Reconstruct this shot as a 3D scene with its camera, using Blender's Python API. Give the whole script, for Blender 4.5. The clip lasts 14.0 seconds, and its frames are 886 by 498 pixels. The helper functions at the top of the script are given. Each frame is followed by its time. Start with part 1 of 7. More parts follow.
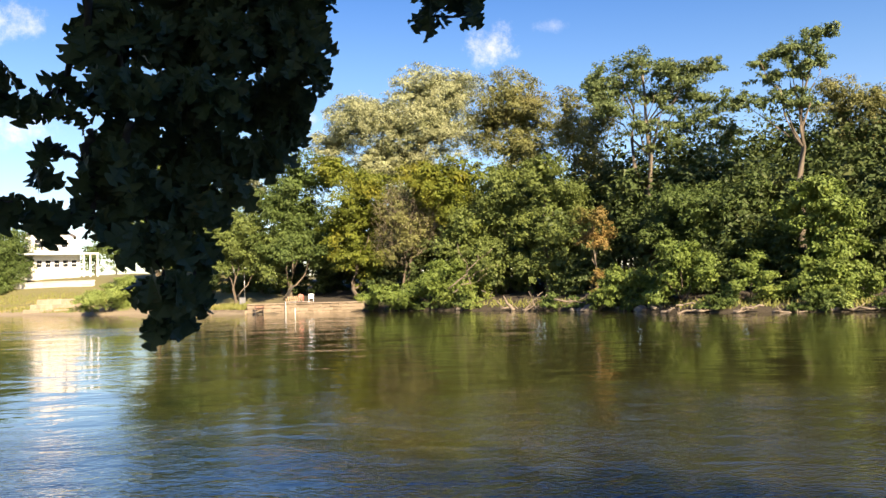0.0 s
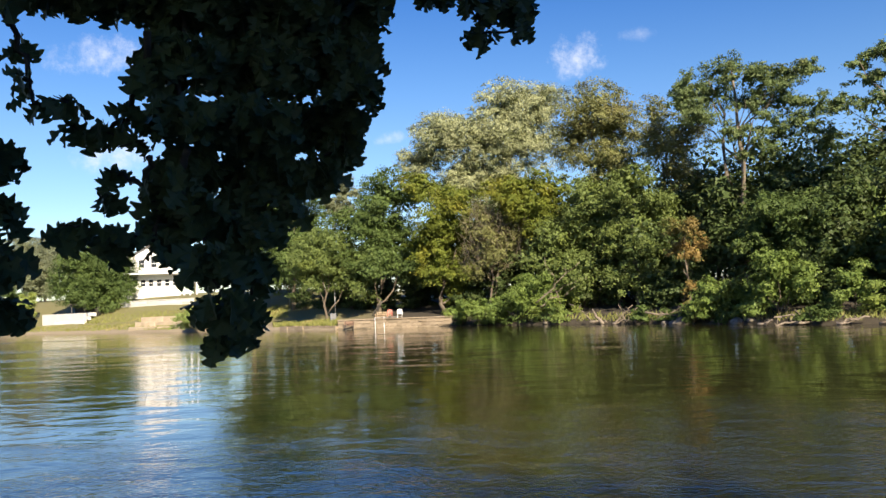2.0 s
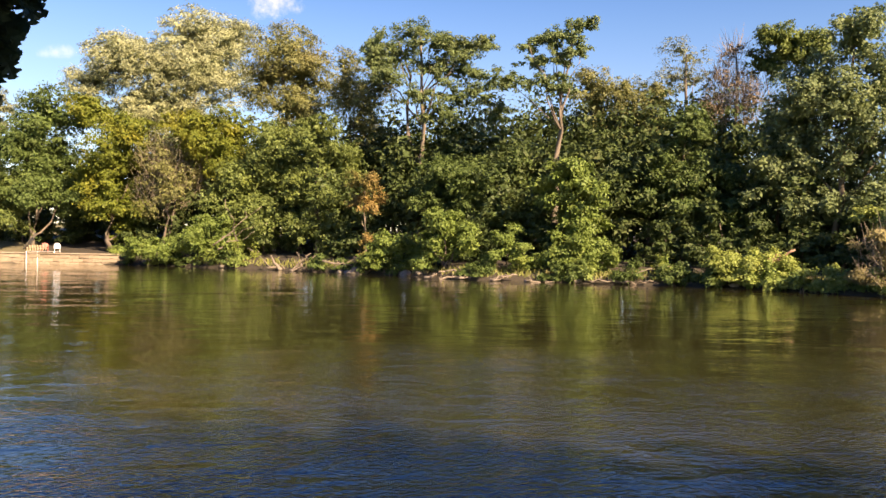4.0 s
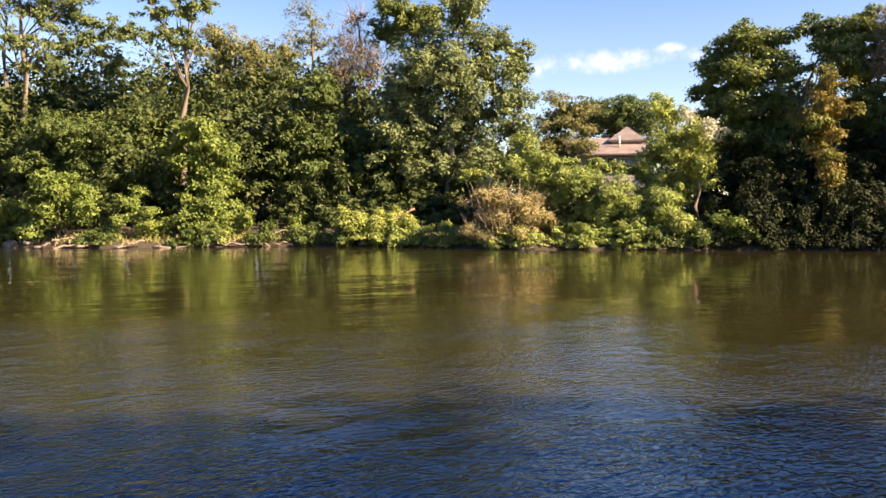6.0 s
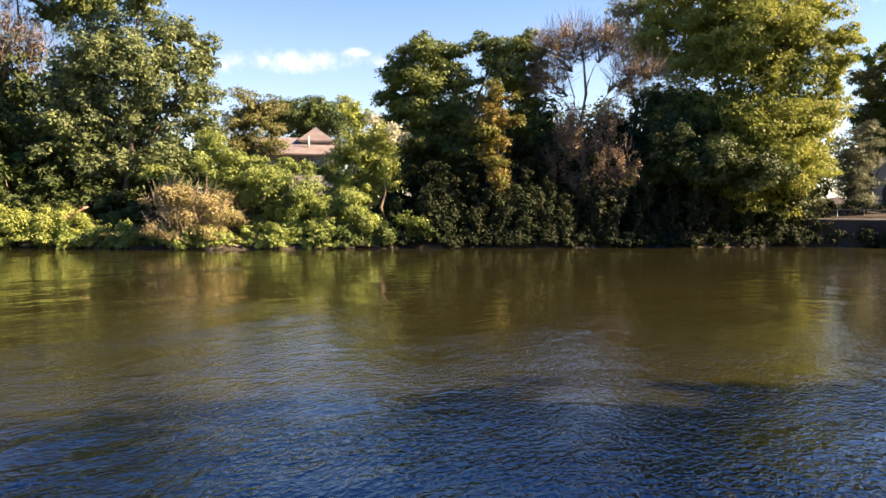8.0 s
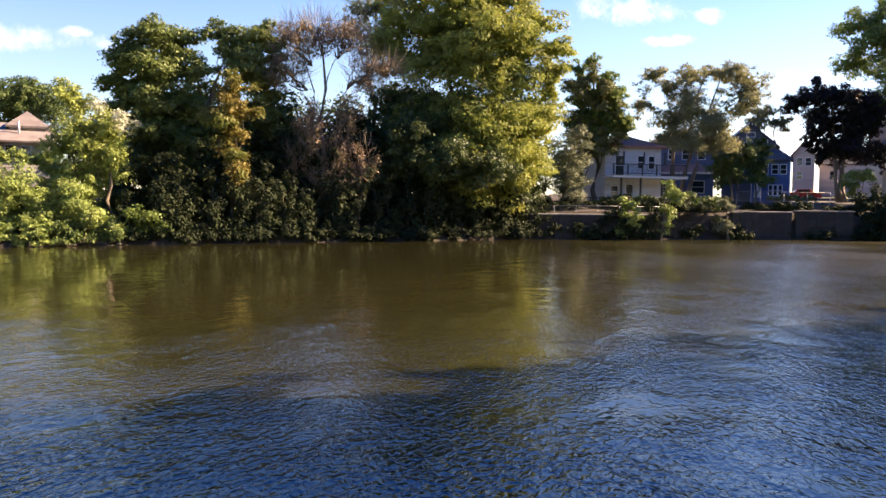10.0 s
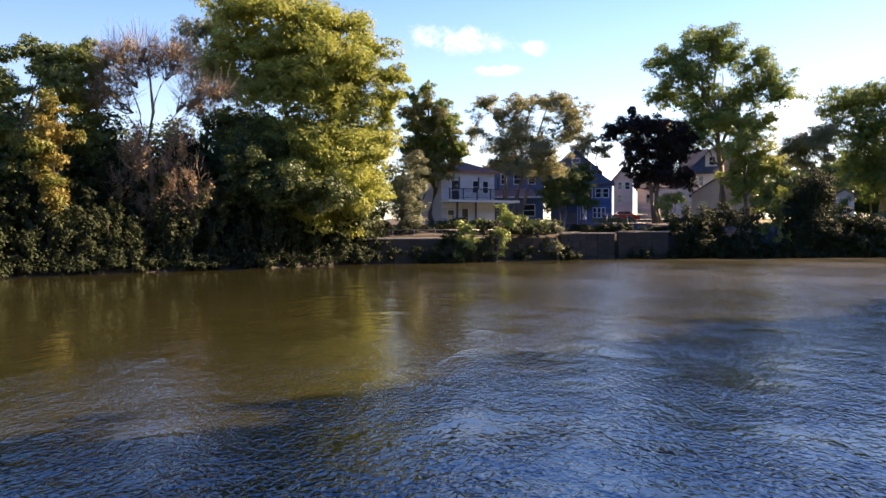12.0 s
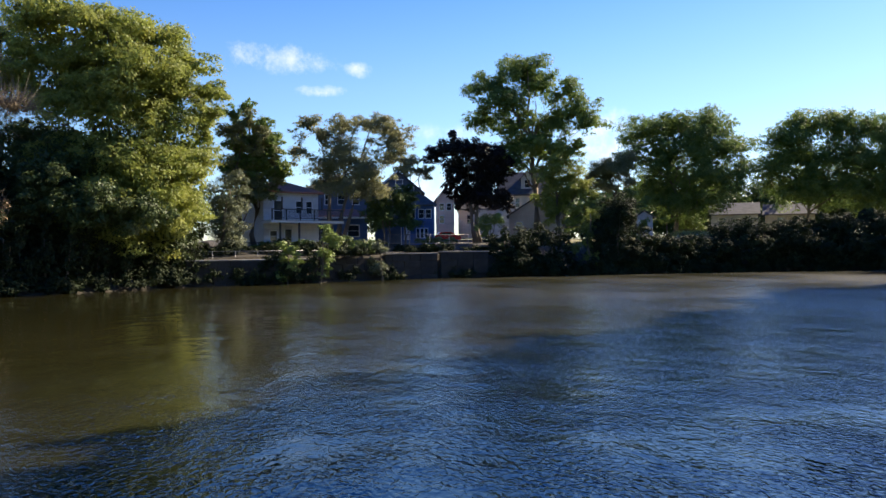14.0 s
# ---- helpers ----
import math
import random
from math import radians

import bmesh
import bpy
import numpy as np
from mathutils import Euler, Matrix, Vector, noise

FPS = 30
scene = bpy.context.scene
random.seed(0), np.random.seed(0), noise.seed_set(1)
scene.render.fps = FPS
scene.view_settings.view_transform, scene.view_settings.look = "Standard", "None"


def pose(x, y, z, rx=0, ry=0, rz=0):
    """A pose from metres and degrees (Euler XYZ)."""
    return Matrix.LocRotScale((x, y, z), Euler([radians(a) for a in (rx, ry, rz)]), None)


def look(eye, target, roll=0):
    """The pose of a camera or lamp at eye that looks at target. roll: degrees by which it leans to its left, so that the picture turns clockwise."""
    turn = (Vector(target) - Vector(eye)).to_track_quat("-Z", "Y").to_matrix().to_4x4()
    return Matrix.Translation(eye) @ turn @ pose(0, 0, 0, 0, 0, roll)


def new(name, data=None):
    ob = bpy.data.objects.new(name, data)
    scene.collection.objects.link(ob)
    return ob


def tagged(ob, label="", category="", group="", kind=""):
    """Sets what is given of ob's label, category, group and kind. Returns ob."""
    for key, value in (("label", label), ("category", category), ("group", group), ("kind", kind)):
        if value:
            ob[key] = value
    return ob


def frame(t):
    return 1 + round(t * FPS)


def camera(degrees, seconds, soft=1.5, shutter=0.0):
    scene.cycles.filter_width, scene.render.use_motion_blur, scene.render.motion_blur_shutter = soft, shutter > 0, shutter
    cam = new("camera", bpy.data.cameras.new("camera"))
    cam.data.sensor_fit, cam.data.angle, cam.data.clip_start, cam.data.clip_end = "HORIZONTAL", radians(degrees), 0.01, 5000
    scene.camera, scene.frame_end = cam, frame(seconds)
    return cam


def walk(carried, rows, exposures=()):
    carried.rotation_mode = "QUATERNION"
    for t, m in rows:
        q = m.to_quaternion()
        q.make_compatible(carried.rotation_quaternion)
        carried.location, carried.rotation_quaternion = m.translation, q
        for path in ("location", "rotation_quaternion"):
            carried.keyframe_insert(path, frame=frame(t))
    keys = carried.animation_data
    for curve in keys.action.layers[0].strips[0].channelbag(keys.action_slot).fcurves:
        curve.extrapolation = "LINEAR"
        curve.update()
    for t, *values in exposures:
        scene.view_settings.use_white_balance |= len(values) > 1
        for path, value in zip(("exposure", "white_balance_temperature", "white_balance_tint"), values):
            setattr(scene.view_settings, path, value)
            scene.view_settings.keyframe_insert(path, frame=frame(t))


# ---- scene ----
# ---- camera and its walk ----
cam = camera(57.34, 14.0, soft=1.5)
WALK = [  # seconds, x, y, yaw, pitch, roll
    (0.0, 0.00, 0.00, -0.00, 2.40, 1.65),
    (0.5, 0.03, 0.00, 3.40, 2.97, 1.89),
    (1.0, 0.05, 0.00, 5.91, 3.45, 2.60),
    (1.5, 0.10, 0.00, 7.88, 4.19, 2.50),
    (2.0, 0.16, 0.00, 6.27, 3.63, 2.31),
    (2.2, 0.17, 0.00, 4.33, 3.09, 1.72),
    (4.3, 0.18, 0.00, -20.20, -0.96, -1.29),
    (4.5, 0.18, 0.00, -23.04, -1.30, -1.29),
    (5.0, 0.18, 0.00, -29.20, -1.85, -0.85),
    (5.5, 0.18, 0.00, -35.77, -2.39, -0.34),
    (6.0, 0.18, 0.00, -41.59, -2.76, -0.10),
    (6.5, 0.18, 0.00, -46.44, -2.47, 0.06),
    (7.0, 0.18, 0.00, -51.97, -2.35, -0.39),
    (7.5, 0.18, 0.00, -57.89, -2.63, -0.10),
    (8.0, 0.18, 0.00, -63.22, -2.68, -0.50),
    (8.5, 0.18, 0.00, -68.83, -2.85, -1.27),
    (9.0, 0.18, 0.00, -74.24, -2.83, -1.47),
    (9.2, 0.18, 0.00, -75.87, -2.88, -1.34),
    (11.3, 0.18, 0.00, -89.06, -1.83, 0.32),
    (11.5, 0.18, 0.00, -90.24, -1.56, 0.43),
    (12.0, 0.18, 0.00, -92.68, -1.06, 0.20),
    (12.5, 0.18, 0.00, -95.82, -0.81, -0.14),
    (13.0, 0.18, 0.00, -99.71, -0.46, 0.23),
    (13.5, 0.18, 0.00, -102.57, -0.35, 0.55),
    (14.0, 0.18, 0.00, -105.04, 0.30, 0.67),
]
EYE_Z = 2.8
walk(cam, [(t, pose(x, y, EYE_Z, 90 + pitch, roll, yaw)) for t, x, y, yaw, pitch, roll in WALK],
     [(0.0, 1.53, 7100, 18), (0.5, 1.43, 6600, 12), (1.5, 1.14, 6300, 14), (2.2, 1.16, 6300, 14), (4.5, 1.74, 7900, 27), (9.0, 2.02, 7700, 28), (11.5, 2.12, 7600, 30), (12.0, 2.08, 7600, 30), (12.6, 1.86, 6750, 19), (14.0, 1.4, 6250, 16)])

# ---- sky, sun ----
SUN_AZ, SUN_EL = -154.0, 33.0


def heading(az, el=0.0):
    """A unit vector; az in degrees to the left of +y."""
    a, e = radians(az), radians(el)
    return Vector((-math.sin(a) * math.cos(e), math.cos(a) * math.cos(e), math.sin(e)))


def build_sky():
    world = bpy.data.worlds.new("sky")
    scene.world = world
    world.use_nodes = True
    nt = world.node_tree
    nt.nodes.clear()
    sky = nt.nodes.new("ShaderNodeTexSky")
    sky.sky_type, sky.sun_disc = "NISHITA", False
    sky.sun_elevation, sky.sun_rotation = radians(SUN_EL), radians(-SUN_AZ)
    sky.altitude, sky.air_density, sky.dust_density, sky.ozone_density = 100, 1.0, 0.15, 3.0
    coord = nt.nodes.new("ShaderNodeTexCoord")

    def math_node(op, a, b=None):
        n = nt.nodes.new("ShaderNodeMath")
        n.operation = op
        for i, v in enumerate((a, b)):
            if v is None:
                continue
            if isinstance(v, (int, float)):
                n.inputs[i].default_value = v
            else:
                nt.links.new(v, n.inputs[i])
        return n.outputs[0]

    def dot(vec):
        n = nt.nodes.new("ShaderNodeVectorMath")
        n.operation = "DOT_PRODUCT"
        nt.links.new(coord.outputs["Generated"], n.inputs[0])
        n.inputs[1].default_value = vec
        return n.outputs["Value"]

    puff = nt.nodes.new("ShaderNodeTexNoise")
    puff.inputs["Scale"].default_value, puff.inputs["Detail"].default_value, puff.inputs["Roughness"].default_value = 34, 8, 0.68
    nt.links.new(coord.outputs["Generated"], puff.inputs["Vector"])
    rough = math_node("MULTIPLY", math_node("SUBTRACT", puff.outputs["Fac"], 0.5), 5.5)
    total = None
    # azimuth, elevation, half width, half height (degrees), density, lean
    for az, el, w, h, dens, lean in ((-4.0, 16.5, 1.9, 1.5, 0.95, 0.3), (-8.0, 17.4, 1.2, 0.5, 0.3, 0), (9.6, 11.6, 1.2, 0.5, 0.55, 0.2),
                                     (29.0, 16.6, 3.0, 1.2, 0.75, 0.2), (28.3, 10.4, 2.6, 1.4, 0.85, 0), (-52.4, 10.1, 6.4, 0.8, 0.5, 0.05),
                                     (-57.2, 10.8, 1.0, 0.35, 0.6, 0), (-59.6, 10.2, 1.4, 0.35, 0.5, 0), (-93.8, 13.4, 3.6, 0.9, 0.65, -0.1),
                                     (-99.3, 12.8, 1.0, 0.5, 0.7, 0), (-96.8, 11.3, 2.0, 0.4, 0.75, 0), (-116.4, 7.4, 3.0, 2.2, 1.0, 0),
                                     (-105.3, 8.5, 3.4, 0.6, 0.5, 0), (-104.5, 4.2, 2.6, 1.9, 0.9, 0), (-124.0, 4.0, 5.0, 1.2, 0.6, 0)):
        d = heading(az, el)
        right = Vector((d.y, -d.x, 0)).normalized()
        up = right.cross(d)
        a = math_node("MULTIPLY", dot(right + lean * up), 1 / math.sin(radians(w)))
        b = math_node("MULTIPLY", dot(up - lean * right), 1 / math.sin(radians(h)))
        r2 = math_node("ADD", math_node("MULTIPLY", a, a), math_node("MULTIPLY", b, b))
        edge = nt.nodes.new("ShaderNodeMapRange")
        edge.interpolation_type = "SMOOTHSTEP"
        edge.inputs["From Min"].default_value, edge.inputs["From Max"].default_value = 1.3, -1.5
        edge.inputs["To Max"].default_value = dens
        nt.links.new(math_node("ADD", r2, rough), edge.inputs["Value"])
        m = math_node("MULTIPLY", edge.outputs[0], math_node("GREATER_THAN", dot(d), 0.5))
        total = m if total is None else math_node("MAXIMUM", total, m)
    # faint haze of thin cloud low in the sky
    mix = nt.nodes.new("ShaderNodeMix")
    mix.data_type = "RGBA"
    nt.links.new(total, mix.inputs["Factor"])
    rich = nt.nodes.new("ShaderNodeHueSaturation")
    # the blue deepens overhead
    lift = nt.nodes.new("ShaderNodeSeparateXYZ")
    nt.links.new(coord.outputs["Generated"], lift.inputs[0])
    deep = nt.nodes.new("ShaderNodeMapRange")
    deep.inputs["From Min"].default_value, deep.inputs["From Max"].default_value = 0.2, 0.6
    deep.inputs["To Min"].default_value, deep.inputs["To Max"].default_value = 1.18, 1.5
    nt.links.new(lift.outputs["Z"], deep.inputs["Value"])
    nt.links.new(deep.outputs[0], rich.inputs["Saturation"])
    tone = nt.nodes.new("ShaderNodeMapRange")
    tone.inputs["From Min"].default_value, tone.inputs["From Max"].default_value = 0.25, 0.6
    tone.inputs["To Min"].default_value, tone.inputs["To Max"].default_value = 0.504, 0.524
    nt.links.new(lift.outputs["Z"], tone.inputs["Value"])
    nt.links.new(tone.outputs[0], rich.inputs["Hue"])
    nt.links.new(sky.outputs["Color"], rich.inputs["Color"])
    nt.links.new(rich.outputs[0], mix.inputs["A"])
    mix.inputs["B"].default_value = (7.0, 7.2, 7.6, 1)
    bg = nt.nodes.new("ShaderNodeBackground")
    bg.inputs["Strength"].default_value = 0.068
    out = nt.nodes.new("ShaderNodeOutputWorld")
    nt.links.new(mix.outputs["Result"], bg.inputs["Color"])
    nt.links.new(bg.outputs[0], out.inputs["Surface"])


build_sky()
sun = new("sun", bpy.data.lights.new("sun", "SUN"))
sun.data.energy, sun.data.angle, sun.data.color = 5.0, radians(0.5), (1.0, 0.86, 0.62)
sun.matrix_world = look(heading(SUN_AZ, SUN_EL) * 100, (0, 0, 0))

# ---- materials ----


def material(name, rough=0.8, metal=0.0):
    m = bpy.data.materials.new(name)
    m.use_nodes = True
    b = m.node_tree.nodes["Principled BSDF"]
    b.inputs["Roughness"].default_value, b.inputs["Metallic"].default_value = rough, metal
    return m, m.node_tree, b


def node(nt, kind, **values):
    n = nt.nodes.new("ShaderNode" + kind)
    for k, v in values.items():
        n.inputs[k.replace("_", " ")].default_value = v
    return n


def blend(nt, fac, a, b):
    n = nt.nodes.new("ShaderNodeMix")
    n.data_type = "RGBA"
    for sock, v in (("Factor", fac), ("A", a), ("B", b)):
        if isinstance(v, (tuple, float, int)):
            n.inputs[sock].default_value = (*v, 1) if isinstance(v, tuple) else v
        else:
            nt.links.new(v, n.inputs[sock])
    return n.outputs["Result"]


def ramp(nt, value, lo, hi):
    n = nt.nodes.new("ShaderNodeMapRange")
    n.inputs["From Min"].default_value, n.inputs["From Max"].default_value = lo, hi
    nt.links.new(value, n.inputs["Value"])
    return n.outputs[0]


def surface(name, a, b, scale=1.5, rough=0.85, fine=14.0, bump=0.25, stain=None, metal=0.0, stretch=(1, 1, 1)):
    """Two colours mixed by broad noise, darkened by fine grain, with relief."""
    m, nt, bsdf = material(name, rough, metal)
    tc = nt.nodes.new("ShaderNodeTexCoord")
    mp = nt.nodes.new("ShaderNodeMapping")
    mp.inputs["Scale"].default_value = stretch
    nt.links.new(tc.outputs["Object"], mp.inputs["Vector"])
    big = node(nt, "TexNoise", Scale=scale, Detail=4.0, Roughness=0.6)
    small = node(nt, "TexNoise", Scale=fine, Detail=5.0, Roughness=0.7)
    for n in (big, small):
        nt.links.new(mp.outputs[0], n.inputs["Vector"])
    col = blend(nt, ramp(nt, big.outputs["Fac"], 0.35, 0.65), a, b)
    dark = tuple(0.55 * v for v in a)
    col = blend(nt, ramp(nt, small.outputs["Fac"], 0.55, 0.8), col, dark)
    if stain:
        st = node(nt, "TexNoise", Scale=scale * 0.37, Detail=6.0, Roughness=0.7)
        nt.links.new(mp.outputs[0], st.inputs["Vector"])
        col = blend(nt, ramp(nt, st.outputs["Fac"], 0.52, 0.72), col, stain)
    info = nt.nodes.new("ShaderNodeObjectInfo")
    shade = nt.nodes.new("ShaderNodeHueSaturation")
    nt.links.new(ramp(nt, info.outputs["Random"], -2.5, 1.6), shade.inputs["Value"])
    shade.inputs["Value"].default_value = 1
    mul = nt.nodes.new("ShaderNodeMapRange")
    mul.inputs["To Min"].default_value, mul.inputs["To Max"].default_value = 0.88, 1.1
    nt.links.new(info.outputs["Random"], mul.inputs["Value"])
    nt.links.new(mul.outputs[0], shade.inputs["Value"])
    nt.links.new(col, shade.inputs["Color"])
    nt.links.new(shade.outputs[0], bsdf.inputs["Base Color"])
    bp = node(nt, "Bump", Strength=bump, Distance=0.02)
    nt.links.new(small.outputs["Fac"], bp.inputs["Height"])
    nt.links.new(bp.outputs[0], bsdf.inputs["Normal"])
    return m


def leaf_material(name, a, b, c, patch=0.62, through_light=0.22, rough=0.55):
    """Leaves: colours a to b leaf by leaf, turning to c in patches."""
    m, nt, bsdf = material(name, rough)
    geo = nt.nodes.new("ShaderNodeNewGeometry")
    tc = nt.nodes.new("ShaderNodeTexCoord")
    big = node(nt, "TexNoise", Scale=0.28, Detail=3.0)
    nt.links.new(tc.outputs["Object"], big.inputs["Vector"])
    mid = node(nt, "TexNoise", Scale=1.1, Detail=2.0)
    nt.links.new(tc.outputs["Object"], mid.inputs["Vector"])
    mean = nt.nodes.new("ShaderNodeMath")
    mean.operation = "MULTIPLY_ADD"
    nt.links.new(geo.outputs["Random Per Island"], mean.inputs[0])
    mean.inputs[1].default_value = 0.5
    nt.links.new(ramp(nt, mid.outputs["Fac"], -0.15, 1.45), mean.inputs[2])
    col = blend(nt, mean.outputs[0], a, b)
    col = blend(nt, ramp(nt, big.outputs["Fac"], patch - 0.06, patch + 0.1), col, c)
    odd = nt.nodes.new("ShaderNodeMath")
    odd.operation = "GREATER_THAN"
    nt.links.new(geo.outputs["Random Per Island"], odd.inputs[0])
    odd.inputs[1].default_value = 0.95
    col = blend(nt, odd.outputs[0], col, tuple(0.5 * x + 0.5 * y for x, y in zip(c, b)))
    nt.links.new(col, bsdf.inputs["Base Color"])
    bsdf.inputs["Specular IOR Level"].default_value = 0.2
    tr = nt.nodes.new("ShaderNodeBsdfTranslucent")
    nt.links.new(col, tr.inputs["Color"])
    mx = nt.nodes.new("ShaderNodeMixShader")
    mx.inputs[0].default_value = through_light
    nt.links.new(bsdf.outputs[0], mx.inputs[1])
    nt.links.new(tr.outputs[0], mx.inputs[2])
    nt.links.new(mx.outputs[0], nt.nodes["Material Output"].inputs["Surface"])
    return m


LEAF = {
    "green": leaf_material("leaves_green", (0.104, 0.145, 0.037), (0.171, 0.219, 0.0616), (0.191, 0.234, 0.0493)),
    "dark": leaf_material("leaves_dark", (0.067, 0.108, 0.029), (0.117, 0.168, 0.047), (0.135, 0.182, 0.047)),
    "yellowgreen": leaf_material("leaves_yellowgreen", (0.1, 0.135, 0.022), (0.173, 0.205, 0.032), (0.246, 0.24, 0.035), 0.58),
    "pale": leaf_material("leaves_pale", (0.25, 0.28, 0.14), (0.4, 0.415, 0.23), (0.24, 0.27, 0.12)),
    "olive": leaf_material("leaves_olive", (0.154, 0.165, 0.055), (0.231, 0.237, 0.088), (0.22, 0.198, 0.077)),
    "grey": leaf_material("leaves_greygreen", (0.15, 0.175, 0.095), (0.24, 0.26, 0.15), (0.2, 0.21, 0.11)),
    "orange": leaf_material("leaves_orange", (0.24, 0.16, 0.055), (0.31, 0.22, 0.075), (0.12, 0.15, 0.04), 0.5),
    "tall": leaf_material("leaves_tall", (0.0968, 0.144, 0.05), (0.165, 0.213, 0.0813), (0.182, 0.206, 0.075)),
    "silver": leaf_material("leaves_silver", (0.115, 0.155, 0.058), (0.205, 0.26, 0.115), (0.23, 0.275, 0.085), 0.64),
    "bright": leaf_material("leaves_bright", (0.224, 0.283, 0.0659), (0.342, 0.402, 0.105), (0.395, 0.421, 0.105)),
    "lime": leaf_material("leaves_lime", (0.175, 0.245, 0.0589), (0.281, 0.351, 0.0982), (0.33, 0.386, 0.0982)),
    # green darkened partway, carrying the shade inside the wood
    "understory": leaf_material("leaves_wood_shade", (0.052, 0.08, 0.026), (0.086, 0.122, 0.038), (0.104, 0.124, 0.042), 0.6, 0.2),
    "feather": leaf_material("leaves_feathery", (0.19, 0.195, 0.09), (0.29, 0.29, 0.14), (0.25, 0.23, 0.1), 0.6, 0.42),
    # leaf colour darkened to stand in for the shade along the bank
    "shadowed": leaf_material("leaves_shadowed", (0.022, 0.034, 0.012), (0.038, 0.052, 0.019), (0.03, 0.042, 0.016), 0.56, 0.12, 0.8),
    "bush": leaf_material("leaves_bush", (0.106, 0.166, 0.037), (0.191, 0.259, 0.0616), (0.246, 0.296, 0.0616)),
    "tan": leaf_material("leaves_tan", (0.26, 0.22, 0.095), (0.37, 0.325, 0.15), (0.29, 0.29, 0.085)),
    "paleleaf": leaf_material("leaves_whitish", (0.35, 0.38, 0.25), (0.55, 0.56, 0.42), (0.25, 0.3, 0.1)),
    "brown": leaf_material("leaves_brown", (0.19, 0.135, 0.08), (0.29, 0.215, 0.13), (0.18, 0.16, 0.07)),
    "autumn": leaf_material("leaves_autumn", (0.18, 0.15, 0.045), (0.27, 0.215, 0.055), (0.12, 0.15, 0.03), 0.5),
    "shade": leaf_material("leaves_shade_tree", (0.105, 0.16, 0.04), (0.18, 0.25, 0.065), (0.22, 0.265, 0.06), 0.6, 0.48),
    "plane": leaf_material("leaves_plane", (0.185, 0.23, 0.048), (0.34, 0.375, 0.085), (0.40, 0.41, 0.095), 0.60, 0.38),
    "purple": leaf_material("leaves_purple", (0.02, 0.016, 0.012), (0.04, 0.028, 0.022), (0.035, 0.03, 0.015)),
    "grass": leaf_material("grass_blades", (0.14, 0.17, 0.04), (0.26, 0.26, 0.08), (0.36, 0.31, 0.13)),
    "oak": leaf_material("leaves_oak", (0.0486, 0.0702, 0.0297), (0.0918, 0.121, 0.054), (0.115, 0.115, 0.054), 0.66, 0.2, 0.45),
}
bark = surface("bark", (0.13, 0.10, 0.07), (0.20, 0.165, 0.12), 2.0, 0.9, 9.0, 0.8, stretch=(1, 1, 0.25))
pale_bark = surface("pale_bark", (0.13, 0.105, 0.075), (0.20, 0.165, 0.12), 2.0, 0.9, 9.0, 0.6, stretch=(1, 1, 0.3))
twig_mat = surface("twig", (0.19, 0.155, 0.11), (0.29, 0.24, 0.175), 2.0, 0.9, 9.0, 0.4)
twig_dark = surface("twig_dark", (0.03, 0.024, 0.018), (0.05, 0.04, 0.03), 2.0, 0.9, 9.0, 0.4)
driftwood_mat = surface("driftwood", (0.17, 0.135, 0.10), (0.26, 0.215, 0.16), 3.0, 0.85, 20.0, 0.6, stretch=(1, 1, 0.3))


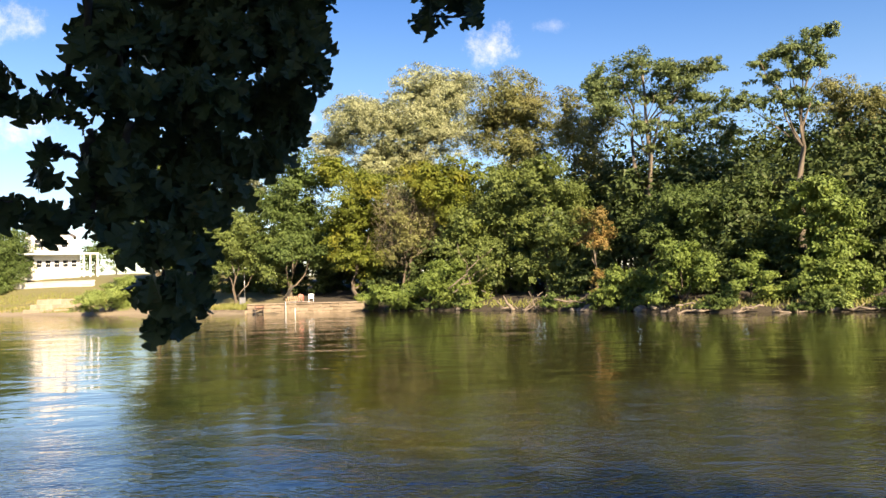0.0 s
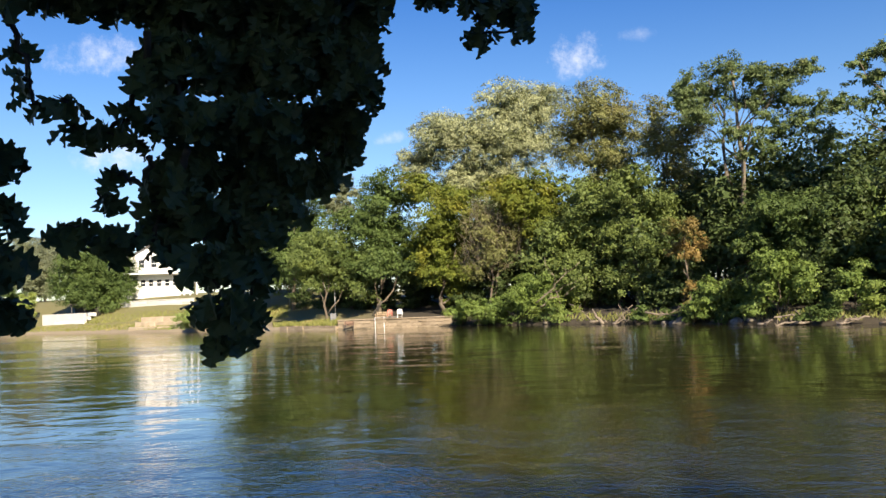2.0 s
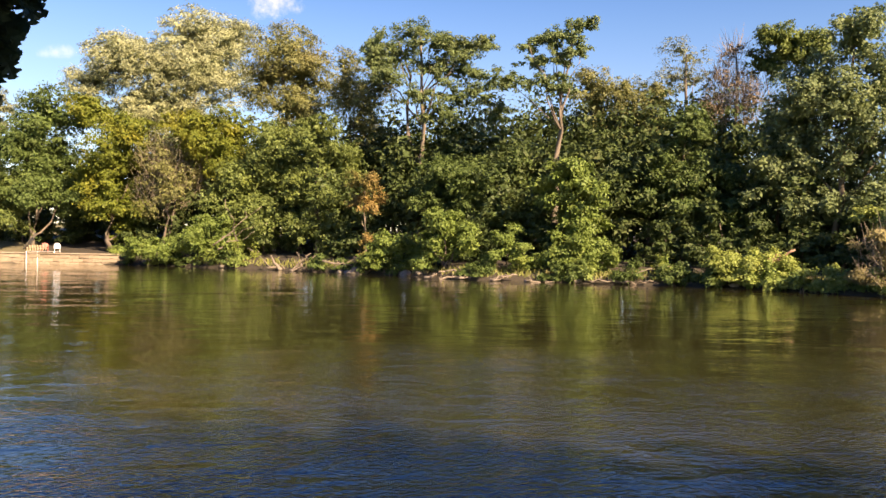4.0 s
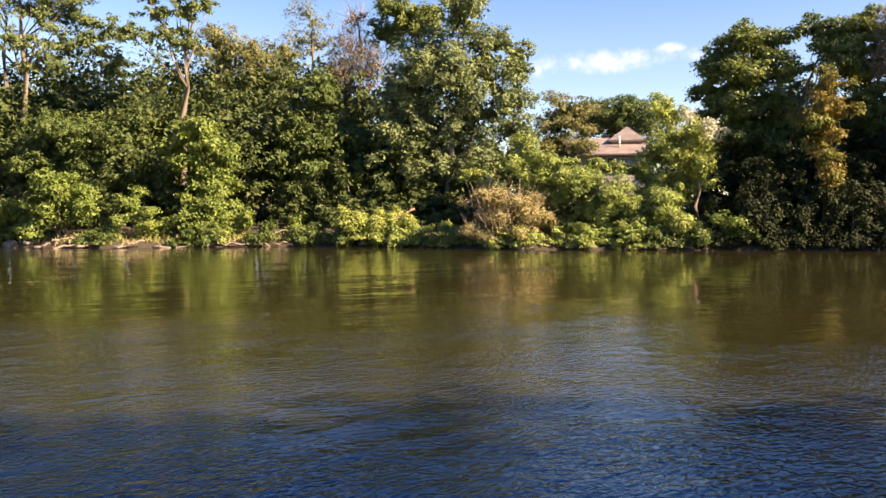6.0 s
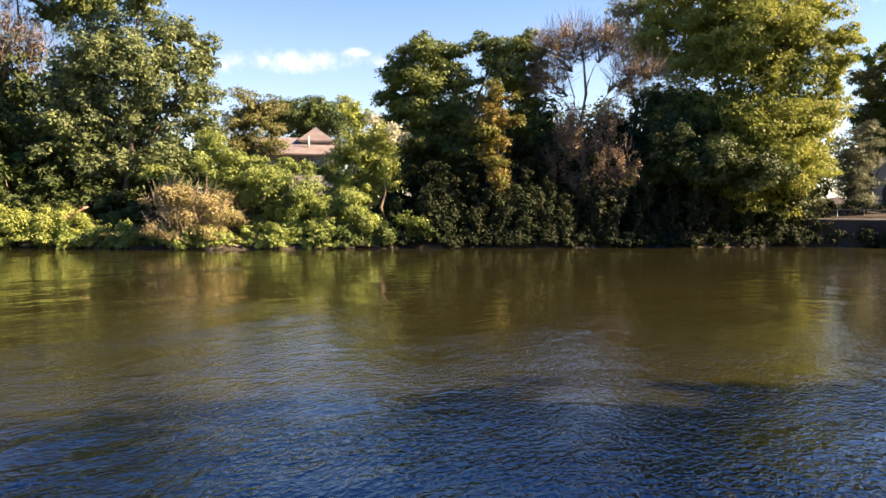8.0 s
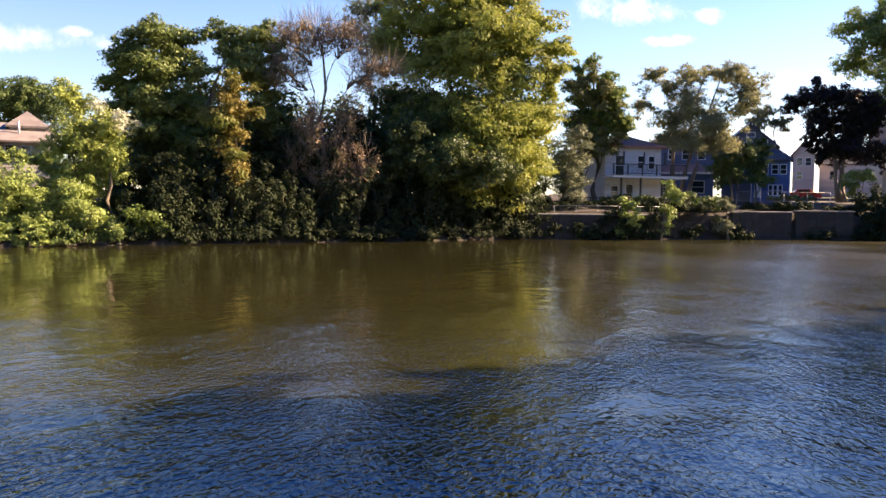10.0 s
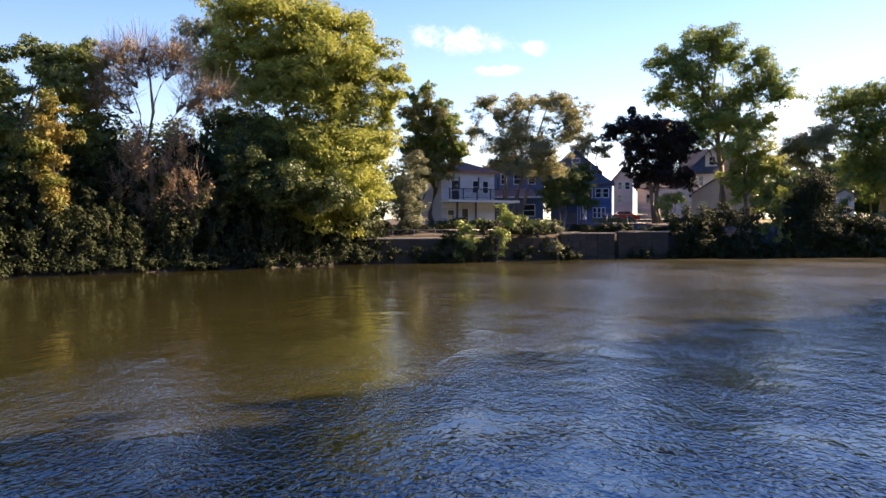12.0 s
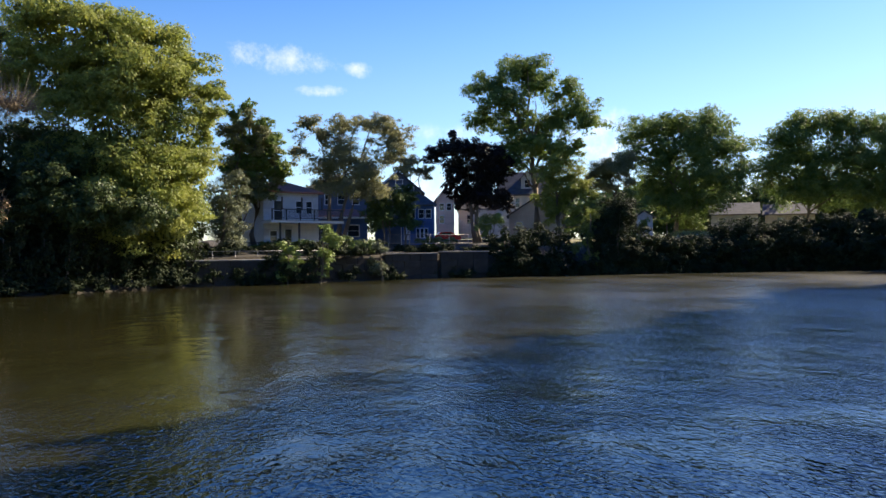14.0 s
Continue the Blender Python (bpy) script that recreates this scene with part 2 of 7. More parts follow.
def water_material():
    m, nt, b = material("river_water", 0.1)
    tc = nt.nodes.new("ShaderNodeTexCoord")
    silt = node(nt, "TexNoise", Scale=0.05, Detail=3.0)
    nt.links.new(tc.outputs["Object"], silt.inputs["Vector"])
    b.inputs["IOR"].default_value = 1.6
    turn = nt.nodes.new("ShaderNodeMapping")
    turn.inputs["Rotation"].default_value = (0, 0, radians(48))
    turn.inputs["Scale"].default_value = (0.62, 1.0, 1.0)
    nt.links.new(tc.outputs["Object"], turn.inputs["Vector"])
    # ruffled near this bank and downstream, calm across to the wood, with cat's-paw streaks
    spot = nt.nodes.new("ShaderNodeSeparateXYZ")
    nt.links.new(tc.outputs["Object"], spot.inputs[0])
    reach = nt.nodes.new("ShaderNodeVectorMath")
    reach.operation = "LENGTH"
    nt.links.new(tc.outputs["Object"], reach.inputs[0])
    gust = node(nt, "TexNoise", Scale=0.09, Detail=3.0, Roughness=0.55)
    nt.links.new(turn.outputs[0], gust.inputs["Vector"])

    def sums(op, x, y):
        n = nt.nodes.new("ShaderNodeMath")
        n.operation = op
        for k, v in enumerate((x, y)):
            if isinstance(v, (int, float)):
                n.inputs[k].default_value = v
            else:
                nt.links.new(v, n.inputs[k])
        return n.outputs[0]

    lee = sums("ADD", sums("ADD", sums("SUBTRACT", reach.outputs["Value"], sums("MULTIPLY", spot.outputs["X"], 0.15)), sums("MULTIPLY", sums("MINIMUM", spot.outputs["Y"], 0.0), 3.0)), sums("MULTIPLY", gust.outputs["Fac"], 22.0))
    ruffle = ramp(nt, lee, 33.0, 22.0)
    # silty water, browner in drifting clouds of silt
    nt.links.new(blend(nt, ramp(nt, silt.outputs["Fac"], 0.35, 0.65), (0.0195, 0.0195, 0.0065), (0.0275, 0.0262, 0.0095)), b.inputs["Base Color"])
    lanes = nt.nodes.new("ShaderNodeMapping")
    lanes.inputs["Scale"].default_value = (0.012, 0.11, 1.0)
    nt.links.new(tc.outputs["Object"], lanes.inputs["Vector"])
    streak = node(nt, "TexNoise", Scale=1.0, Detail=3.0, Roughness=0.6)
    nt.links.new(lanes.outputs[0], streak.inputs["Vector"])
    paws = sums("MULTIPLY", ramp(nt, streak.outputs["Fac"], 0.575, 0.63), 0.9)
    # a light breeze line lies across the river upstream
    off = sums("SUBTRACT", sums("ADD", reach.outputs["Value"], sums("MULTIPLY", gust.outputs["Fac"], 9.0)), 65.0)
    breeze = sums("MULTIPLY", ramp(nt, sums("ABSOLUTE", off, 0.0), 3.6, 0.8), ramp(nt, spot.outputs["X"], -4.0, -16.0))
    calm = sums("ADD", sums("MAXIMUM", sums("MAXIMUM", ruffle, paws), breeze), 0.07)
    small = node(nt, "TexNoise", Scale=11.0, Detail=1.5, Roughness=0.5, Distortion=0.6)
    wave = node(nt, "TexNoise", Scale=1.5, Detail=2.0, Roughness=0.5, Distortion=0.5)
    swell = node(nt, "TexNoise", Scale=0.4, Detail=1.0, Roughness=0.5, Distortion=0.3)
    for n in (small, wave, swell):
        nt.links.new(turn.outputs[0], n.inputs["Vector"])
    # far ripples of the open reach, too fine to see one by one, spread the reflections upright
    far_ripple = sums("MULTIPLY", ramp(nt, spot.outputs["Y"], 10.0, -6.0), ramp(nt, reach.outputs["Value"], 16.0, 46.0))
    nt.links.new(sums("ADD", sums("ADD", sums("MULTIPLY", calm, 0.055), 0.012), sums("MULTIPLY", sums("MULTIPLY", far_ripple, sums("ADD", sums("MULTIPLY", ramp(nt, gust.outputs["Fac"], 0.4, 0.6), 0.6), 0.6)), 0.165)), b.inputs["Roughness"])
    b1 = node(nt, "Bump", Strength=1.0, Distance=0.021)
    flurry = node(nt, "TexNoise", Scale=0.4, Detail=2.0)
    nt.links.new(tc.outputs["Object"], flurry.inputs["Vector"])
    patchy = sums("MULTIPLY", calm, sums("ADD", ramp(nt, flurry.outputs["Fac"], 0.35, 0.65), 0.45))
    # the open reach downstream takes more wind
    open_reach = sums("ADD", sums("MULTIPLY", ramp(nt, spot.outputs["Y"], 8.0, -22.0), 0.3), 1.0)
    nt.links.new(sums("MULTIPLY", sums("MULTIPLY", small.outputs["Fac"], patchy), open_reach), b1.inputs["Height"])
    b2 = node(nt, "Bump", Strength=1.0, Distance=0.027)
    nt.links.new(sums("MULTIPLY", wave.outputs["Fac"], sums("ADD", ruffle, 0.7)), b2.inputs["Height"])
    nt.links.new(b1.outputs[0], b2.inputs["Normal"])
    b3 = node(nt, "Bump", Strength=1.0, Distance=0.05)
    nt.links.new(swell.outputs["Fac"], b3.inputs["Height"])
    nt.links.new(b2.outputs[0], b3.inputs["Normal"])
    nt.links.new(b3.outputs[0], b.inputs["Normal"])
    return m


def ground_material():
    m, nt, b = material("bank_soil_and_grass", 0.95)
    tc = nt.nodes.new("ShaderNodeTexCoord")
    patch = node(nt, "TexNoise", Scale=0.11, Detail=6.0, Roughness=0.65)
    fine = node(nt, "TexNoise", Scale=3.0, Detail=6.0, Roughness=0.75)
    for n in (patch, fine):
        nt.links.new(tc.outputs["Object"], n.inputs["Vector"])
    grass = blend(nt, fine.outputs["Fac"], (0.10, 0.105, 0.035), (0.24, 0.21, 0.085))
    soil = blend(nt, fine.outputs["Fac"], (0.028, 0.023, 0.015), (0.065, 0.052, 0.034))
    geo = nt.nodes.new("ShaderNodeNewGeometry")
    sep = nt.nodes.new("ShaderNodeSeparateXYZ")
    nt.links.new(geo.outputs["Position"], sep.inputs[0])
    shore = blend(nt, fine.outputs["Fac"], (0.17, 0.135, 0.09), (0.30, 0.25, 0.17))
    add = nt.nodes.new("ShaderNodeMath")
    nt.links.new(sep.outputs["Z"], add.inputs[0])
    nt.links.new(patch.outputs["Fac"], add.inputs[1])
    # lawns only upstream of the landing and in the yards downstream; leaf litter under the wood
    left = ramp(nt, sep.outputs["X"], -16.0, -24.0)
    yards = ramp(nt, sep.outputs["Y"], -44.0, -52.0)
    lawns = nt.nodes.new("ShaderNodeMath")
    lawns.operation = "MAXIMUM"
    level = nt.nodes.new("ShaderNodeMath")
    level.operation = "MULTIPLY"
    nt.links.new(yards, level.inputs[0])
    nt.links.new(ramp(nt, sep.outputs["Z"], 2.9, 3.3), level.inputs[1])
    nt.links.new(left, lawns.inputs[0])
    nt.links.new(level.outputs[0], lawns.inputs[1])
    both = nt.nodes.new("ShaderNodeMath")
    both.operation = "MULTIPLY"
    nt.links.new(ramp(nt, add.outputs[0], 1.0, 1.7), both.inputs[0])
    nt.links.new(lawns.outputs[0], both.inputs[1])
    soil = blend(nt, left, soil, shore)
    nt.links.new(blend(nt, both.outputs[0], soil, grass), b.inputs["Base Color"])
    bp = node(nt, "Bump", Strength=0.6, Distance=0.15)
    nt.links.new(fine.outputs["Fac"], bp.inputs["Height"])
    nt.links.new(bp.outputs[0], b.inputs["Normal"])
    return m


# ---- the river's banks ----
BANK_AZ = [-150, -129, -119, -111, -103, -95, -88, -80, -73, -63, -55, -47, -35, -27, -19, -12, -4, 3, 6, 14, 25, 34, 50]
BANK_D = [140, 116, 103, 96, 89, 80.5, 77, 69.5, 65, 61, 59, 58, 62.5, 63, 63, 70, 78, 85.5, 88, 92, 117, 150, 300]


def bank(az):
    """How far off the far waterline lies."""
    wob = 0.6 * noise.noise(Vector((az * 0.45, 3.1, 0))) + 0.3 * noise.noise(Vector((az * 1.6, 7.7, 0)))
    return float(np.interp(az, BANK_AZ, BANK_D)) + wob


def at(az, d, z=0.0):
    h = heading(az)
    return Vector((h.x * d, h.y * d, z))


def rise(az, s):
    """Height of the far bank s metres behind the waterline."""
    wild = np.interp(s, [-4, -1, 0, 0.7, 2, 5, 10, 20, 45, 120, 600, 3000], [-1.6, -0.7, 0.02, 0.45, 0.9, 1.4, 2.0, 2.8, 4.0, 6, 9, 14])
    lawn = np.interp(s, [-4, -1, 0, 0.5, 2, 6, 12, 17.6, 18.4, 30, 120, 600, 3000], [-1.6, -0.6, 0.02, 0.35, 0.5, 1.1, 2.4, 3.3, 4.5, 5.6, 7.5, 9, 14])
    shelf = np.interp(s, [-4, -1, 0, 0.8, 1.2, 6, 12, 20, 45, 120, 600, 3000], [-1.6, -0.7, -0.2, 0.3, 2.6, 3.1, 3.6, 4.2, 5, 6.5, 9, 14])
    earth = np.interp(s, [-4, -1, 0, 1, 4, 8, 12, 20, 45, 120, 600, 3000], [-1.6, -0.7, -0.1, 0.4, 1.9, 3.1, 3.6, 4.2, 5, 6.5, 9, 14])
    soft_bank = np.clip((-108.6 - az) / 1.2, 0, 1)
    shelf = shelf * (1 - soft_bank) + earth * soft_bank
    a = np.clip((az - 11) / 5, 0, 1)
    b = np.clip((-86 - az) / 3, 0, 1)
    # mound shaped to the camera's view, so its lawn shows above the thicket
    knoll = 1.5 * np.interp(abs(az + 122.3), [1.2, 2.6], [1, 0]) * np.interp(s, [6, 14, 24, 40], [0, 1, 1, 0])
    return float(wild * (1 - a) * (1 - b) + lawn * a + shelf * b + knoll)


def ground_z(x, y):
    az, d = math.degrees(math.atan2(-x, y)), math.hypot(x, y)
    if abs((az + 49 + 180) % 360 - 180) >= 86:
        return 1.2
    return rise(az, d - bank(az))


# ---- mesh helpers ----


def mesh_of(name, verts, faces):
    me = bpy.data.meshes.new(name)
    me.from_pydata([tuple(v) for v in verts], [], [tuple(f) for f in faces])
    me.update()
    return me


def quads_mesh(name, verts, per=4):
    """A mesh of loose polygons with that many corners each, from an array of corners."""
    n = len(verts) // per
    me = bpy.data.meshes.new(name)
    me.vertices.add(n * per)
    me.vertices.foreach_set("co", np.asarray(verts, dtype=np.float32).ravel())
    me.loops.add(n * per)
    me.loops.foreach_set("vertex_index", np.arange(n * per, dtype=np.int32))
    me.polygons.add(n)
    me.polygons.foreach_set("loop_start", np.arange(0, n * per, per, dtype=np.int32))
    me.update(calc_edges=True)
    return me


def put(name, me, mat, parent=None, label="", smooth=False):
    if mat and not me.materials:
        me.materials.append(mat)
    if smooth:
        me.polygons.foreach_set("use_smooth", [True] * len(me.polygons))
    ob = new(name, me)
    ob.parent = parent
    if label:
        tagged(ob, label)
    return ob


def part(name, bm, mat, parent, label=""):
    me = bpy.data.meshes.new(name)
    bm.to_mesh(me)
    bm.free()
    return put(name, me, mat, parent, label)


def thing(name, label, category, m, group="", kind=""):
    ob = new(name)
    ob.matrix_world = m
    ob.empty_display_size = 0.2
    return tagged(ob, label, category, group, kind)


def box(bm, x0, x1, y0, y1, z0, z1, bevel=0.0):
    vs = [bm.verts.new(p) for p in ((x0, y0, z0), (x1, y0, z0), (x1, y1, z0), (x0, y1, z0), (x0, y0, z1), (x1, y0, z1), (x1, y1, z1), (x0, y1, z1))]
    fs = [bm.faces.new([vs[i] for i in f]) for f in ((0, 3, 2, 1), (4, 5, 6, 7), (0, 1, 5, 4), (1, 2, 6, 5), (2, 3, 7, 6), (3, 0, 4, 7))]
    if bevel:
        bmesh.ops.bevel(bm, geom=list({e for f in fs for e in f.edges}), offset=bevel, segments=1, affect="EDGES")
    return bm


def block(name, parent, mat, x0, x1, y0, y1, z0, z1, bevel=0.0, label=""):
    return part(name, box(bmesh.new(), x0, x1, y0, y1, z0, z1, bevel), mat, parent, label)


def tube(points, radii, sides=7):
    """Vertices and faces of a tapered round limb along points."""
    pts = [Vector(p) for p in points]
    verts, faces = [], []
    for i, (p, r) in enumerate(zip(pts, radii)):
        d = (pts[min(i + 1, len(pts) - 1)] - pts[max(i - 1, 0)]).normalized()
        s = d.orthogonal().normalized()
        q = d.cross(s)
        for k in range(sides):
            a = 2 * math.pi * k / sides
            verts.append(p + r * (math.cos(a) * s + math.sin(a) * q))
    # orthogonal() may jump: keep rings aligned by nearest start
    for i in range(1, len(pts)):
        ring, prev = verts[i * sides:(i + 1) * sides], verts[(i - 1) * sides]
        k = min(range(sides), key=lambda j: (ring[j] - prev).length)
        verts[i * sides:(i + 1) * sides] = ring[k:] + ring[:k]
    for i in range(len(pts) - 1):
        for k in range(sides):
            a, b = i * sides + k, i * sides + (k + 1) % sides
            faces.append((a, b, b + sides, a + sides))
    faces.append(tuple(range(sides))[::-1])
    faces.append(tuple(range((len(pts) - 1) * sides, len(pts) * sides)))
    return verts, faces


def limb(name, points, radii, mat, parent, sides=7, label=""):
    v, f = tube(points, radii, sides)
    return put(name, mesh_of(name, v, f), mat, parent, label, smooth=True)


def wiggle(rng, a, b, n=5, amount=0.08):
    a, b = Vector(a), Vector(b)
    span = (b - a).length
    return [a.lerp(b, i / n) + Vector(rng.normal(0, amount * span / 3, 3)) * (0 < i < n) for i in range(n + 1)]


# ---- trees ----


def leaf_cloud(lobes, rng, leaf, density, droop=0.0, sparse=0.0, floor=0.1, fine=0.4):
    """Corners of many small leaves. Each lobe (u, v, z, r, h) carries sprays of leaves on its outside, with gaps between."""
    out = []
    # some trees spread in flat layers, others hang in curtains; leaf size differs from tree to tree
    hang = rng.uniform(0.7, 1.2) * (1 + 0.8 * droop)
    shape = np.array((1.15 / hang ** 0.4, 1.15 / hang ** 0.4, 0.9 * hang))
    leaf = leaf * rng.uniform(0.68, 0.86)
    for u, v, z, r, h in lobes:
        c0, ext = np.array((u, v, z)), np.array((r, r, h))
        area = 4 * math.pi * (0.5 * r * r + 0.5 * r * h)
        lumps = int(np.clip(area * fine, 9, 70))
        d = rng.normal(size=(lumps, 3))
        d[:, 2] += 0.25
        d /= np.linalg.norm(d, axis=1)[:, None]
        centre = c0 + d * ext * (0.5 + 0.5 * rng.random((lumps, 1)) ** 0.7)
        rad = (0.35 + 0.6 * rng.random(lumps) ** 1.3) * np.clip(min(r, 1.3 * h) / 2.4, 0.3, 1.35)
        keep = rng.random(lumps) >= sparse
        centre, rad, d = centre[keep], rad[keep], d[keep]
        if not len(rad):
            continue
        share = rad ** 2 / (rad ** 2).sum()
        n = np.maximum(12, (area * density * 1.75 * (1 - sparse) * share).astype(int))
        # each lump is made of sprays, each spray of a dozen or so leaves
        sprays = np.maximum(3, n // 15)
        lump = np.repeat(np.arange(len(rad)), sprays)
        e = rng.normal(size=(len(lump), 3)) + d[lump] * 0.5 + np.array((0, 0, 0.2))
        e /= np.linalg.norm(e, axis=1)[:, None]
        tip = centre[lump] + e * shape * (rad[lump] * rng.uniform(0.6, 1.2, len(lump)))[:, None]
        first = np.concatenate(([0], np.cumsum(sprays)[:-1]))
        owner = np.repeat(np.arange(len(rad)), n)
        spray = first[owner] + (rng.random(len(owner)) * sprays[owner]).astype(int)
        reach = 0.09 + 0.17 * np.clip(rad[owner], 0.3, 1.2)
        off = rng.normal(size=(len(owner), 3)) * np.array((1.0, 1.0, 0.5 + 0.7 * droop))
        off[:, 2] -= 0.3 * (off[:, 0] ** 2 + off[:, 1] ** 2) ** 0.5
        p = tip[spray] + off * reach[:, None]
        out_way = e[spray]
        inside = rng.random(len(p)) < 0.15
        p[inside] = c0 + (p[inside] - c0) * rng.uniform(0.2, 0.8, (inside.sum(), 1))
        nrm = out_way * 0.6 + np.array((0, 0, 0.5)) + rng.normal(size=(len(p), 3)) * 0.38
        nrm /= np.linalg.norm(nrm, axis=1)[:, None]
        a = rng.normal(size=(len(p), 3)) + out_way * 0.3 - np.array((0, 0, 0.6 + 2 * droop))
        a -= nrm * (a * nrm).sum(1)[:, None]
        a /= np.linalg.norm(a, axis=1)[:, None] + 1e-6
        s = np.cross(nrm, a)
        size = (leaf * (0.6 + 0.8 * rng.random(len(p))) * np.where(inside, 2.0, 1.0))[:, None]
        w = size * (0.34 + 0.1 * rng.random(len(p)))[:, None]
        blade = np.stack([p + s * w, p + a * size - nrm * size * 0.2, p - s * w], 1)
        out.append(blade[p[:, 2] > floor].reshape(-1, 3))
    return np.concatenate(out)


def twig_cloud(lobes, rng, density, length=1.3):
    """Corners of thin upright bare twigs."""
    out = []
    for u, v, z, r, h in lobes:
        k = int(4 * math.pi * r * (r + h) / 2 * density)
        d = rng.normal(size=(k, 3))
        d /= np.linalg.norm(d, axis=1)[:, None]
        p = np.array((u, v, z)) + d * np.array((r, r, h)) * (rng.random(k) ** 0.4)[:, None]
        a = d * 0.5 + np.array((0, 0, 0.9)) + rng.normal(size=(k, 3)) * 0.35
        a /= np.linalg.norm(a, axis=1)[:, None]
        s = np.cross(a, rng.normal(size=(k, 3)))
        s /= np.linalg.norm(s, axis=1)[:, None]
        L = length * (0.5 + rng.random(k))[:, None]
        out.append(np.stack([p - s * 0.018, p + s * 0.018, p + a * L + s * 0.006, p + a * L - s * 0.006], 1).reshape(-1, 3))
    return np.concatenate(out)


SEED = [11]


def tree(name, label, category, palette, x, y, az, lobes, leaf=0.26, density=40, droop=0.0, sparse=0.0, trunk=0.0, wood=None, bare=0.0, limbs=5, stems=1, forks=0):
    """A tree or shrub: tapered trunk, limbs into its lobes, and a crown of small leaves. Lobes are (across, deep, height, radius, half height)."""
    SEED[0] += 1
    rng = np.random.default_rng(SEED[0])
    gz = ground_z(x, y)
    ob = thing(name, label, category, pose(x, y, gz, 0, 0, az))
    lobes = [(u, v, z - gz, r, h) for u, v, z, r, h in lobes]
    top = max(z for u, v, z, r, h in lobes)
    wood = wood or bark
    r0 = trunk or min(0.42, 0.05 + 0.016 * top)
    cu = float(np.mean([q[0] for q in lobes]))
    hi = sorted(lobes, key=lambda q: -q[2])
    for k in range(stems):
        lead = hi[min(k, len(hi) - 1)]
        foot = (0.35 * k - 0.17 * (stems - 1), 0.1 * k, -0.4)
        path = wiggle(rng, foot, (0.6 * lead[0] + 0.1 * cu, 0.5 * lead[1], lead[2]), 7, 0.05)
        rad = [r0 * (1.35 if i == 0 else 1.0) * (1 - 0.8 * i / 7) for i in range(8)]
        limb("trunk", path, rad, wood, ob)
        if k:
            continue
        for q in hi[1:1 + limbs]:
            i = max(1, min(5, int(7 * (q[2] - 0.8 * q[4]) / max(top, 1) * 0.8)))
            limb("branch", wiggle(rng, path[i], (q[0], q[1], q[2] + 0.3 * q[4]), 5, 0.1), [rad[i] * 0.55 * (1 - 0.85 * j / 5) for j in range(6)], wood, ob, 6)
    for q in hi if forks else ():
        for _ in range(forks):
            end = Vector((q[0] + rng.uniform(-1, 1) * q[3], q[1] + rng.uniform(-0.6, 0.6) * q[3], q[2] + rng.uniform(-0.2, 1.1) * q[4]))
            mid = Vector((0.5 * q[0], 0.5 * q[1], q[2] - 0.9 * q[4]))
            limb("branch", wiggle(rng, mid, end, 5, 0.14), [0.075 * (1 - 0.85 * j / 5) for j in range(6)], wood, ob, 5)
    if palette:
        put("crown", quads_mesh("crown", leaf_cloud(lobes, rng, leaf, density, droop, sparse), 3), LEAF[palette], ob)
    if bare:
        tagged(put("twig_tangle", quads_mesh("twig_tangle", twig_cloud(lobes, rng, bare)), twig_mat, ob), kind="stuff")
    return ob


# ---- ground and water ----


def build_ground():
    azs = list(np.arange(-180, 180, 1.0))
    inner = [0.0, 0.25, 0.6, 0.85, 1.0]
    offs = [-4, -1.6, -0.7, -0.15, 0.2, 0.7, 1.2, 2, 3.5, 5, 8, 12, 18, 26, 45, 80, 160, 400, 1200, 2800]
    verts, rows = [], 0
    for az in azs:
        rel = (az + 49 + 180) % 360 - 180
        wet = abs(rel) < 86
        near = min(2.4 / max(math.cos(radians(rel)), 0.05), 5.0) if wet else 40.0
        line = [(near * k, 1.2 if k < 0.8 else (0.75 if k < 0.95 else 0.0)) for k in inner]
        if not wet:
            line = [(r, 1.2) for r, z in line]
        line.append((near + 1.5, -1.0 if wet else 1.2))
        d = bank(az) if wet else 150
        for s in offs:
            z = rise(az, s) if wet else 1.2 + max(0, s) * 0.004
            if s > 0:
                z += 0.25 * min(1, s / 3) * noise.noise(Vector((az * 0.6, s * 0.15, 0)))
            line.append((d + s, z))
        rows = len(line)
        verts += [at(az, r, z) for r, z in line]
    n = len(azs)
    faces = []
    for i in range(n):
        a, b = i * rows, ((i + 1) % n) * rows
        for k in range(rows - 1):
            faces.append((a + k, a + k + 1, b + k + 1, b + k) if k else (a + 1, b + 1, a)[::1])
    me = mesh_of("ground", verts, faces)
    ob = put("ground", me, ground_material(), smooth=True)
    return tagged(ob, "grassy and earthen river banks with bare soil at the waterline", "ground", kind="structure")


build_ground()
river = put("water", mesh_of("water", [(-1500, -1500, 0), (1500, -1500, 0), (1500, 1500, 0), (-1500, 1500, 0)], [(0, 1, 2, 3)]), water_material())
tagged(river, "calm olive-brown river water with blue wind ripples", "water", kind="structure")

# ---- trees and shrubs along the far bank ----
tree("maple_tree", "leafy green maple tree on the wooded river bank", "tree", "dark", -72.2, 128.2, 29.4,
     [(-2.3, -1.4, 10.4, 4.1, 3.5), (2.6, -0.3, 9.7, 3.9, 3.7), (-3.4, 0.7, 7.6, 3.5, 2.9), (1.4, -1.3, 6.6, 4.7, 3.1), (-0, 0, 12.4, 3.5, 2.3), (4.3, 0.6, 7, 2.3, 2.7), (1.6, -0.7, 4.5, 3.5, 1.4), (-1, 0.2, 5.3, 3.1, 1.4)])
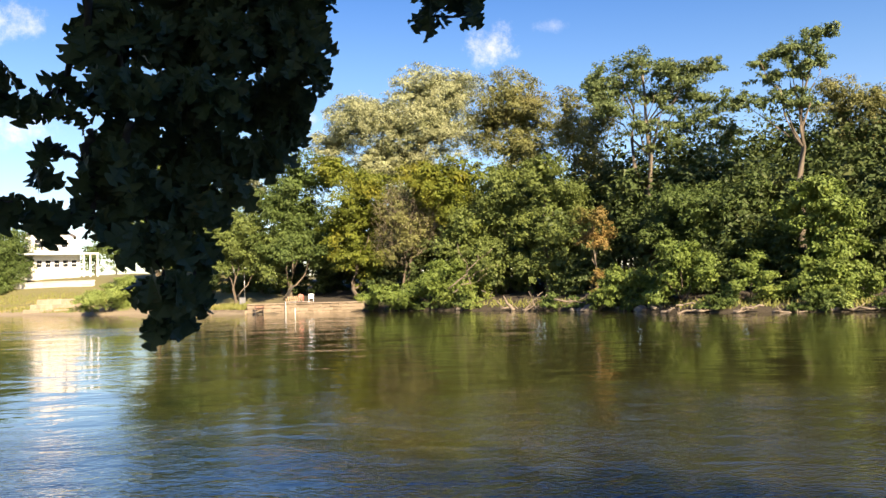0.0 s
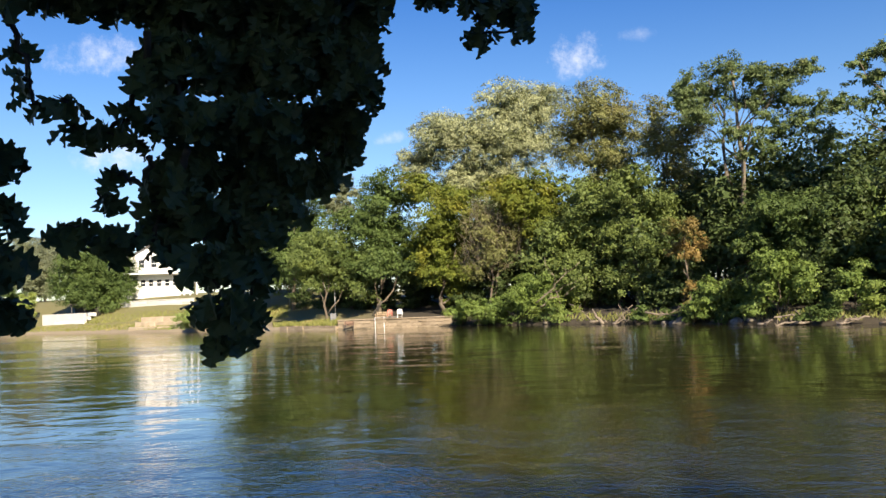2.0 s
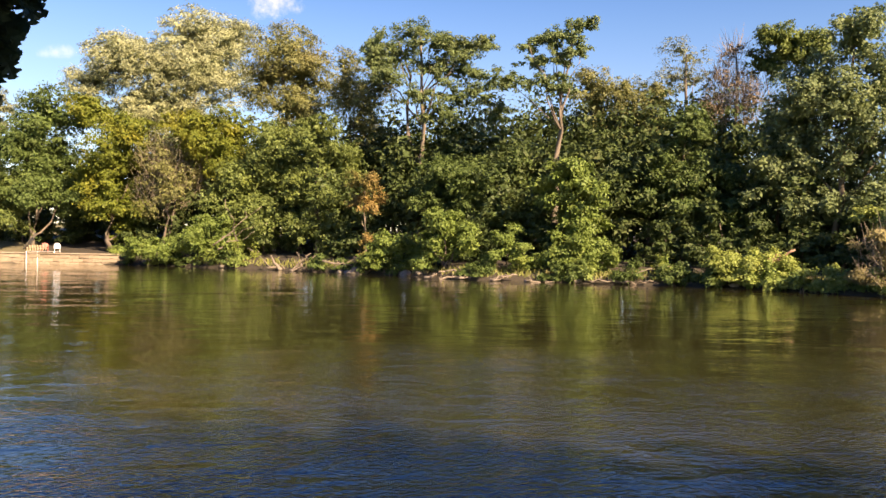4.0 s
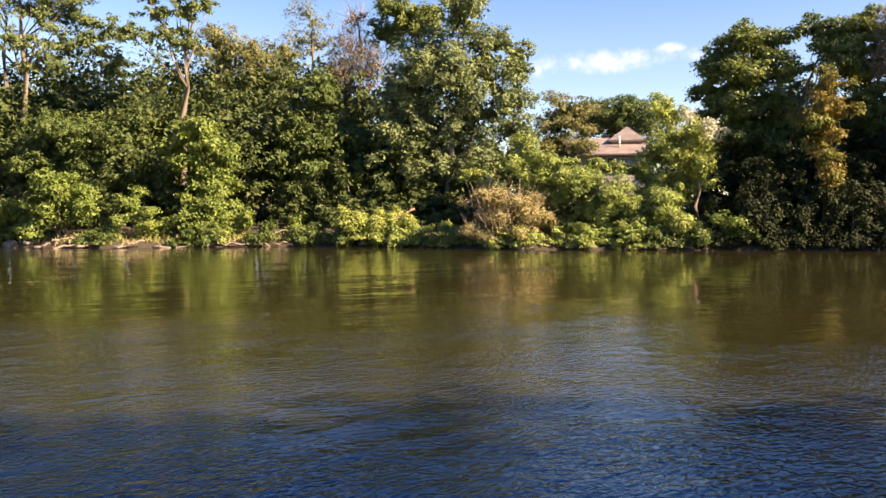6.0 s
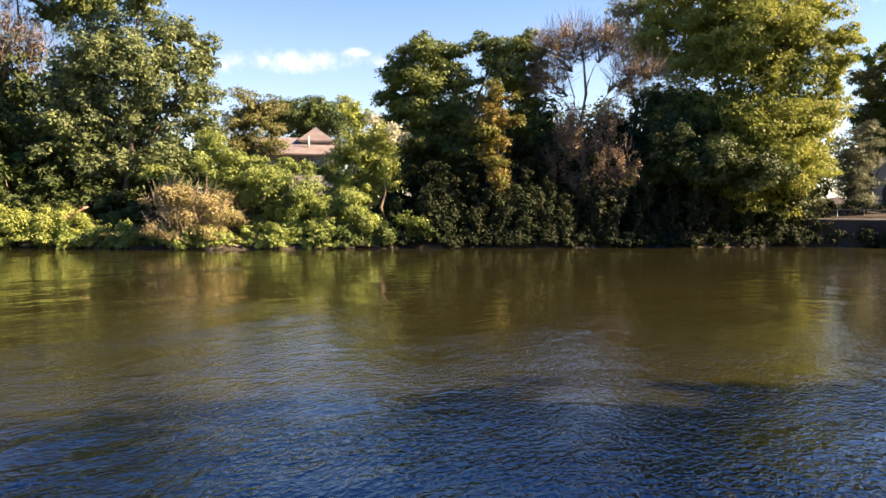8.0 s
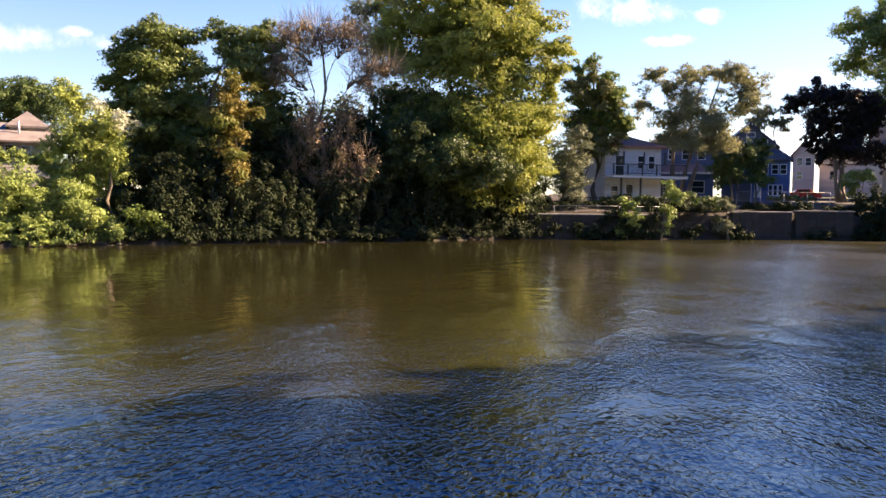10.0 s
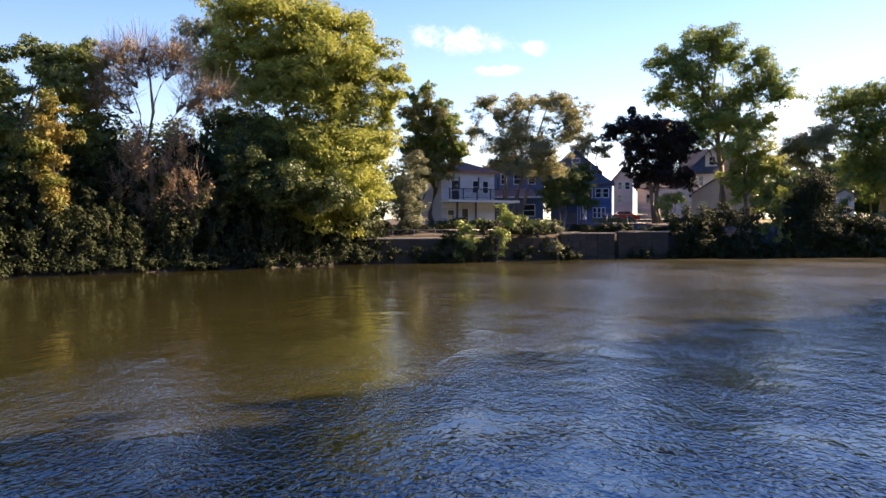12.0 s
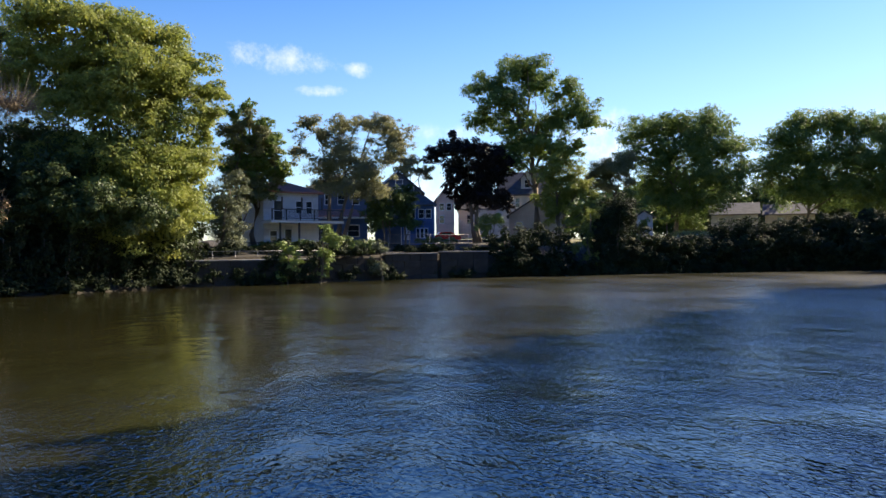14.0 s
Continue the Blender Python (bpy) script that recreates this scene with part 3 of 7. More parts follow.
tree("willow_tree", "distant grey-green tree behind the bank", "tree", "grey", -101.1, 159.6, 32.4,
     [(0.2, -1.8, 11.7, 5.3, 4.6), (-3.1, -0.4, 10.6, 5.3, 4.6)])
tree("shrub", "sunlit lime green bush on the bank", "shrub", "lime", -42.6, 103.6, 22.3,
     [(-2.6, -0.8, 1.6, 2.1, 1.5), (0.4, -0.2, 2.4, 2.6, 2.2), (3.2, 0.4, 2.2, 2.4, 2.1), (5.2, -0.5, 1.3, 1.9, 1.4), (1.6, 0, 3.6, 1.9, 1.3)], density=66, leaf=0.19, stems=3, limbs=3)
tree("broadleaf_tree", "dense dark green broadleaf tree on the river bank", "tree", "dark", -92.5, 134.4, 34.5,
     [(-0.5, -1, 4.1, 2.7, 2.3), (0.4, -0.2, 7.1, 2.3, 2), (2.6, 0.3, 2.5, 1.6, 0.9)])
tree("shrub", "bright yellow-green bush lit by the sun", "shrub", "bright", -85.8, 130.7, 33.3,
     [(-0.1, -0.6, 4.4, 1.7, 1.5), (0.1, -0.1, 6, 1.3, 1.3)], density=66, leaf=0.19, stems=3, limbs=3)
tree("willow_tree", "distant grey-green tree behind the bank", "tree", "grey", -109.1, 165.2, 33.4,
     [(-0, -2.2, 16.5, 6.2, 4.8), (5, -0.4, 14, 5.5, 4.8)])
tree("maple_tree", "leafy green maple tree on the wooded river bank", "tree", "green", -37.6, 107.6, 19.3,
     [(0.2, -1.4, 18.8, 4, 3.2), (-1.4, -0.3, 14.5, 3.6, 3.2), (2.4, 0.8, 15.2, 3.6, 3.3), (-0.4, -1, 10.2, 3.6, 3.2), (2.6, 0, 7.8, 3.6, 2.9)])
tree("broadleaf_tree", "dense dark green broadleaf tree on the river bank", "tree", "dark", -31.3, 105.3, 16.6,
     [(0.2, -1.2, 18.1, 3.4, 3.1), (-2.1, -0.2, 13.6, 3.4, 3.4), (2, 0.6, 13.5, 3.1, 3.4), (-0, -1.1, 9, 3.8, 3.4)])
tree("maple_tree", "leafy green maple tree on the wooded river bank", "tree", "green", -23.7, 92.7, 14.3,
     [(-0.8, -1.1, 9.4, 3.2, 2.3), (1.4, -0.2, 7.4, 3, 2.7), (-1.3, 0.6, 6.5, 2.7, 2), (3.3, -0.7, 5.3, 2.3, 2.3)])
tree("willow_tree", "distant grey-green tree behind the bank", "tree", "grey", -25.0, 108.6, 13.0,
     [(0.2, -0.8, 17.8, 2.3, 1.9), (-0.8, -0.2, 15.5, 2.3, 1.9)])
tree("broadleaf_tree", "dense dark green broadleaf tree on the river bank", "tree", "dark", -17.7, 93.7, 10.7,
     [(1.5, -1.2, 15.2, 3.3, 3), (-1.9, -0.2, 11.9, 3.3, 3), (2, 0.7, 10.5, 3.3, 3.2), (-0.7, -0.9, 7.6, 3.2, 2.3), (3.6, 0, 7.1, 2.7, 2.3)])
tree("box_elder_tree", "green tree with yellowing autumn leaves in the wood", "tree", "yellowgreen", -9.4, 91.4, 5.9,
     [(0.2, -1.1, 13.2, 3.2, 2.9), (-1.6, -0.2, 9.4, 2.6, 2.6), (2, 0.5, 9.9, 2.6, 2.9), (0.2, -0.8, 6.1, 2.9, 2.3), (-2.6, 0, 15.3, 2.2, 1.9), (1.4, 0.4, 3.2, 1.6, 1.4)])
tree("poplar_tree", "tall pale yellow-green poplar rising behind the wood", "tree", "pale", -4.7, 101.1, 2.7,
     [(-5.1, -1.5, 22.9, 4.2, 3.2), (2.2, -0.3, 26.8, 3.9, 3.2), (6.5, 0.7, 26.9, 3.2, 2.8), (-0.8, -1.2, 22.3, 4.2, 3.2), (4.8, 0, 22.3, 4.6, 3.5), (-8.4, 0.8, 20.5, 2.8, 2.5), (-1.7, -0.7, 18.4, 3.5, 2.1), (1.8, 0.2, 17.5, 3.5, 2.5), (-4.4, 0.4, 16.6, 3.2, 2.2), (3.6, 0.5, 14.6, 3.2, 2.3), (0, 1, 14.2, 3.2, 2.2)], density=52, leaf=0.22, limbs=8)
tree("elm_tree", "olive-brown thinning tree in the riverside wood", "tree", "olive", 7.2, 89.1, -4.6,
     [(0.5, -1.3, 22.7, 3.7, 2.8), (2.8, -0.2, 20.3, 3.1, 3.4), (-1.5, 0.7, 19.7, 3.1, 3.4), (1.4, -1, 17, 3.4, 2.8), (3.7, 0, 16.2, 2.2, 2.5)], density=42, leaf=0.22, sparse=0.1)
tree("box_elder_tree", "green tree with yellowing autumn leaves in the wood", "tree", "yellowgreen", 2.0, 87.9, -1.3,
     [(0.2, -0.9, 14.4, 2.5, 2), (-2.2, -0.2, 12, 2.8, 2.1), (0.4, 0.6, 10.4, 3.1, 2.8), (-4, -0.7, 14, 2.5, 1.8)])
tree("vine_thicket", "grey-green thicket of tangled vines and bare twigs", "shrub", "olive", -4.2, 89.1, 2.7,
     [(-0.5, -0.8, 10.5, 2.4, 2.5), (1.6, -0.2, 8.2, 2.5, 2.4), (-0.7, 0.5, 7.1, 2.5, 2.5), (3.5, -0.5, 10.6, 1.9, 1.9)], density=36, leaf=0.2, bare=7, stems=2)
tree("maple_tree", "leafy green maple tree on the wooded river bank", "tree", "green", 6.4, 83.4, -4.4,
     [(0.2, -1, 12.1, 2.9, 2.3), (-2.2, -0.2, 8.7, 2.9, 2.6), (1.7, 0.6, 8.5, 2.6, 2.6), (-1.2, -0.8, 5.2, 2.9, 2.3), (-4.6, 0, 7.1, 2.3, 2.3)])
tree("maple_tree", "leafy green maple tree on the wooded river bank", "tree", "green", 10.3, 78.9, -7.5,
     [(-0.2, -0.8, 13, 2.2, 1.9), (1.2, -0.2, 10.2, 2.5, 2.2), (-1, 0.5, 8.1, 2.2, 1.9), (1.6, -0.7, 6.9, 2.5, 2.2), (-0.7, 0, 4.3, 2.5, 2.2), (1.9, 0.6, 3.7, 2.2, 2.2)])
tree("elm_tree", "olive-brown thinning tree in the riverside wood", "tree", "olive", 14.0, 82.1, -9.7,
     [(-0, -0.9, 16.6, 2.6, 2.9), (1.5, -0.2, 13.7, 2.3, 2.6), (-0.9, 0.4, 19.6, 2, 2.6), (2, -0.7, 19.3, 2.3, 2.9)], density=42, leaf=0.22, sparse=0.1)
tree("sumac_tree", "small orange-leaved tree at the edge of the wood", "tree", "orange", 14.0, 72.8, -10.9,
     [(-0.5, -0.6, 8.1, 1.7, 1.2), (0.3, -0.1, 6.7, 1.1, 1.6), (-1, 0.2, 6.5, 1, 1), (-0.1, -0.2, 3, 0.7, 0.9), (0, 0, 1.5, 0.7, 0.6)], leaf=0.22)
tree("shrub", "bushy green shrub overhanging the waterline", "shrub", "bush", -0.4, 83.6, 0.3,
     [(-0.3, -1.1, 2.3, 3.2, 1.7), (4.1, -0.2, 2.4, 2.9, 2.2), (-3.8, 0.5, 1.7, 2.3, 1.4), (-6.7, -0.5, 1.7, 1.8, 1.2), (1.6, 0, 4.2, 2.3, 1.3)], density=47, leaf=0.22, stems=3, limbs=3)
tree("locust_tree", "tall open locust tree with visible trunk and airy crown", "tree", "tall", 19.4, 73.7, -14.8,
     [(-4.6, 1.2, 21.8, 2.2, 1.3), (-5.7, 0, 19.9, 1.9, 1.5), (-1.3, 1.1, 22.8, 1.9, 1.5), (0.4, -1, 21.5, 2, 1.5), (-2.4, 0.3, 20.4, 2.2, 1.5), (2.3, -0.3, 21.1, 1.9, 1.3), (4.4, 0.7, 21.8, 1.9, 1.2), (5.9, -0.5, 21.7, 1.2, 0.7), (3.6, 1, 19.6, 2.2, 1.5), (0.8, 0.1, 19, 2.2, 1.4), (6.4, 0.9, 18.7, 1.9, 1.3), (-3.6, -0.1, 18, 1.9, 1.5), (-0.4, -0.1, 16.6, 1.7, 1.2), (2.9, 0.6, 16.8, 1.9, 1.3), (5.2, 0.9, 17, 1.5, 1), (1.3, -0.3, 14.8, 1.7, 1.1), (7.2, 0.9, 15.7, 1.7, 1.1)], density=36, leaf=0.22, sparse=0.2, wood=pale_bark, limbs=9, stems=2)
tree("locust_tree", "tall open locust tree with visible trunk and airy crown", "tree", "tall", 27.7, 63.2, -23.7,
     [(2.5, 1, 21.6, 1.8, 0.7), (1, 0, 20.6, 2, 0.8), (-0.5, 1, 20.5, 1.7, 0.8), (-2.1, -0.6, 19.7, 1.2, 0.6), (2.1, 0.2, 19.6, 1.4, 0.7), (0.4, -0.3, 18.6, 2, 0.8), (-1.7, 0.6, 18.5, 1.7, 0.8), (-1, -0.8, 16.4, 2, 1), (1, 0.7, 16.7, 1.5, 0.8), (-3.4, 0.1, 16.6, 1.3, 0.8)], density=36, leaf=0.22, sparse=0.18, wood=pale_bark, limbs=8)
tree("broadleaf_tree", "dense dark green broadleaf tree on the river bank", "tree", "dark", 20.3, 68.5, -16.5,
     [(-0.1, -0.9, 8.5, 2.5, 2), (3.3, -0.2, 8.1, 2.5, 2.1), (1.4, 0.6, 5.5, 2.7, 2), (5.8, -0.6, 8.7, 2.3, 2), (4.9, 0, 5.1, 2.5, 2.2), (-1.6, 0.6, 6.5, 2, 1.7)])
tree("maple_tree", "leafy green maple tree on the wooded river bank", "tree", "bush", 28.0, 59.2, -25.3,
     [(-0.4, -1, 8.3, 2.1, 1.3), (1, -0.5, 6.7, 1.7, 1.4), (-1, 0.7, 6.4, 2, 1.5), (0.5, 0.2, 4.7, 1.8, 1.6), (-0.7, -0.8, 3, 1.7, 1.7), (0.9, -0.1, 2.6, 1.4, 1.6), (-1, -0, 1.3, 1.8, 1.1), (-1.9, -0.6, 7.9, 1.4, 1.1)], density=40)
tree("shrub", "bushy green shrub overhanging the waterline", "shrub", "bush", 18.9, 63.7, -16.5,
     [(-0.1, -0.7, 4.2, 2.1, 1.5), (1.3, -0.1, 2.8, 1.9, 1.6), (-1.6, 0.3, 2.5, 1.6, 1.4)], density=47, leaf=0.22, stems=3, limbs=3)
tree("shrub", "bushy green shrub overhanging the waterline", "shrub", "bush", 16.0, 67.9, -13.2,
     [(-0.3, -0.7, 2.2, 1.9, 1.5), (1.2, -0.1, 1.5, 1.5, 1.1), (-1.7, 0.3, 1.5, 1.4, 1.1)], density=47, leaf=0.22, stems=3, limbs=3)
tree("shrub", "bushy green shrub overhanging the waterline", "shrub", "bush", 23.2, 60.7, -20.9,
     [(-0, -0.6, 2.7, 1.7, 1.6), (1.4, -0.1, 1.3, 1.4, 1), (-1.4, 0.2, 1.3, 1.1, 0.9)], density=47, leaf=0.22, stems=3, limbs=3)
tree("shrub", "bushy green shrub overhanging the waterline", "shrub", "bush", 28.0, 58.1, -25.7,
     [(-0.2, -0.6, 2.1, 1.8, 1.4), (-1.3, -0.1, 1.2, 1.3, 0.9), (1.3, 0.2, 1.3, 1.1, 0.8), (2.5, -0.3, 1.5, 1.1, 1.1), (6.3, 0, 1.4, 0.8, 1)], density=47, leaf=0.22, stems=3, limbs=3)
tree("elm_tree", "olive-brown thinning tree in the riverside wood", "tree", "olive", 36.2, 70.2, -27.3,
     [(-0.9, -0.9, 17.6, 2.5, 2.2), (2.3, -0.2, 16.8, 2.8, 2.2), (0.2, 0.6, 14.4, 2.8, 2.5), (3.5, -0.7, 13.8, 2.5, 2.5), (4.8, 0, 17.1, 1.4, 1.1)], density=42, leaf=0.22, sparse=0.1)
tree("broadleaf_tree", "dense dark green broadleaf tree on the river bank", "tree", "dark", 39.5, 68.2, -30.1,
     [(-2.4, -1, 10.5, 2.7, 2.5), (-0.2, -0.2, 8.9, 2.5, 3.3), (-1.8, 0.5, 6.2, 2.2, 2.7)])
tree("feathery_tree", "slender tree with fine feathery grey-green foliage", "tree", "grey", 44.8, 69.5, -32.8,
     [(-0.3, -0.7, 21.7, 2, 1.7), (-1.6, -0.1, 19.4, 1.7, 1.6), (0.6, 0.4, 19.1, 1.7, 1.6)], density=26, leaf=0.18, sparse=0.1)
tree("dying_tree", "thin tree with brown withered foliage", "tree", "brown", 44.8, 61.5, -36.1,
     [(-0.5, -0.4, 20.1, 1.2, 1.3), (-1.2, -0.1, 17, 1.9, 1.9), (0.9, 0.4, 16, 2, 2), (-1.6, -0.4, 15, 1.6, 1.6)], density=18, leaf=0.18, bare=8)
tree("broadleaf_tree", "dense dark green broadleaf tree on the river bank", "tree", "dark", 37.5, 58.7, -32.6,
     [(0.1, -0.7, 12.1, 2, 2.2), (-1.5, -0.1, 10.2, 1.9, 1.9), (1.5, 0.5, 9.1, 2.4, 2.3), (-0.8, -0.7, 7, 2.3, 2.2), (2.4, 0, 6.1, 2.4, 2.3), (0, 0.6, 4.2, 2.2, 1.9), (4.7, -0.5, 4.7, 2.2, 1.9)])
tree("maple_tree", "large dark green maple with sunlit yellow-green top", "tree", "green", 47.9, 58.9, -39.1,
     [(-0.6, -0.8, 20.7, 2.4, 1.5), (2.2, -0.1, 20, 2.1, 1.4), (-2.2, 0.3, 19.1, 1.6, 1.3)], density=58)
tree("silver_maple_tree", "huge silver maple with pale-backed leaves over the bank", "tree", "silver", 45.6, 50.1, -42.3,
     [(1, -0.8, 19.1, 2.3, 1.7), (-1.8, -0.2, 15.4, 2.8, 2.1), (2.9, 0.4, 16.1, 2.1, 2.1), (5.2, -0.5, 15.4, 1.7, 1.9), (0.5, 0, 13.1, 3.3, 2.4), (-3.7, 0.7, 13, 2.4, 2), (4.3, -0.4, 11.7, 2.1, 2.4), (-2.8, 0.2, 10.2, 2.6, 2.3), (1, 1, 9.3, 2.8, 2.3), (-4.6, -0.3, 7.9, 2.3, 2), (-1.4, 0.3, 6.1, 2.4, 2.1), (1.9, -0.7, 6.1, 2.1, 1.9), (5.7, -0.1, 8.9, 1.7, 1.7)], density=38, limbs=7, leaf=0.29)
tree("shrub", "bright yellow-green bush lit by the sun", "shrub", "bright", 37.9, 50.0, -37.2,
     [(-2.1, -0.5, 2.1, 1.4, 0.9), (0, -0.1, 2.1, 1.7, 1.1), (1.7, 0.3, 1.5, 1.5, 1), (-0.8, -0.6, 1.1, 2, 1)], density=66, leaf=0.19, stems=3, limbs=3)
tree("dry_shrub", "dry golden-tan bush leaning over the water", "shrub", "tan", 42.7, 41.4, -45.9,
     [(-1.2, -0.6, 3, 1.7, 1.4), (0.8, -0.1, 2.6, 1.9, 1.5), (2.5, 0.3, 1.7, 1.5, 1.1), (-0.4, -0.6, 1.3, 2.3, 1)], density=80, leaf=0.16, bare=3, stems=4, limbs=3)
tree("shrub", "bright yellow-green bush lit by the sun", "shrub", "bright", 44.2, 44.7, -44.7,
     [(0, -0.4, 4.5, 1.1, 1), (-0.9, -0.1, 5.4, 1, 0.8)], density=66, leaf=0.19, stems=3, limbs=3)
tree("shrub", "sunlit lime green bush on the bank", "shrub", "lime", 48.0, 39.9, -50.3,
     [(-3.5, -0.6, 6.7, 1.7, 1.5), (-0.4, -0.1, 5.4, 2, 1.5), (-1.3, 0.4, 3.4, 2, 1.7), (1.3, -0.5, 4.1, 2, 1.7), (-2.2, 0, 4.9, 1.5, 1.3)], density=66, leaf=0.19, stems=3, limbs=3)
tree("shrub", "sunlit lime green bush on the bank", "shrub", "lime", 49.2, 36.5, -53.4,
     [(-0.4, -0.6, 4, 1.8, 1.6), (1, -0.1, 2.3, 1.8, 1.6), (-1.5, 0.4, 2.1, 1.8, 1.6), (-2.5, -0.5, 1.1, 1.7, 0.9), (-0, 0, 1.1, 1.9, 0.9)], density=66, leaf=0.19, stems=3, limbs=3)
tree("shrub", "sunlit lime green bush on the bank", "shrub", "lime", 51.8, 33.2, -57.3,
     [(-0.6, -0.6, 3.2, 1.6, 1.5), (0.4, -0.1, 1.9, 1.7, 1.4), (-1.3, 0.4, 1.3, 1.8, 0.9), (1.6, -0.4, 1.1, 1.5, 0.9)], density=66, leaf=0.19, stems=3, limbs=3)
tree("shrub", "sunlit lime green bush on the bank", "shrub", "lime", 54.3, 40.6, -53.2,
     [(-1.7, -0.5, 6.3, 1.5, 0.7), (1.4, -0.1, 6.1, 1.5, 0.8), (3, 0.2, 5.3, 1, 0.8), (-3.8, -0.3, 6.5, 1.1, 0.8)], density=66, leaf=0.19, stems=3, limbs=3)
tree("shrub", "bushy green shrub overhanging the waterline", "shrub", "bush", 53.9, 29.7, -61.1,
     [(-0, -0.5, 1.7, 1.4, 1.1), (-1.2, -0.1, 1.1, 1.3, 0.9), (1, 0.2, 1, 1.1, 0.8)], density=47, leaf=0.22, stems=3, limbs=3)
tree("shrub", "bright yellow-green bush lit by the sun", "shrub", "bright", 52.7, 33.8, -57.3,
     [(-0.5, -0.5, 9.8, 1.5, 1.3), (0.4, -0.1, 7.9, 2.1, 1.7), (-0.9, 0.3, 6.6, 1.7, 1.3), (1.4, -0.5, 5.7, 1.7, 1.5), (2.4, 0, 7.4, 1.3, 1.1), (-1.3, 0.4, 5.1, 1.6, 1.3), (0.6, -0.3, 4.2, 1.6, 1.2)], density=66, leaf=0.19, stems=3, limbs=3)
tree("poplar_shrub", "young tree with whitish leaf backs", "tree", "paleleaf", 53.6, 32.1, -59.1,
     [(0, -0.5, 9, 1.4, 1), (1, -0.1, 8.2, 1, 0.7), (-0.7, 0.2, 8.1, 1, 0.9)], density=23, leaf=0.22)
tree("elm_tree", "olive-brown thinning tree in the riverside wood", "tree", "olive", 58.4, 48.6, -50.2,
     [(0, 0, 12.2, 2, 1.6), (-1, 0, 10.6, 2, 1.6), (1, 0.3, 10.2, 1.8, 1.6), (0, 0, 8.4, 2.2, 1.6), (-1.6, 0, 8, 1.8, 1.5)], density=46, leaf=0.2)
tree("broadleaf_tree", "dense dark green broadleaf tree on the river bank", "tree", "dark", 95.4, 70.8, -53.4,
     [(-2.5, -1.2, 16.6, 3.3, 2), (1.9, -0.3, 17, 3.7, 2), (-0.1, 1, 15, 5, 2.1), (4.8, -0.8, 15.3, 2.9, 2.1)])
tree("maple_tree", "large dark green maple with sunlit yellow-green top", "tree", "green", 62.6, 32.2, -62.7,
     [(-1.1, -0.9, 16.4, 1.8, 1.5), (-3.3, -0.6, 14.9, 1.8, 1.6), (0.5, 0.8, 16, 2.2, 1.6), (-3.9, 0.1, 13, 1.5, 1.6), (-1.7, -1.2, 13, 2.6, 2), (1.2, -0.2, 13.6, 2.2, 1.8), (4.1, -0, 16.7, 1.5, 1.4), (5.7, -0.7, 16, 1.8, 1.6), (7.7, 0.4, 17, 1.4, 1.5), (8.4, -0.7, 15.5, 1.5, 1.6), (6.1, -0.3, 14.2, 2.2, 1.8), (-3.2, 0, 10.8, 1.8, 1.8), (-1, -0.2, 10.6, 2.6, 2), (1.9, 0.2, 10.8, 2.2, 2), (7.5, 0.5, 12.7, 1.8, 1.6), (7.9, 1, 10.1, 1.8, 1.8), (-2.6, -0.6, 8.2, 2.2, 1.8), (0.6, 0.5, 8.1, 2.6, 1.8), (-1.3, 0.5, 5.4, 2.2, 1.8), (1, -0.5, 5.1, 1.8, 1.6)], density=44, limbs=8)
tree("autumn_tree", "slim tree with orange and yellow autumn leaves", "tree", "autumn", 61.3, 26.0, -67.0,
     [(-0.2, -3.4, 11.6, 1.6, 1.3), (-0.8, -3.1, 10, 1.6, 1.5), (0.5, -2.1, 9.5, 1.5, 1.5), (-0.5, -2.5, 8, 1.5, 1.3), (-0.1, -3.2, 6.4, 1.3, 1.1), (0.1, -2.7, 5.2, 0.9, 0.7)], density=40, leaf=0.22)
tree("broadleaf_tree", "dark shaded tree leaning over the river", "tree", "shadowed", 68.5, 26.3, -69.0,
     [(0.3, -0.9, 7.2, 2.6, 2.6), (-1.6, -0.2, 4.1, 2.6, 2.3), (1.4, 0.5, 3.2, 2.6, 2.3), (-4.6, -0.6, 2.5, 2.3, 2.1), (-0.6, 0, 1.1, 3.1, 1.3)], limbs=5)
tree("broadleaf_tree", "dark shaded tree leaning over the river", "tree", "shadowed", 61.0, 32.0, -62.3,
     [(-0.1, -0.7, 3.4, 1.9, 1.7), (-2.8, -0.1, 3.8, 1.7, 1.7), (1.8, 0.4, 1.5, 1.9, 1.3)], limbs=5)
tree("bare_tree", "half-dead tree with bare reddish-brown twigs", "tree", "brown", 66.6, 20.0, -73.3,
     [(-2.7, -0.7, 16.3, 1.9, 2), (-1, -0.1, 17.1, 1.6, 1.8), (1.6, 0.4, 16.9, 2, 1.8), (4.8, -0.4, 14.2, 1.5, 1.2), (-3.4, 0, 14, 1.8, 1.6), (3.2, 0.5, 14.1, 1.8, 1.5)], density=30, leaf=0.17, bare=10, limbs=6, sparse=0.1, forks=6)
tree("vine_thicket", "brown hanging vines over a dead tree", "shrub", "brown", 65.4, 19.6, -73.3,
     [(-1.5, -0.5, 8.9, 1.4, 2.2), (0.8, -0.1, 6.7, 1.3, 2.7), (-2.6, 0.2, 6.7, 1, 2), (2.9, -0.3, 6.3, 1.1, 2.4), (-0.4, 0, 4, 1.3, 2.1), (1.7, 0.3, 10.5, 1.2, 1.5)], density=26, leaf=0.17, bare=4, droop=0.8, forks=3)
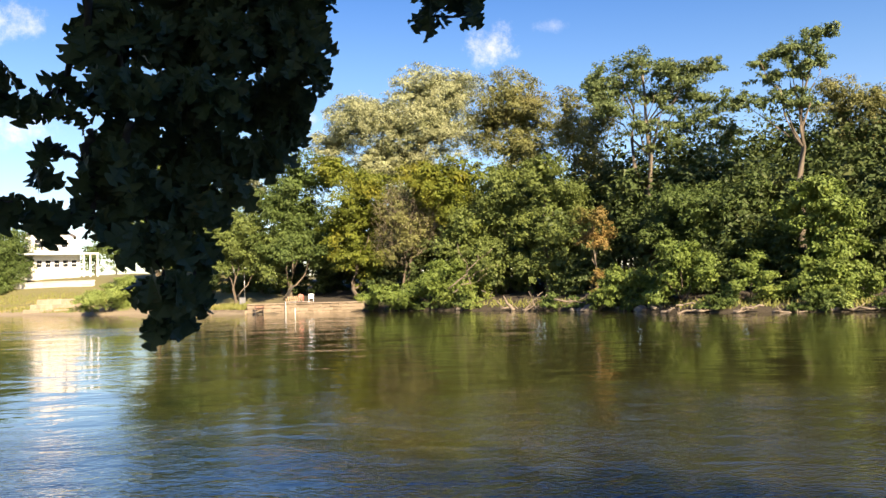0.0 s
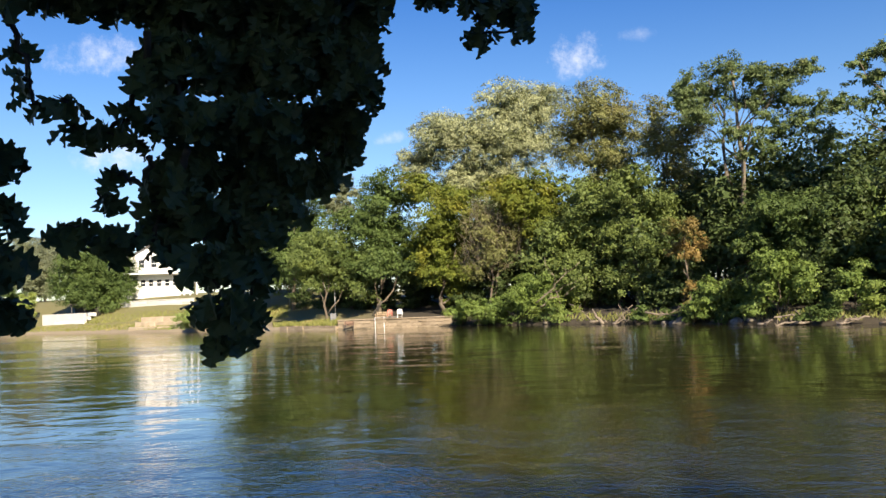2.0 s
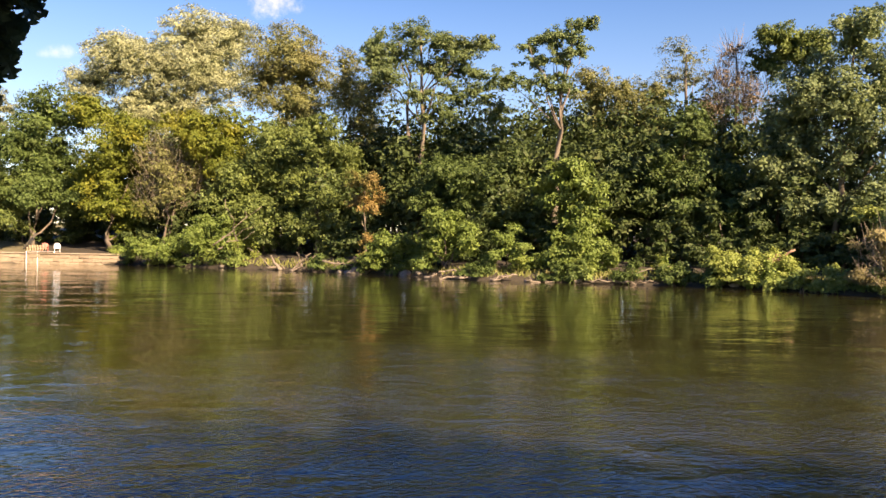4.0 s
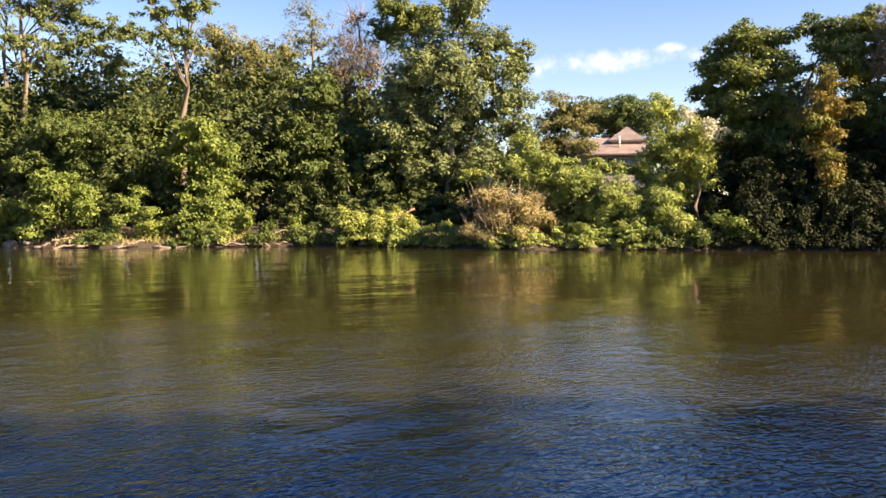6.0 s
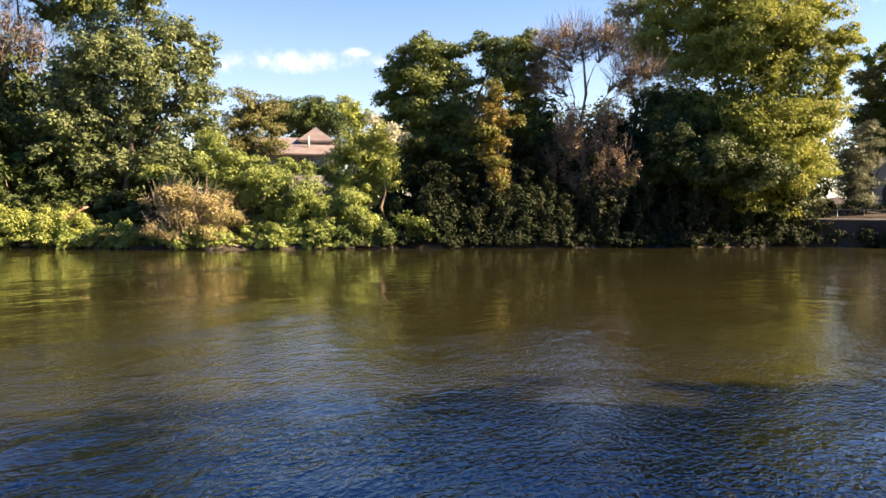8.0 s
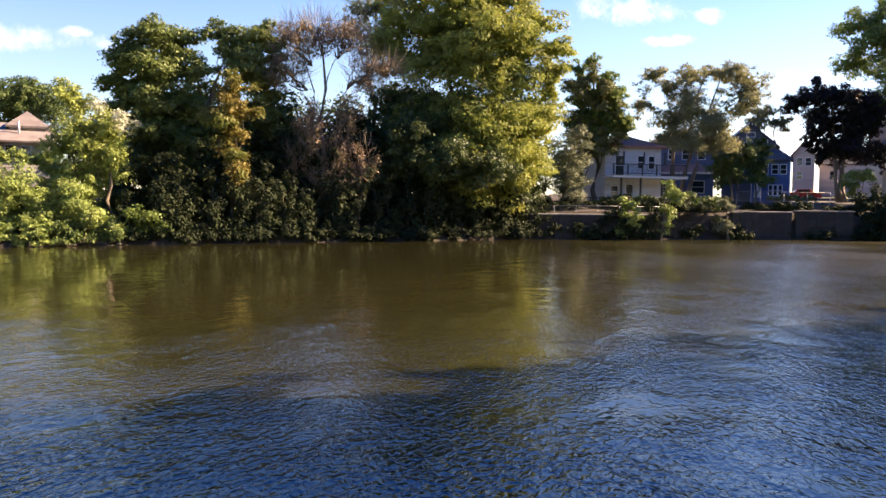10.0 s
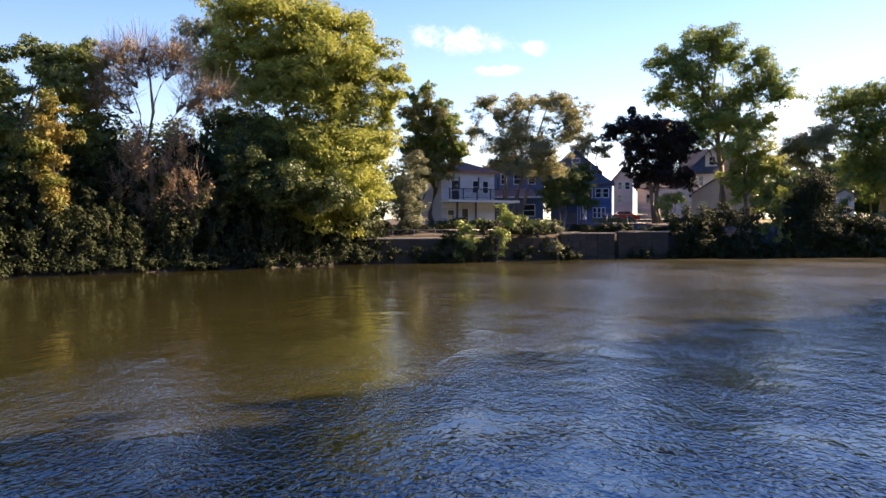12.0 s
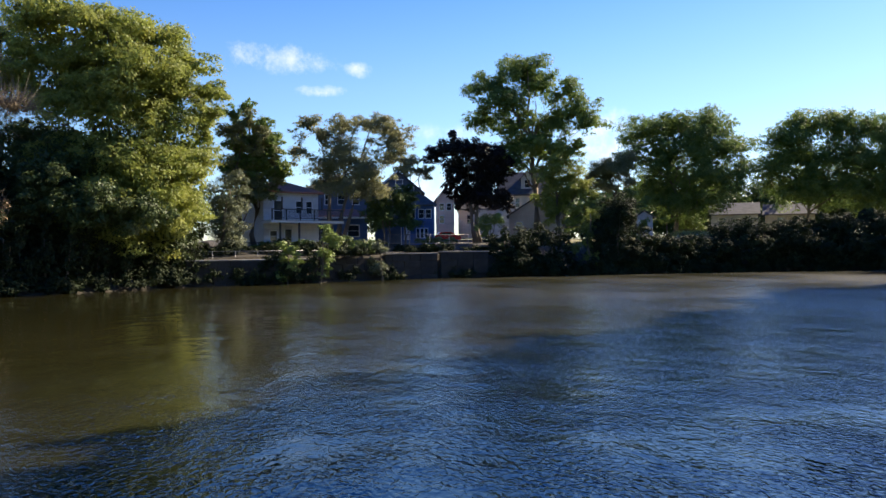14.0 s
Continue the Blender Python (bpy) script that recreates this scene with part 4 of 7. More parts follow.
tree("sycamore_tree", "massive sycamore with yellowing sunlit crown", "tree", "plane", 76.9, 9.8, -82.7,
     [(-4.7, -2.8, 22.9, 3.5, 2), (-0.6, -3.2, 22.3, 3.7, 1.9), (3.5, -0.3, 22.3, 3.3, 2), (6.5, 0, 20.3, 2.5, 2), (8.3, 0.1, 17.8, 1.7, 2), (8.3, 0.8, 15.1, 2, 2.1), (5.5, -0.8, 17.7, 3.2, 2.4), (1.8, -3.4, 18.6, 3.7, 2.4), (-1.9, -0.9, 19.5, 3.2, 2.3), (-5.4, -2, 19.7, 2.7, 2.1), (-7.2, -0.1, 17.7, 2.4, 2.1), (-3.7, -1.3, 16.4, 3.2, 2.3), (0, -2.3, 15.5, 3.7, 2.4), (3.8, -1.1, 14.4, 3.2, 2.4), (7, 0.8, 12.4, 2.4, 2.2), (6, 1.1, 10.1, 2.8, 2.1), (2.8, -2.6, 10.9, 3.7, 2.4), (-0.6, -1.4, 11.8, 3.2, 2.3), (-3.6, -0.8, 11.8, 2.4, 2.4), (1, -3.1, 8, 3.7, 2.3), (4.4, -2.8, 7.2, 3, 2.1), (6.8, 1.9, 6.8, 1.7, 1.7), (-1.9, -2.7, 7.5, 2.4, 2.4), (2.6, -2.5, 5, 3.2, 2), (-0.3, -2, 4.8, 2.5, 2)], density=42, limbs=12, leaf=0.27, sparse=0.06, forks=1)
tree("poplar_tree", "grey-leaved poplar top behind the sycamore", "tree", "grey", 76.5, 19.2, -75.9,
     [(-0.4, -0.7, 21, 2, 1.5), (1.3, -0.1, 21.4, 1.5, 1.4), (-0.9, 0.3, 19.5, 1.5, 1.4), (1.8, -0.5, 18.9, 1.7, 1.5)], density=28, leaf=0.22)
tree("broadleaf_tree", "dark shaded tree leaning over the river", "tree", "shadowed", 72.4, 19.8, -74.7,
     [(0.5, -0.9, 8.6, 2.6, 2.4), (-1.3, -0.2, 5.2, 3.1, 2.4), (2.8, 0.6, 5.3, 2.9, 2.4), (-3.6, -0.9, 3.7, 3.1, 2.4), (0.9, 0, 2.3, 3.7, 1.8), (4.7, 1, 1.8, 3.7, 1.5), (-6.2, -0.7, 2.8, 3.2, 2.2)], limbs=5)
# sycamore's shaded underside, built as a darker-leaved tree; its overhang also casts shade
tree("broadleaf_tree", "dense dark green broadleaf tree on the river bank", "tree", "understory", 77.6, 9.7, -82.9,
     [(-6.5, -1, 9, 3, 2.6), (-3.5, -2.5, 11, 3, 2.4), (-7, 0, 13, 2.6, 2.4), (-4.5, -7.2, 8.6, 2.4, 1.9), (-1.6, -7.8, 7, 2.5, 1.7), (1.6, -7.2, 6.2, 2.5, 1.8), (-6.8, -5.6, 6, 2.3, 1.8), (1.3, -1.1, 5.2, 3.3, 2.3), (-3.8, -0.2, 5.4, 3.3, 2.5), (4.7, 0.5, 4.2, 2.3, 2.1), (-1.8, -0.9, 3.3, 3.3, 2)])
tree("broadleaf_tree", "dark shaded tree leaning over the river", "tree", "shadowed", 79.6, 8.6, -83.8,
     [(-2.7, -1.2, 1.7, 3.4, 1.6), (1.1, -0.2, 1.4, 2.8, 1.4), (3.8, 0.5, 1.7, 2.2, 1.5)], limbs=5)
tree("olive_shrub", "large pale grey-green feathery shrub beside the wall", "shrub", "grey", 83.6, 0.3, -89.8,
     [(0.6, 0.7, 9, 1.9, 1.9), (0.8, 0.8, 6.6, 2.1, 2), (0.3, 0, 4.7, 2, 1.4), (1.5, -0.3, 10.2, 1, 1.2)], density=80, leaf=0.16, stems=3, limbs=4, sparse=0.06)
tree("shade_tree", "backlit green shade tree in a riverside yard", "tree", "shade", 89.4, -3.2, -92.1,
     [(-2, 0.5, 17.7, 1.3, 1.6), (-0.6, 0.4, 18.4, 1, 1.4), (0.8, 0, 16.1, 1.7, 1.7), (-1, -0.5, 15.3, 1.8, 1.8), (2, -0.8, 14.5, 1.5, 1.6), (1.6, -0.3, 12.5, 1.9, 1.8), (-0.7, -0.2, 12.4, 1.9, 1.8), (-2, -0.8, 14, 1.4, 1.8), (2.7, -0.8, 11.4, 1.5, 1.4), (-0, 1.3, 10.4, 2.1, 1.5), (-2.3, 0.3, 11.4, 1.4, 1.5), (-1.2, -0.4, 8.8, 1.4, 1.5)], density=32, leaf=0.27, sparse=0.15, limbs=9)
tree("honey_locust_tree", "airy olive-green tree with several leaning stems", "tree", "feather", 94.6, -12.4, -97.5,
     [(-3.4, 0.1, 17.7, 1.8, 1.4), (-3.9, -0.3, 15.1, 1.5, 1.9), (-2, -0.2, 16.3, 1.5, 1.5), (0.9, -0.3, 17.6, 2.2, 1.4), (4.3, 1.2, 18.2, 2, 1.4), (6.8, 0.4, 17.7, 2.4, 1.7), (7.9, 0.3, 16, 1.6, 1.5), (6, -0.4, 15.4, 2, 1.3), (0.9, 0.6, 14.8, 2.7, 2), (3.1, -1.4, 13.4, 3.1, 2), (4.5, -1.4, 11.6, 2.7, 1.8), (-0.5, 1.1, 12.7, 2.7, 1.8), (1.6, -2, 10.8, 3.4, 1.5), (-1.7, 1.1, 10.9, 1.9, 1.2), (4.3, 0.8, 10.1, 1.9, 1)], density=44, leaf=0.19, stems=3, sparse=0.15, limbs=9)
tree("honey_locust_tree", "airy olive-green tree with several leaning stems", "tree", "feather", 110.1, -25.5, -103.0,
     [(-0.8, -0.8, 15, 2.4, 1.3), (1.5, -0.1, 14.2, 1.4, 1.1), (-3.2, 0.4, 15.8, 1.7, 1.1)], density=30, leaf=0.27, stems=3, sparse=0.1, limbs=6)
tree("shade_tree", "backlit green shade tree in a riverside yard", "tree", "shade", 110.1, -43.7, -111.6,
     [(-1.8, 1.9, 29.4, 4.6, 2.2), (-6.4, 0, 27.1, 3.8, 2.3), (0.3, 1.6, 27.3, 2.8, 2), (4.2, -1.3, 25.4, 2.6, 2.3), (6, 0.4, 23.1, 3.3, 2.2), (7.8, -0.3, 21.1, 2.2, 1.7), (2.8, 1.1, 21.5, 3.1, 1.9), (-4.3, -1.4, 24.3, 4.1, 1.8), (-7.4, 1.3, 22.3, 2.8, 1.9), (-2.6, 0.2, 21.3, 3.8, 2.2), (-1.3, 1.8, 18.5, 4.4, 2.2), (-3.8, -0.1, 16.2, 3.1, 2), (2, -0.2, 18.1, 2.6, 1.9)], density=30, leaf=0.3, sparse=0.18, limbs=12, trunk=0.5, forks=1)
tree("shade_tree", "backlit green shade tree in a riverside yard", "tree", "shade", 111.4, -67.0, -121.0,
     [(-4.4, 1.3, 21, 4.1, 2.9), (0.7, 1.4, 22, 4.3, 2.2), (5.2, 0.1, 21.6, 4.1, 2.5), (8, -0.9, 17.9, 3.5, 2.9), (9.2, -1.3, 14.1, 2.4, 2.6), (3.1, -0.5, 18.2, 4.6, 2.9), (-1.9, -0.4, 17.1, 4.6, 2.9), (-6.2, -1.3, 17.6, 2.5, 2.6), (5.6, -2, 14.1, 4.5, 2.7), (0.6, 2.2, 13.3, 4.9, 2.9), (-3.6, 0.6, 12.9, 3.5, 2.7), (3.9, -1.2, 10.3, 4.1, 2.4), (-1.1, -0.3, 9.7, 3.5, 2.1)], density=30, leaf=0.3, sparse=0.16, limbs=10, forks=1)
tree("shade_tree", "backlit green shade tree in a riverside yard", "tree", "shade", 111.7, -91.4, -129.3,
     [(-3.6, -1.8, 20.4, 3.9, 2.9), (0.3, -1.2, 22.5, 4.5, 2.5), (5.2, 1.3, 22.4, 4.5, 2.3), (9.6, 0.4, 21, 3.9, 2.9), (-4.9, -1.8, 15.8, 3.9, 3.2), (0.2, -0.3, 17.5, 5, 3.2), (5.9, -0.1, 17.2, 5, 3.2), (10.3, -1.5, 15.9, 3.9, 3.3), (13.8, 1, 18.6, 4.5, 3.9), (16.8, -1.7, 15.5, 4.5, 3.9), (-2.4, -0.5, 12.1, 4.5, 3), (2.6, 0.1, 12.4, 5, 3), (8.3, -0.3, 11.7, 5, 3), (13.7, 0.4, 11.5, 5, 3.3)], density=30, leaf=0.3, sparse=0.16, limbs=10, forks=1)
tree("shade_tree", "backlit green shade tree in a riverside yard", "tree", "shade", 104.1, -105.2, -135.3,
     [(-0.5, -1.6, 20.6, 4.6, 2.9), (3.2, -0.4, 18.5, 5.2, 3.1), (0.2, 1.2, 15.2, 5.7, 3.3), (4.7, -1.4, 13.1, 5.2, 3.1)], density=21, leaf=0.38, sparse=0.2, limbs=7)
tree("sapling", "young tree with sunlit yellow-green leaves before the wall", "tree", "lime", 79.6, -5.9, -94.2,
     [(-0.1, 0.3, 3.4, 0.9, 1), (0.4, 0, 2.1, 1.1, 1), (-0.4, 0.2, 1, 0.8, 0.5)], density=44, leaf=0.22, sparse=0.12, limbs=4)
tree("sapling", "young tree with sunlit yellow-green leaves before the wall", "tree", "lime", 80.6, -9.1, -96.5,
     [(0.5, 0.3, 5.2, 0.7, 0.8), (0.8, 0, 3.9, 1.1, 1), (0.4, 0.3, 2.6, 0.9, 0.9), (0.6, 0.2, 1.2, 0.6, 0.7)], density=44, leaf=0.22, sparse=0.12, limbs=4)
tree("olive_shrub", "grey-green feathery shrub drooping over the concrete wall", "shrub", "grey", 84.6, -16.1, -100.8,
     [(-0.3, 0.3, 3.3, 0.8, 1), (-0.7, 0, 2, 0.9, 0.9), (-0.1, 0.2, 1.2, 0.6, 0.5)], density=70, leaf=0.17, stems=2, limbs=3)
tree("broadleaf_tree", "dense dark green broadleaf tree on the river bank", "tree", "dark", 87.4, -14.2, -99.3,
     [(-0.3, -0.6, 3.5, 1.6, 1.5), (0.6, -0.1, 1.6, 1.9, 1.2), (-1.5, 0.3, 1.6, 1.5, 1.1)])
tree("broadleaf_tree", "dense dark green broadleaf tree on the river bank", "tree", "dark", 99.9, -21.9, -102.3,
     [(-0, -0.5, 10.5, 1.4, 1.3), (-0.6, -0.1, 8.5, 1.7, 1.6), (0.5, 0.4, 7.1, 1.7, 1.3)])
tree("broadleaf_tree", "dense dark green broadleaf tree on the river bank", "tree", "dark", 96.7, -18.5, -100.8,
     [(0.1, -0.4, 8.7, 1.1, 1), (-0.4, -0.1, 7.1, 1.4, 1.2)])
tree("broadleaf_tree", "dense dark green broadleaf tree on the river bank", "tree", "dark", 96.7, -24.8, -104.4,
     [(-0.7, -0.5, 4.4, 1.4, 0.6), (1.3, -0.1, 4.3, 1.4, 0.6)])
tree("broadleaf_tree", "dense dark green broadleaf tree on the river bank", "tree", "dark", 85.1, -7.2, -94.9,
     [(-3.6, -0.4, 3.7, 1.1, 0.5), (-1.5, -0.1, 3.9, 1.1, 0.5), (0.6, 0.2, 3.8, 1.1, 0.6)])
tree("shade_tree", "yard tree with olive and bronze early autumn leaves", "tree", "olive", 88.4, -1.0, -90.6,
     [(-0.1, -0.4, 15.4, 1.8, 1.5), (1.3, 1.2, 13.9, 2.1, 1.8), (2.7, -0.4, 14.8, 1.6, 1.5), (0.1, 0.6, 12.4, 1.8, 1.5), (2.1, 0.9, 11.3, 2.1, 1.6), (3.9, -0.2, 12.6, 1.4, 1.8), (1.5, -0.1, 9, 1.3, 1.2), (3.2, -0.2, 9.6, 1.5, 1.3), (1, -0.7, 16.7, 1.5, 1.2), (4.3, 0, 10.7, 1.1, 0.9)], density=34, leaf=0.24, sparse=0.15, limbs=9, forks=1)
tree("broadleaf_tree", "dense dark green broadleaf tree on the river bank", "tree", "dark", 97.9, -19.3, -101.1,
     [(-1.4, -0.6, 8.3, 1.7, 1.4), (1.1, -0.1, 9.7, 1.5, 1.4), (-0.3, 0.4, 6.2, 1.8, 1.3)])
tree("hedge", "dark clipped hedge behind the river wall", "hedge", "shadowed", 92.4, -22.3, -103.5,
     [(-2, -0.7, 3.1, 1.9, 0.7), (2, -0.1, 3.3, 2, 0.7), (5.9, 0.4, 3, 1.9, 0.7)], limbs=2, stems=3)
tree("hedge", "dark clipped hedge behind the river wall", "hedge", "shadowed", 84.8, -8.3, -95.6,
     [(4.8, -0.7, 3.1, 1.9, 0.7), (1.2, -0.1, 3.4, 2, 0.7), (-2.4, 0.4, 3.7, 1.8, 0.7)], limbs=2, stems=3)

tree("purple_maple_tree", "dark purple-black maple tree", "tree", "purple", 107.8, -34.0, -107.5,
     [(-3.2, 0.1, 17.5, 2.5, 1.5), (-5.6, -0.3, 16.5, 1.8, 1.1), (-0.5, -0.4, 17.1, 2.6, 1.7), (1.8, -0.3, 15.9, 2.3, 2), (3.1, 1.3, 13.4, 2.2, 2.1), (-2.4, 0.4, 14.7, 2.5, 1.8), (0.7, 0.6, 13.4, 2.6, 2.2), (-3.3, -0.4, 11.9, 1.8, 1.7), (-0.1, 0.5, 10.8, 2.5, 1.7), (2.5, -0.9, 10.1, 2, 1.7), (4.2, -0.4, 9.4, 0.8, 1.2), (-2.6, 0.6, 9.9, 1.5, 1.2), (-3.2, -0.3, 18.9, 0.6, 1.1), (3.9, 0.6, 15.4, 1, 1.2)], density=44, leaf=0.28, stems=3, limbs=7, sparse=0.05)
tree("vine_tree", "sunlit yellow-green tree trailing vines down to the river", "tree", "plane", 105.1, -45.6, -113.5,
     [(-3, 1.3, 17.7, 2.5, 1.7), (-0.3, 0, 15.9, 2.7, 1.9), (1.7, 1.1, 17.1, 1.8, 1.5), (-1.9, -1.2, 13.5, 2.3, 1.9), (1, 0.3, 13.2, 2.5, 1.9), (-2.7, -0.3, 10.6, 1.8, 1.8), (0, 0.9, 10.6, 2.3, 1.9), (2.5, -0.7, 11.2, 1.8, 1.7), (4.1, 0.5, 9, 1.2, 1.4), (-1.1, 0.1, 8.1, 1.8, 1.7), (1.3, 0.9, 7.7, 1.8, 1.7), (3.6, 0, 6.6, 1, 1.3)], density=36, leaf=0.27, sparse=0.12, limbs=12, forks=1)
tree("feathery_tree", "slender tree with fine feathery grey-green foliage", "tree", "feather", 109.4, -55.4, -116.9,
     [(-0.5, 0.4, 14.3, 2.9, 1.8), (1.7, 0.9, 15.9, 2, 1.5), (-3.1, 0.6, 13.3, 1.8, 1.3), (-0.9, -0.5, 12.5, 1.6, 1.3), (0.6, -0.6, 15.2, 2.3, 1.4), (-2, 0.6, 15.1, 1.4, 1.3), (2.5, -0.7, 13.6, 1.3, 1.3)], density=90, leaf=0.16, sparse=0.05, limbs=7)
# round shrub whose near-black leaves carry the shade it stands in
tree("yew_tree", "rounded shrub reaching down to the water, leaves darkened for shade", "tree", "shadowed", 90.7, -46.3, -117.0,
     [(-0.1, 2.4, 7.0, 2.5, 2.7), (-0.7, 1.6, 4.6, 3.1, 2.7), (1.3, 2.8, 7.9, 1.4, 1.6), (-1.8, 0.7, 2.1, 1.7, 1.7), (1.3, 0.8, 2.3, 2.0, 1.9), (-0.2, 0.7, 1.9, 1.6, 1.6)], leaf=0.2, density=60, limbs=5)
tree("hanging_vines", "sunlit curtain of vines trailing into the river", "shrub", "plane", 90.6, -42.6, -115.2,
     [(0.1, 2.1, 6.1, 0.9, 1.2), (-0.4, 1.5, 4.4, 1.0, 0.9), (-1.4, 1.2, 3.3, 0.9, 0.7), (0.9, 0.5, 1.4, 0.6, 1.1), (-0.1, 0.7, 2.1, 0.6, 0.8), (0.5, 2.6, 7.4, 0.9, 0.9)], leaf=0.24, density=40, limbs=5, sparse=0.1, droop=0.6)
tree("sapling", "slim sapling with loose sunlit leaves on the bank", "tree", "bush", 103.0, -56.0, -118.5,
     [(-0.7, 0.6, 10.6, 1.5, 1), (0.9, 0.4, 9.4, 1.2, 0.9), (0, 0, 5.6, 1.1, 1.2), (1.1, -0.2, 6.6, 0.6, 0.9), (-0.3, -0.5, 2.4, 0.9, 1.9), (0.7, -0.1, 4.1, 1, 1.2)], leaf=0.22, density=34, sparse=0.2, limbs=5)
tree("shrub", "sunlit lime green bush on a raised lawn", "shrub", "lime", 115.0, -73.5, -122.6,
     [(-1.7, -0.3, 7.6, 1.6, 1.4), (0, 0.8, 7.2, 1.4, 1.2), (-3, -0.2, 6.9, 1, 0.9)], density=60, leaf=0.2, stems=3, limbs=3)
tree("shrub", "golden-green bush beside the purple maple's trunks", "shrub", "lime", 103.3, -34.5, -108.5,
     [(-0.1, -0.3, 6.8, 1.6, 1.1), (-1.5, 0.7, 6.3, 1.1, 0.8), (1, -0.2, 7.3, 0.8, 0.8), (-0.8, 0.3, 5.6, 1, 0.6)], density=60, leaf=0.2, stems=3, limbs=3)

# the unclipped growth along the bank downstream, its shade put into dark leaves
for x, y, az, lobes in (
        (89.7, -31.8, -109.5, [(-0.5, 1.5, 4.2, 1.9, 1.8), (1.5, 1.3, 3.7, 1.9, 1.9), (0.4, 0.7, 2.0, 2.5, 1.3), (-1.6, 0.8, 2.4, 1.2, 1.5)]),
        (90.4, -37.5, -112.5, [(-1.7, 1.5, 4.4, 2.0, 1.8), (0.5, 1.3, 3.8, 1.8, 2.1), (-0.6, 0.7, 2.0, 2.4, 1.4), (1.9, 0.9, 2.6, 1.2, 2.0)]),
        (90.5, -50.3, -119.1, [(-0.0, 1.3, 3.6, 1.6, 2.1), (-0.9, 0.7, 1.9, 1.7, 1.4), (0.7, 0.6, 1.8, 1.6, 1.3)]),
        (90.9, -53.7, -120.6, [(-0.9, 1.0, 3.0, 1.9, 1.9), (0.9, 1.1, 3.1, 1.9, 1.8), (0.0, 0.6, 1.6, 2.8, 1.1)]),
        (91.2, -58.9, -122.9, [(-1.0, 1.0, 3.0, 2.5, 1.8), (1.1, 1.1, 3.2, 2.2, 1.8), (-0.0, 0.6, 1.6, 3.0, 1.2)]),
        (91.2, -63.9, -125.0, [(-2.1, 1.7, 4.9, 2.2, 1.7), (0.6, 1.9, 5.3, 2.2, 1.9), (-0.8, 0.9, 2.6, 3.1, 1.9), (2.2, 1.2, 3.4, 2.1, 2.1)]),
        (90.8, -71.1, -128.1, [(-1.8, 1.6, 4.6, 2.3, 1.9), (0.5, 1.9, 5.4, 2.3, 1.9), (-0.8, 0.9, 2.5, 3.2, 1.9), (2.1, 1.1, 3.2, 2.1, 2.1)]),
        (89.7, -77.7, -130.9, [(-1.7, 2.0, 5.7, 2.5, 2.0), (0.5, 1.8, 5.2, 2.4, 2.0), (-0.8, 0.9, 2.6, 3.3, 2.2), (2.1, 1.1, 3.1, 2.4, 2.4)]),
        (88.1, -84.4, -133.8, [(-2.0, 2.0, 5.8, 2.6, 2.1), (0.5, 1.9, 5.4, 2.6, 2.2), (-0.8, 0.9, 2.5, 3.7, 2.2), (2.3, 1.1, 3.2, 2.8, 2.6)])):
    tree("bank_thicket", "thicket covering the river bank, leaves darkened for shade", "shrub", "shadowed", x, y, az, lobes, leaf=0.28, density=32, stems=2, limbs=3)

for az, d, tall in ((-112.6, 168.0, 13.0), (-114.8, 172.0, 15.5), (-117.2, 166.0, 14.0), (-119.3, 171.0, 16.5), (-121.8, 168.0, 13.5), (-124.0, 174.0, 16.0), (-126.6, 170.0, 14.5), (-129.0, 176.0, 17.0), (-131.5, 172.0, 15.0), (-134.0, 177.0, 16.5), (-136.4, 174.0, 15.0)):
    x, y, _ = at(az, d)
    tree("broadleaf_tree", "dark green tree in the belt behind the bungalows", "tree", "dark", round(x, 1), round(y, 1), az,
         [(-2.6, -0.6, tall - 3.0, 3.2, 2.6), (2.4, 0.5, tall - 2.2, 3.2, 2.6), (0.2, -0.8, tall - 0.6, 2.8, 2.2), (-4.2, 0.4, tall - 6.0, 3.0, 2.8), (4.2, -0.3, tall - 5.6, 3.0, 2.8), (0, -0.6, tall - 6.5, 3.4, 2.8)], leaf=0.5, density=11)

# trees out of view, added only to keep sun off the downstream bank
for az, off, tall in ((-139.0, 5.0, 19.0), (-143.0, 9.0, 22.0), (-147.5, 4.0, 20.0), (-152.0, 8.0, 23.0), (-158.0, 6.0, 21.0)):
    x, y, _ = at(az, float(np.interp(az, BANK_AZ, BANK_D)) + off)
    tree("cottonwood_tree", "unseen tall cottonwood added on the downstream bank for its shade", "tree", "green", round(x, 1), round(y, 1), az,
         [(0, 0, tall, 4.5, 3.0), (-3.6, 0.6, tall - 4.5, 4.2, 3.2), (3.4, -0.6, tall - 4.0, 4.4, 3.2), (0.4, 0.8, tall - 8.5, 5.4, 3.4), (-3.8, -0.4, tall - 12.0, 4.4, 3.2), (3.8, 0.2, tall - 12.5, 4.6, 3.4)], leaf=0.62, density=6)

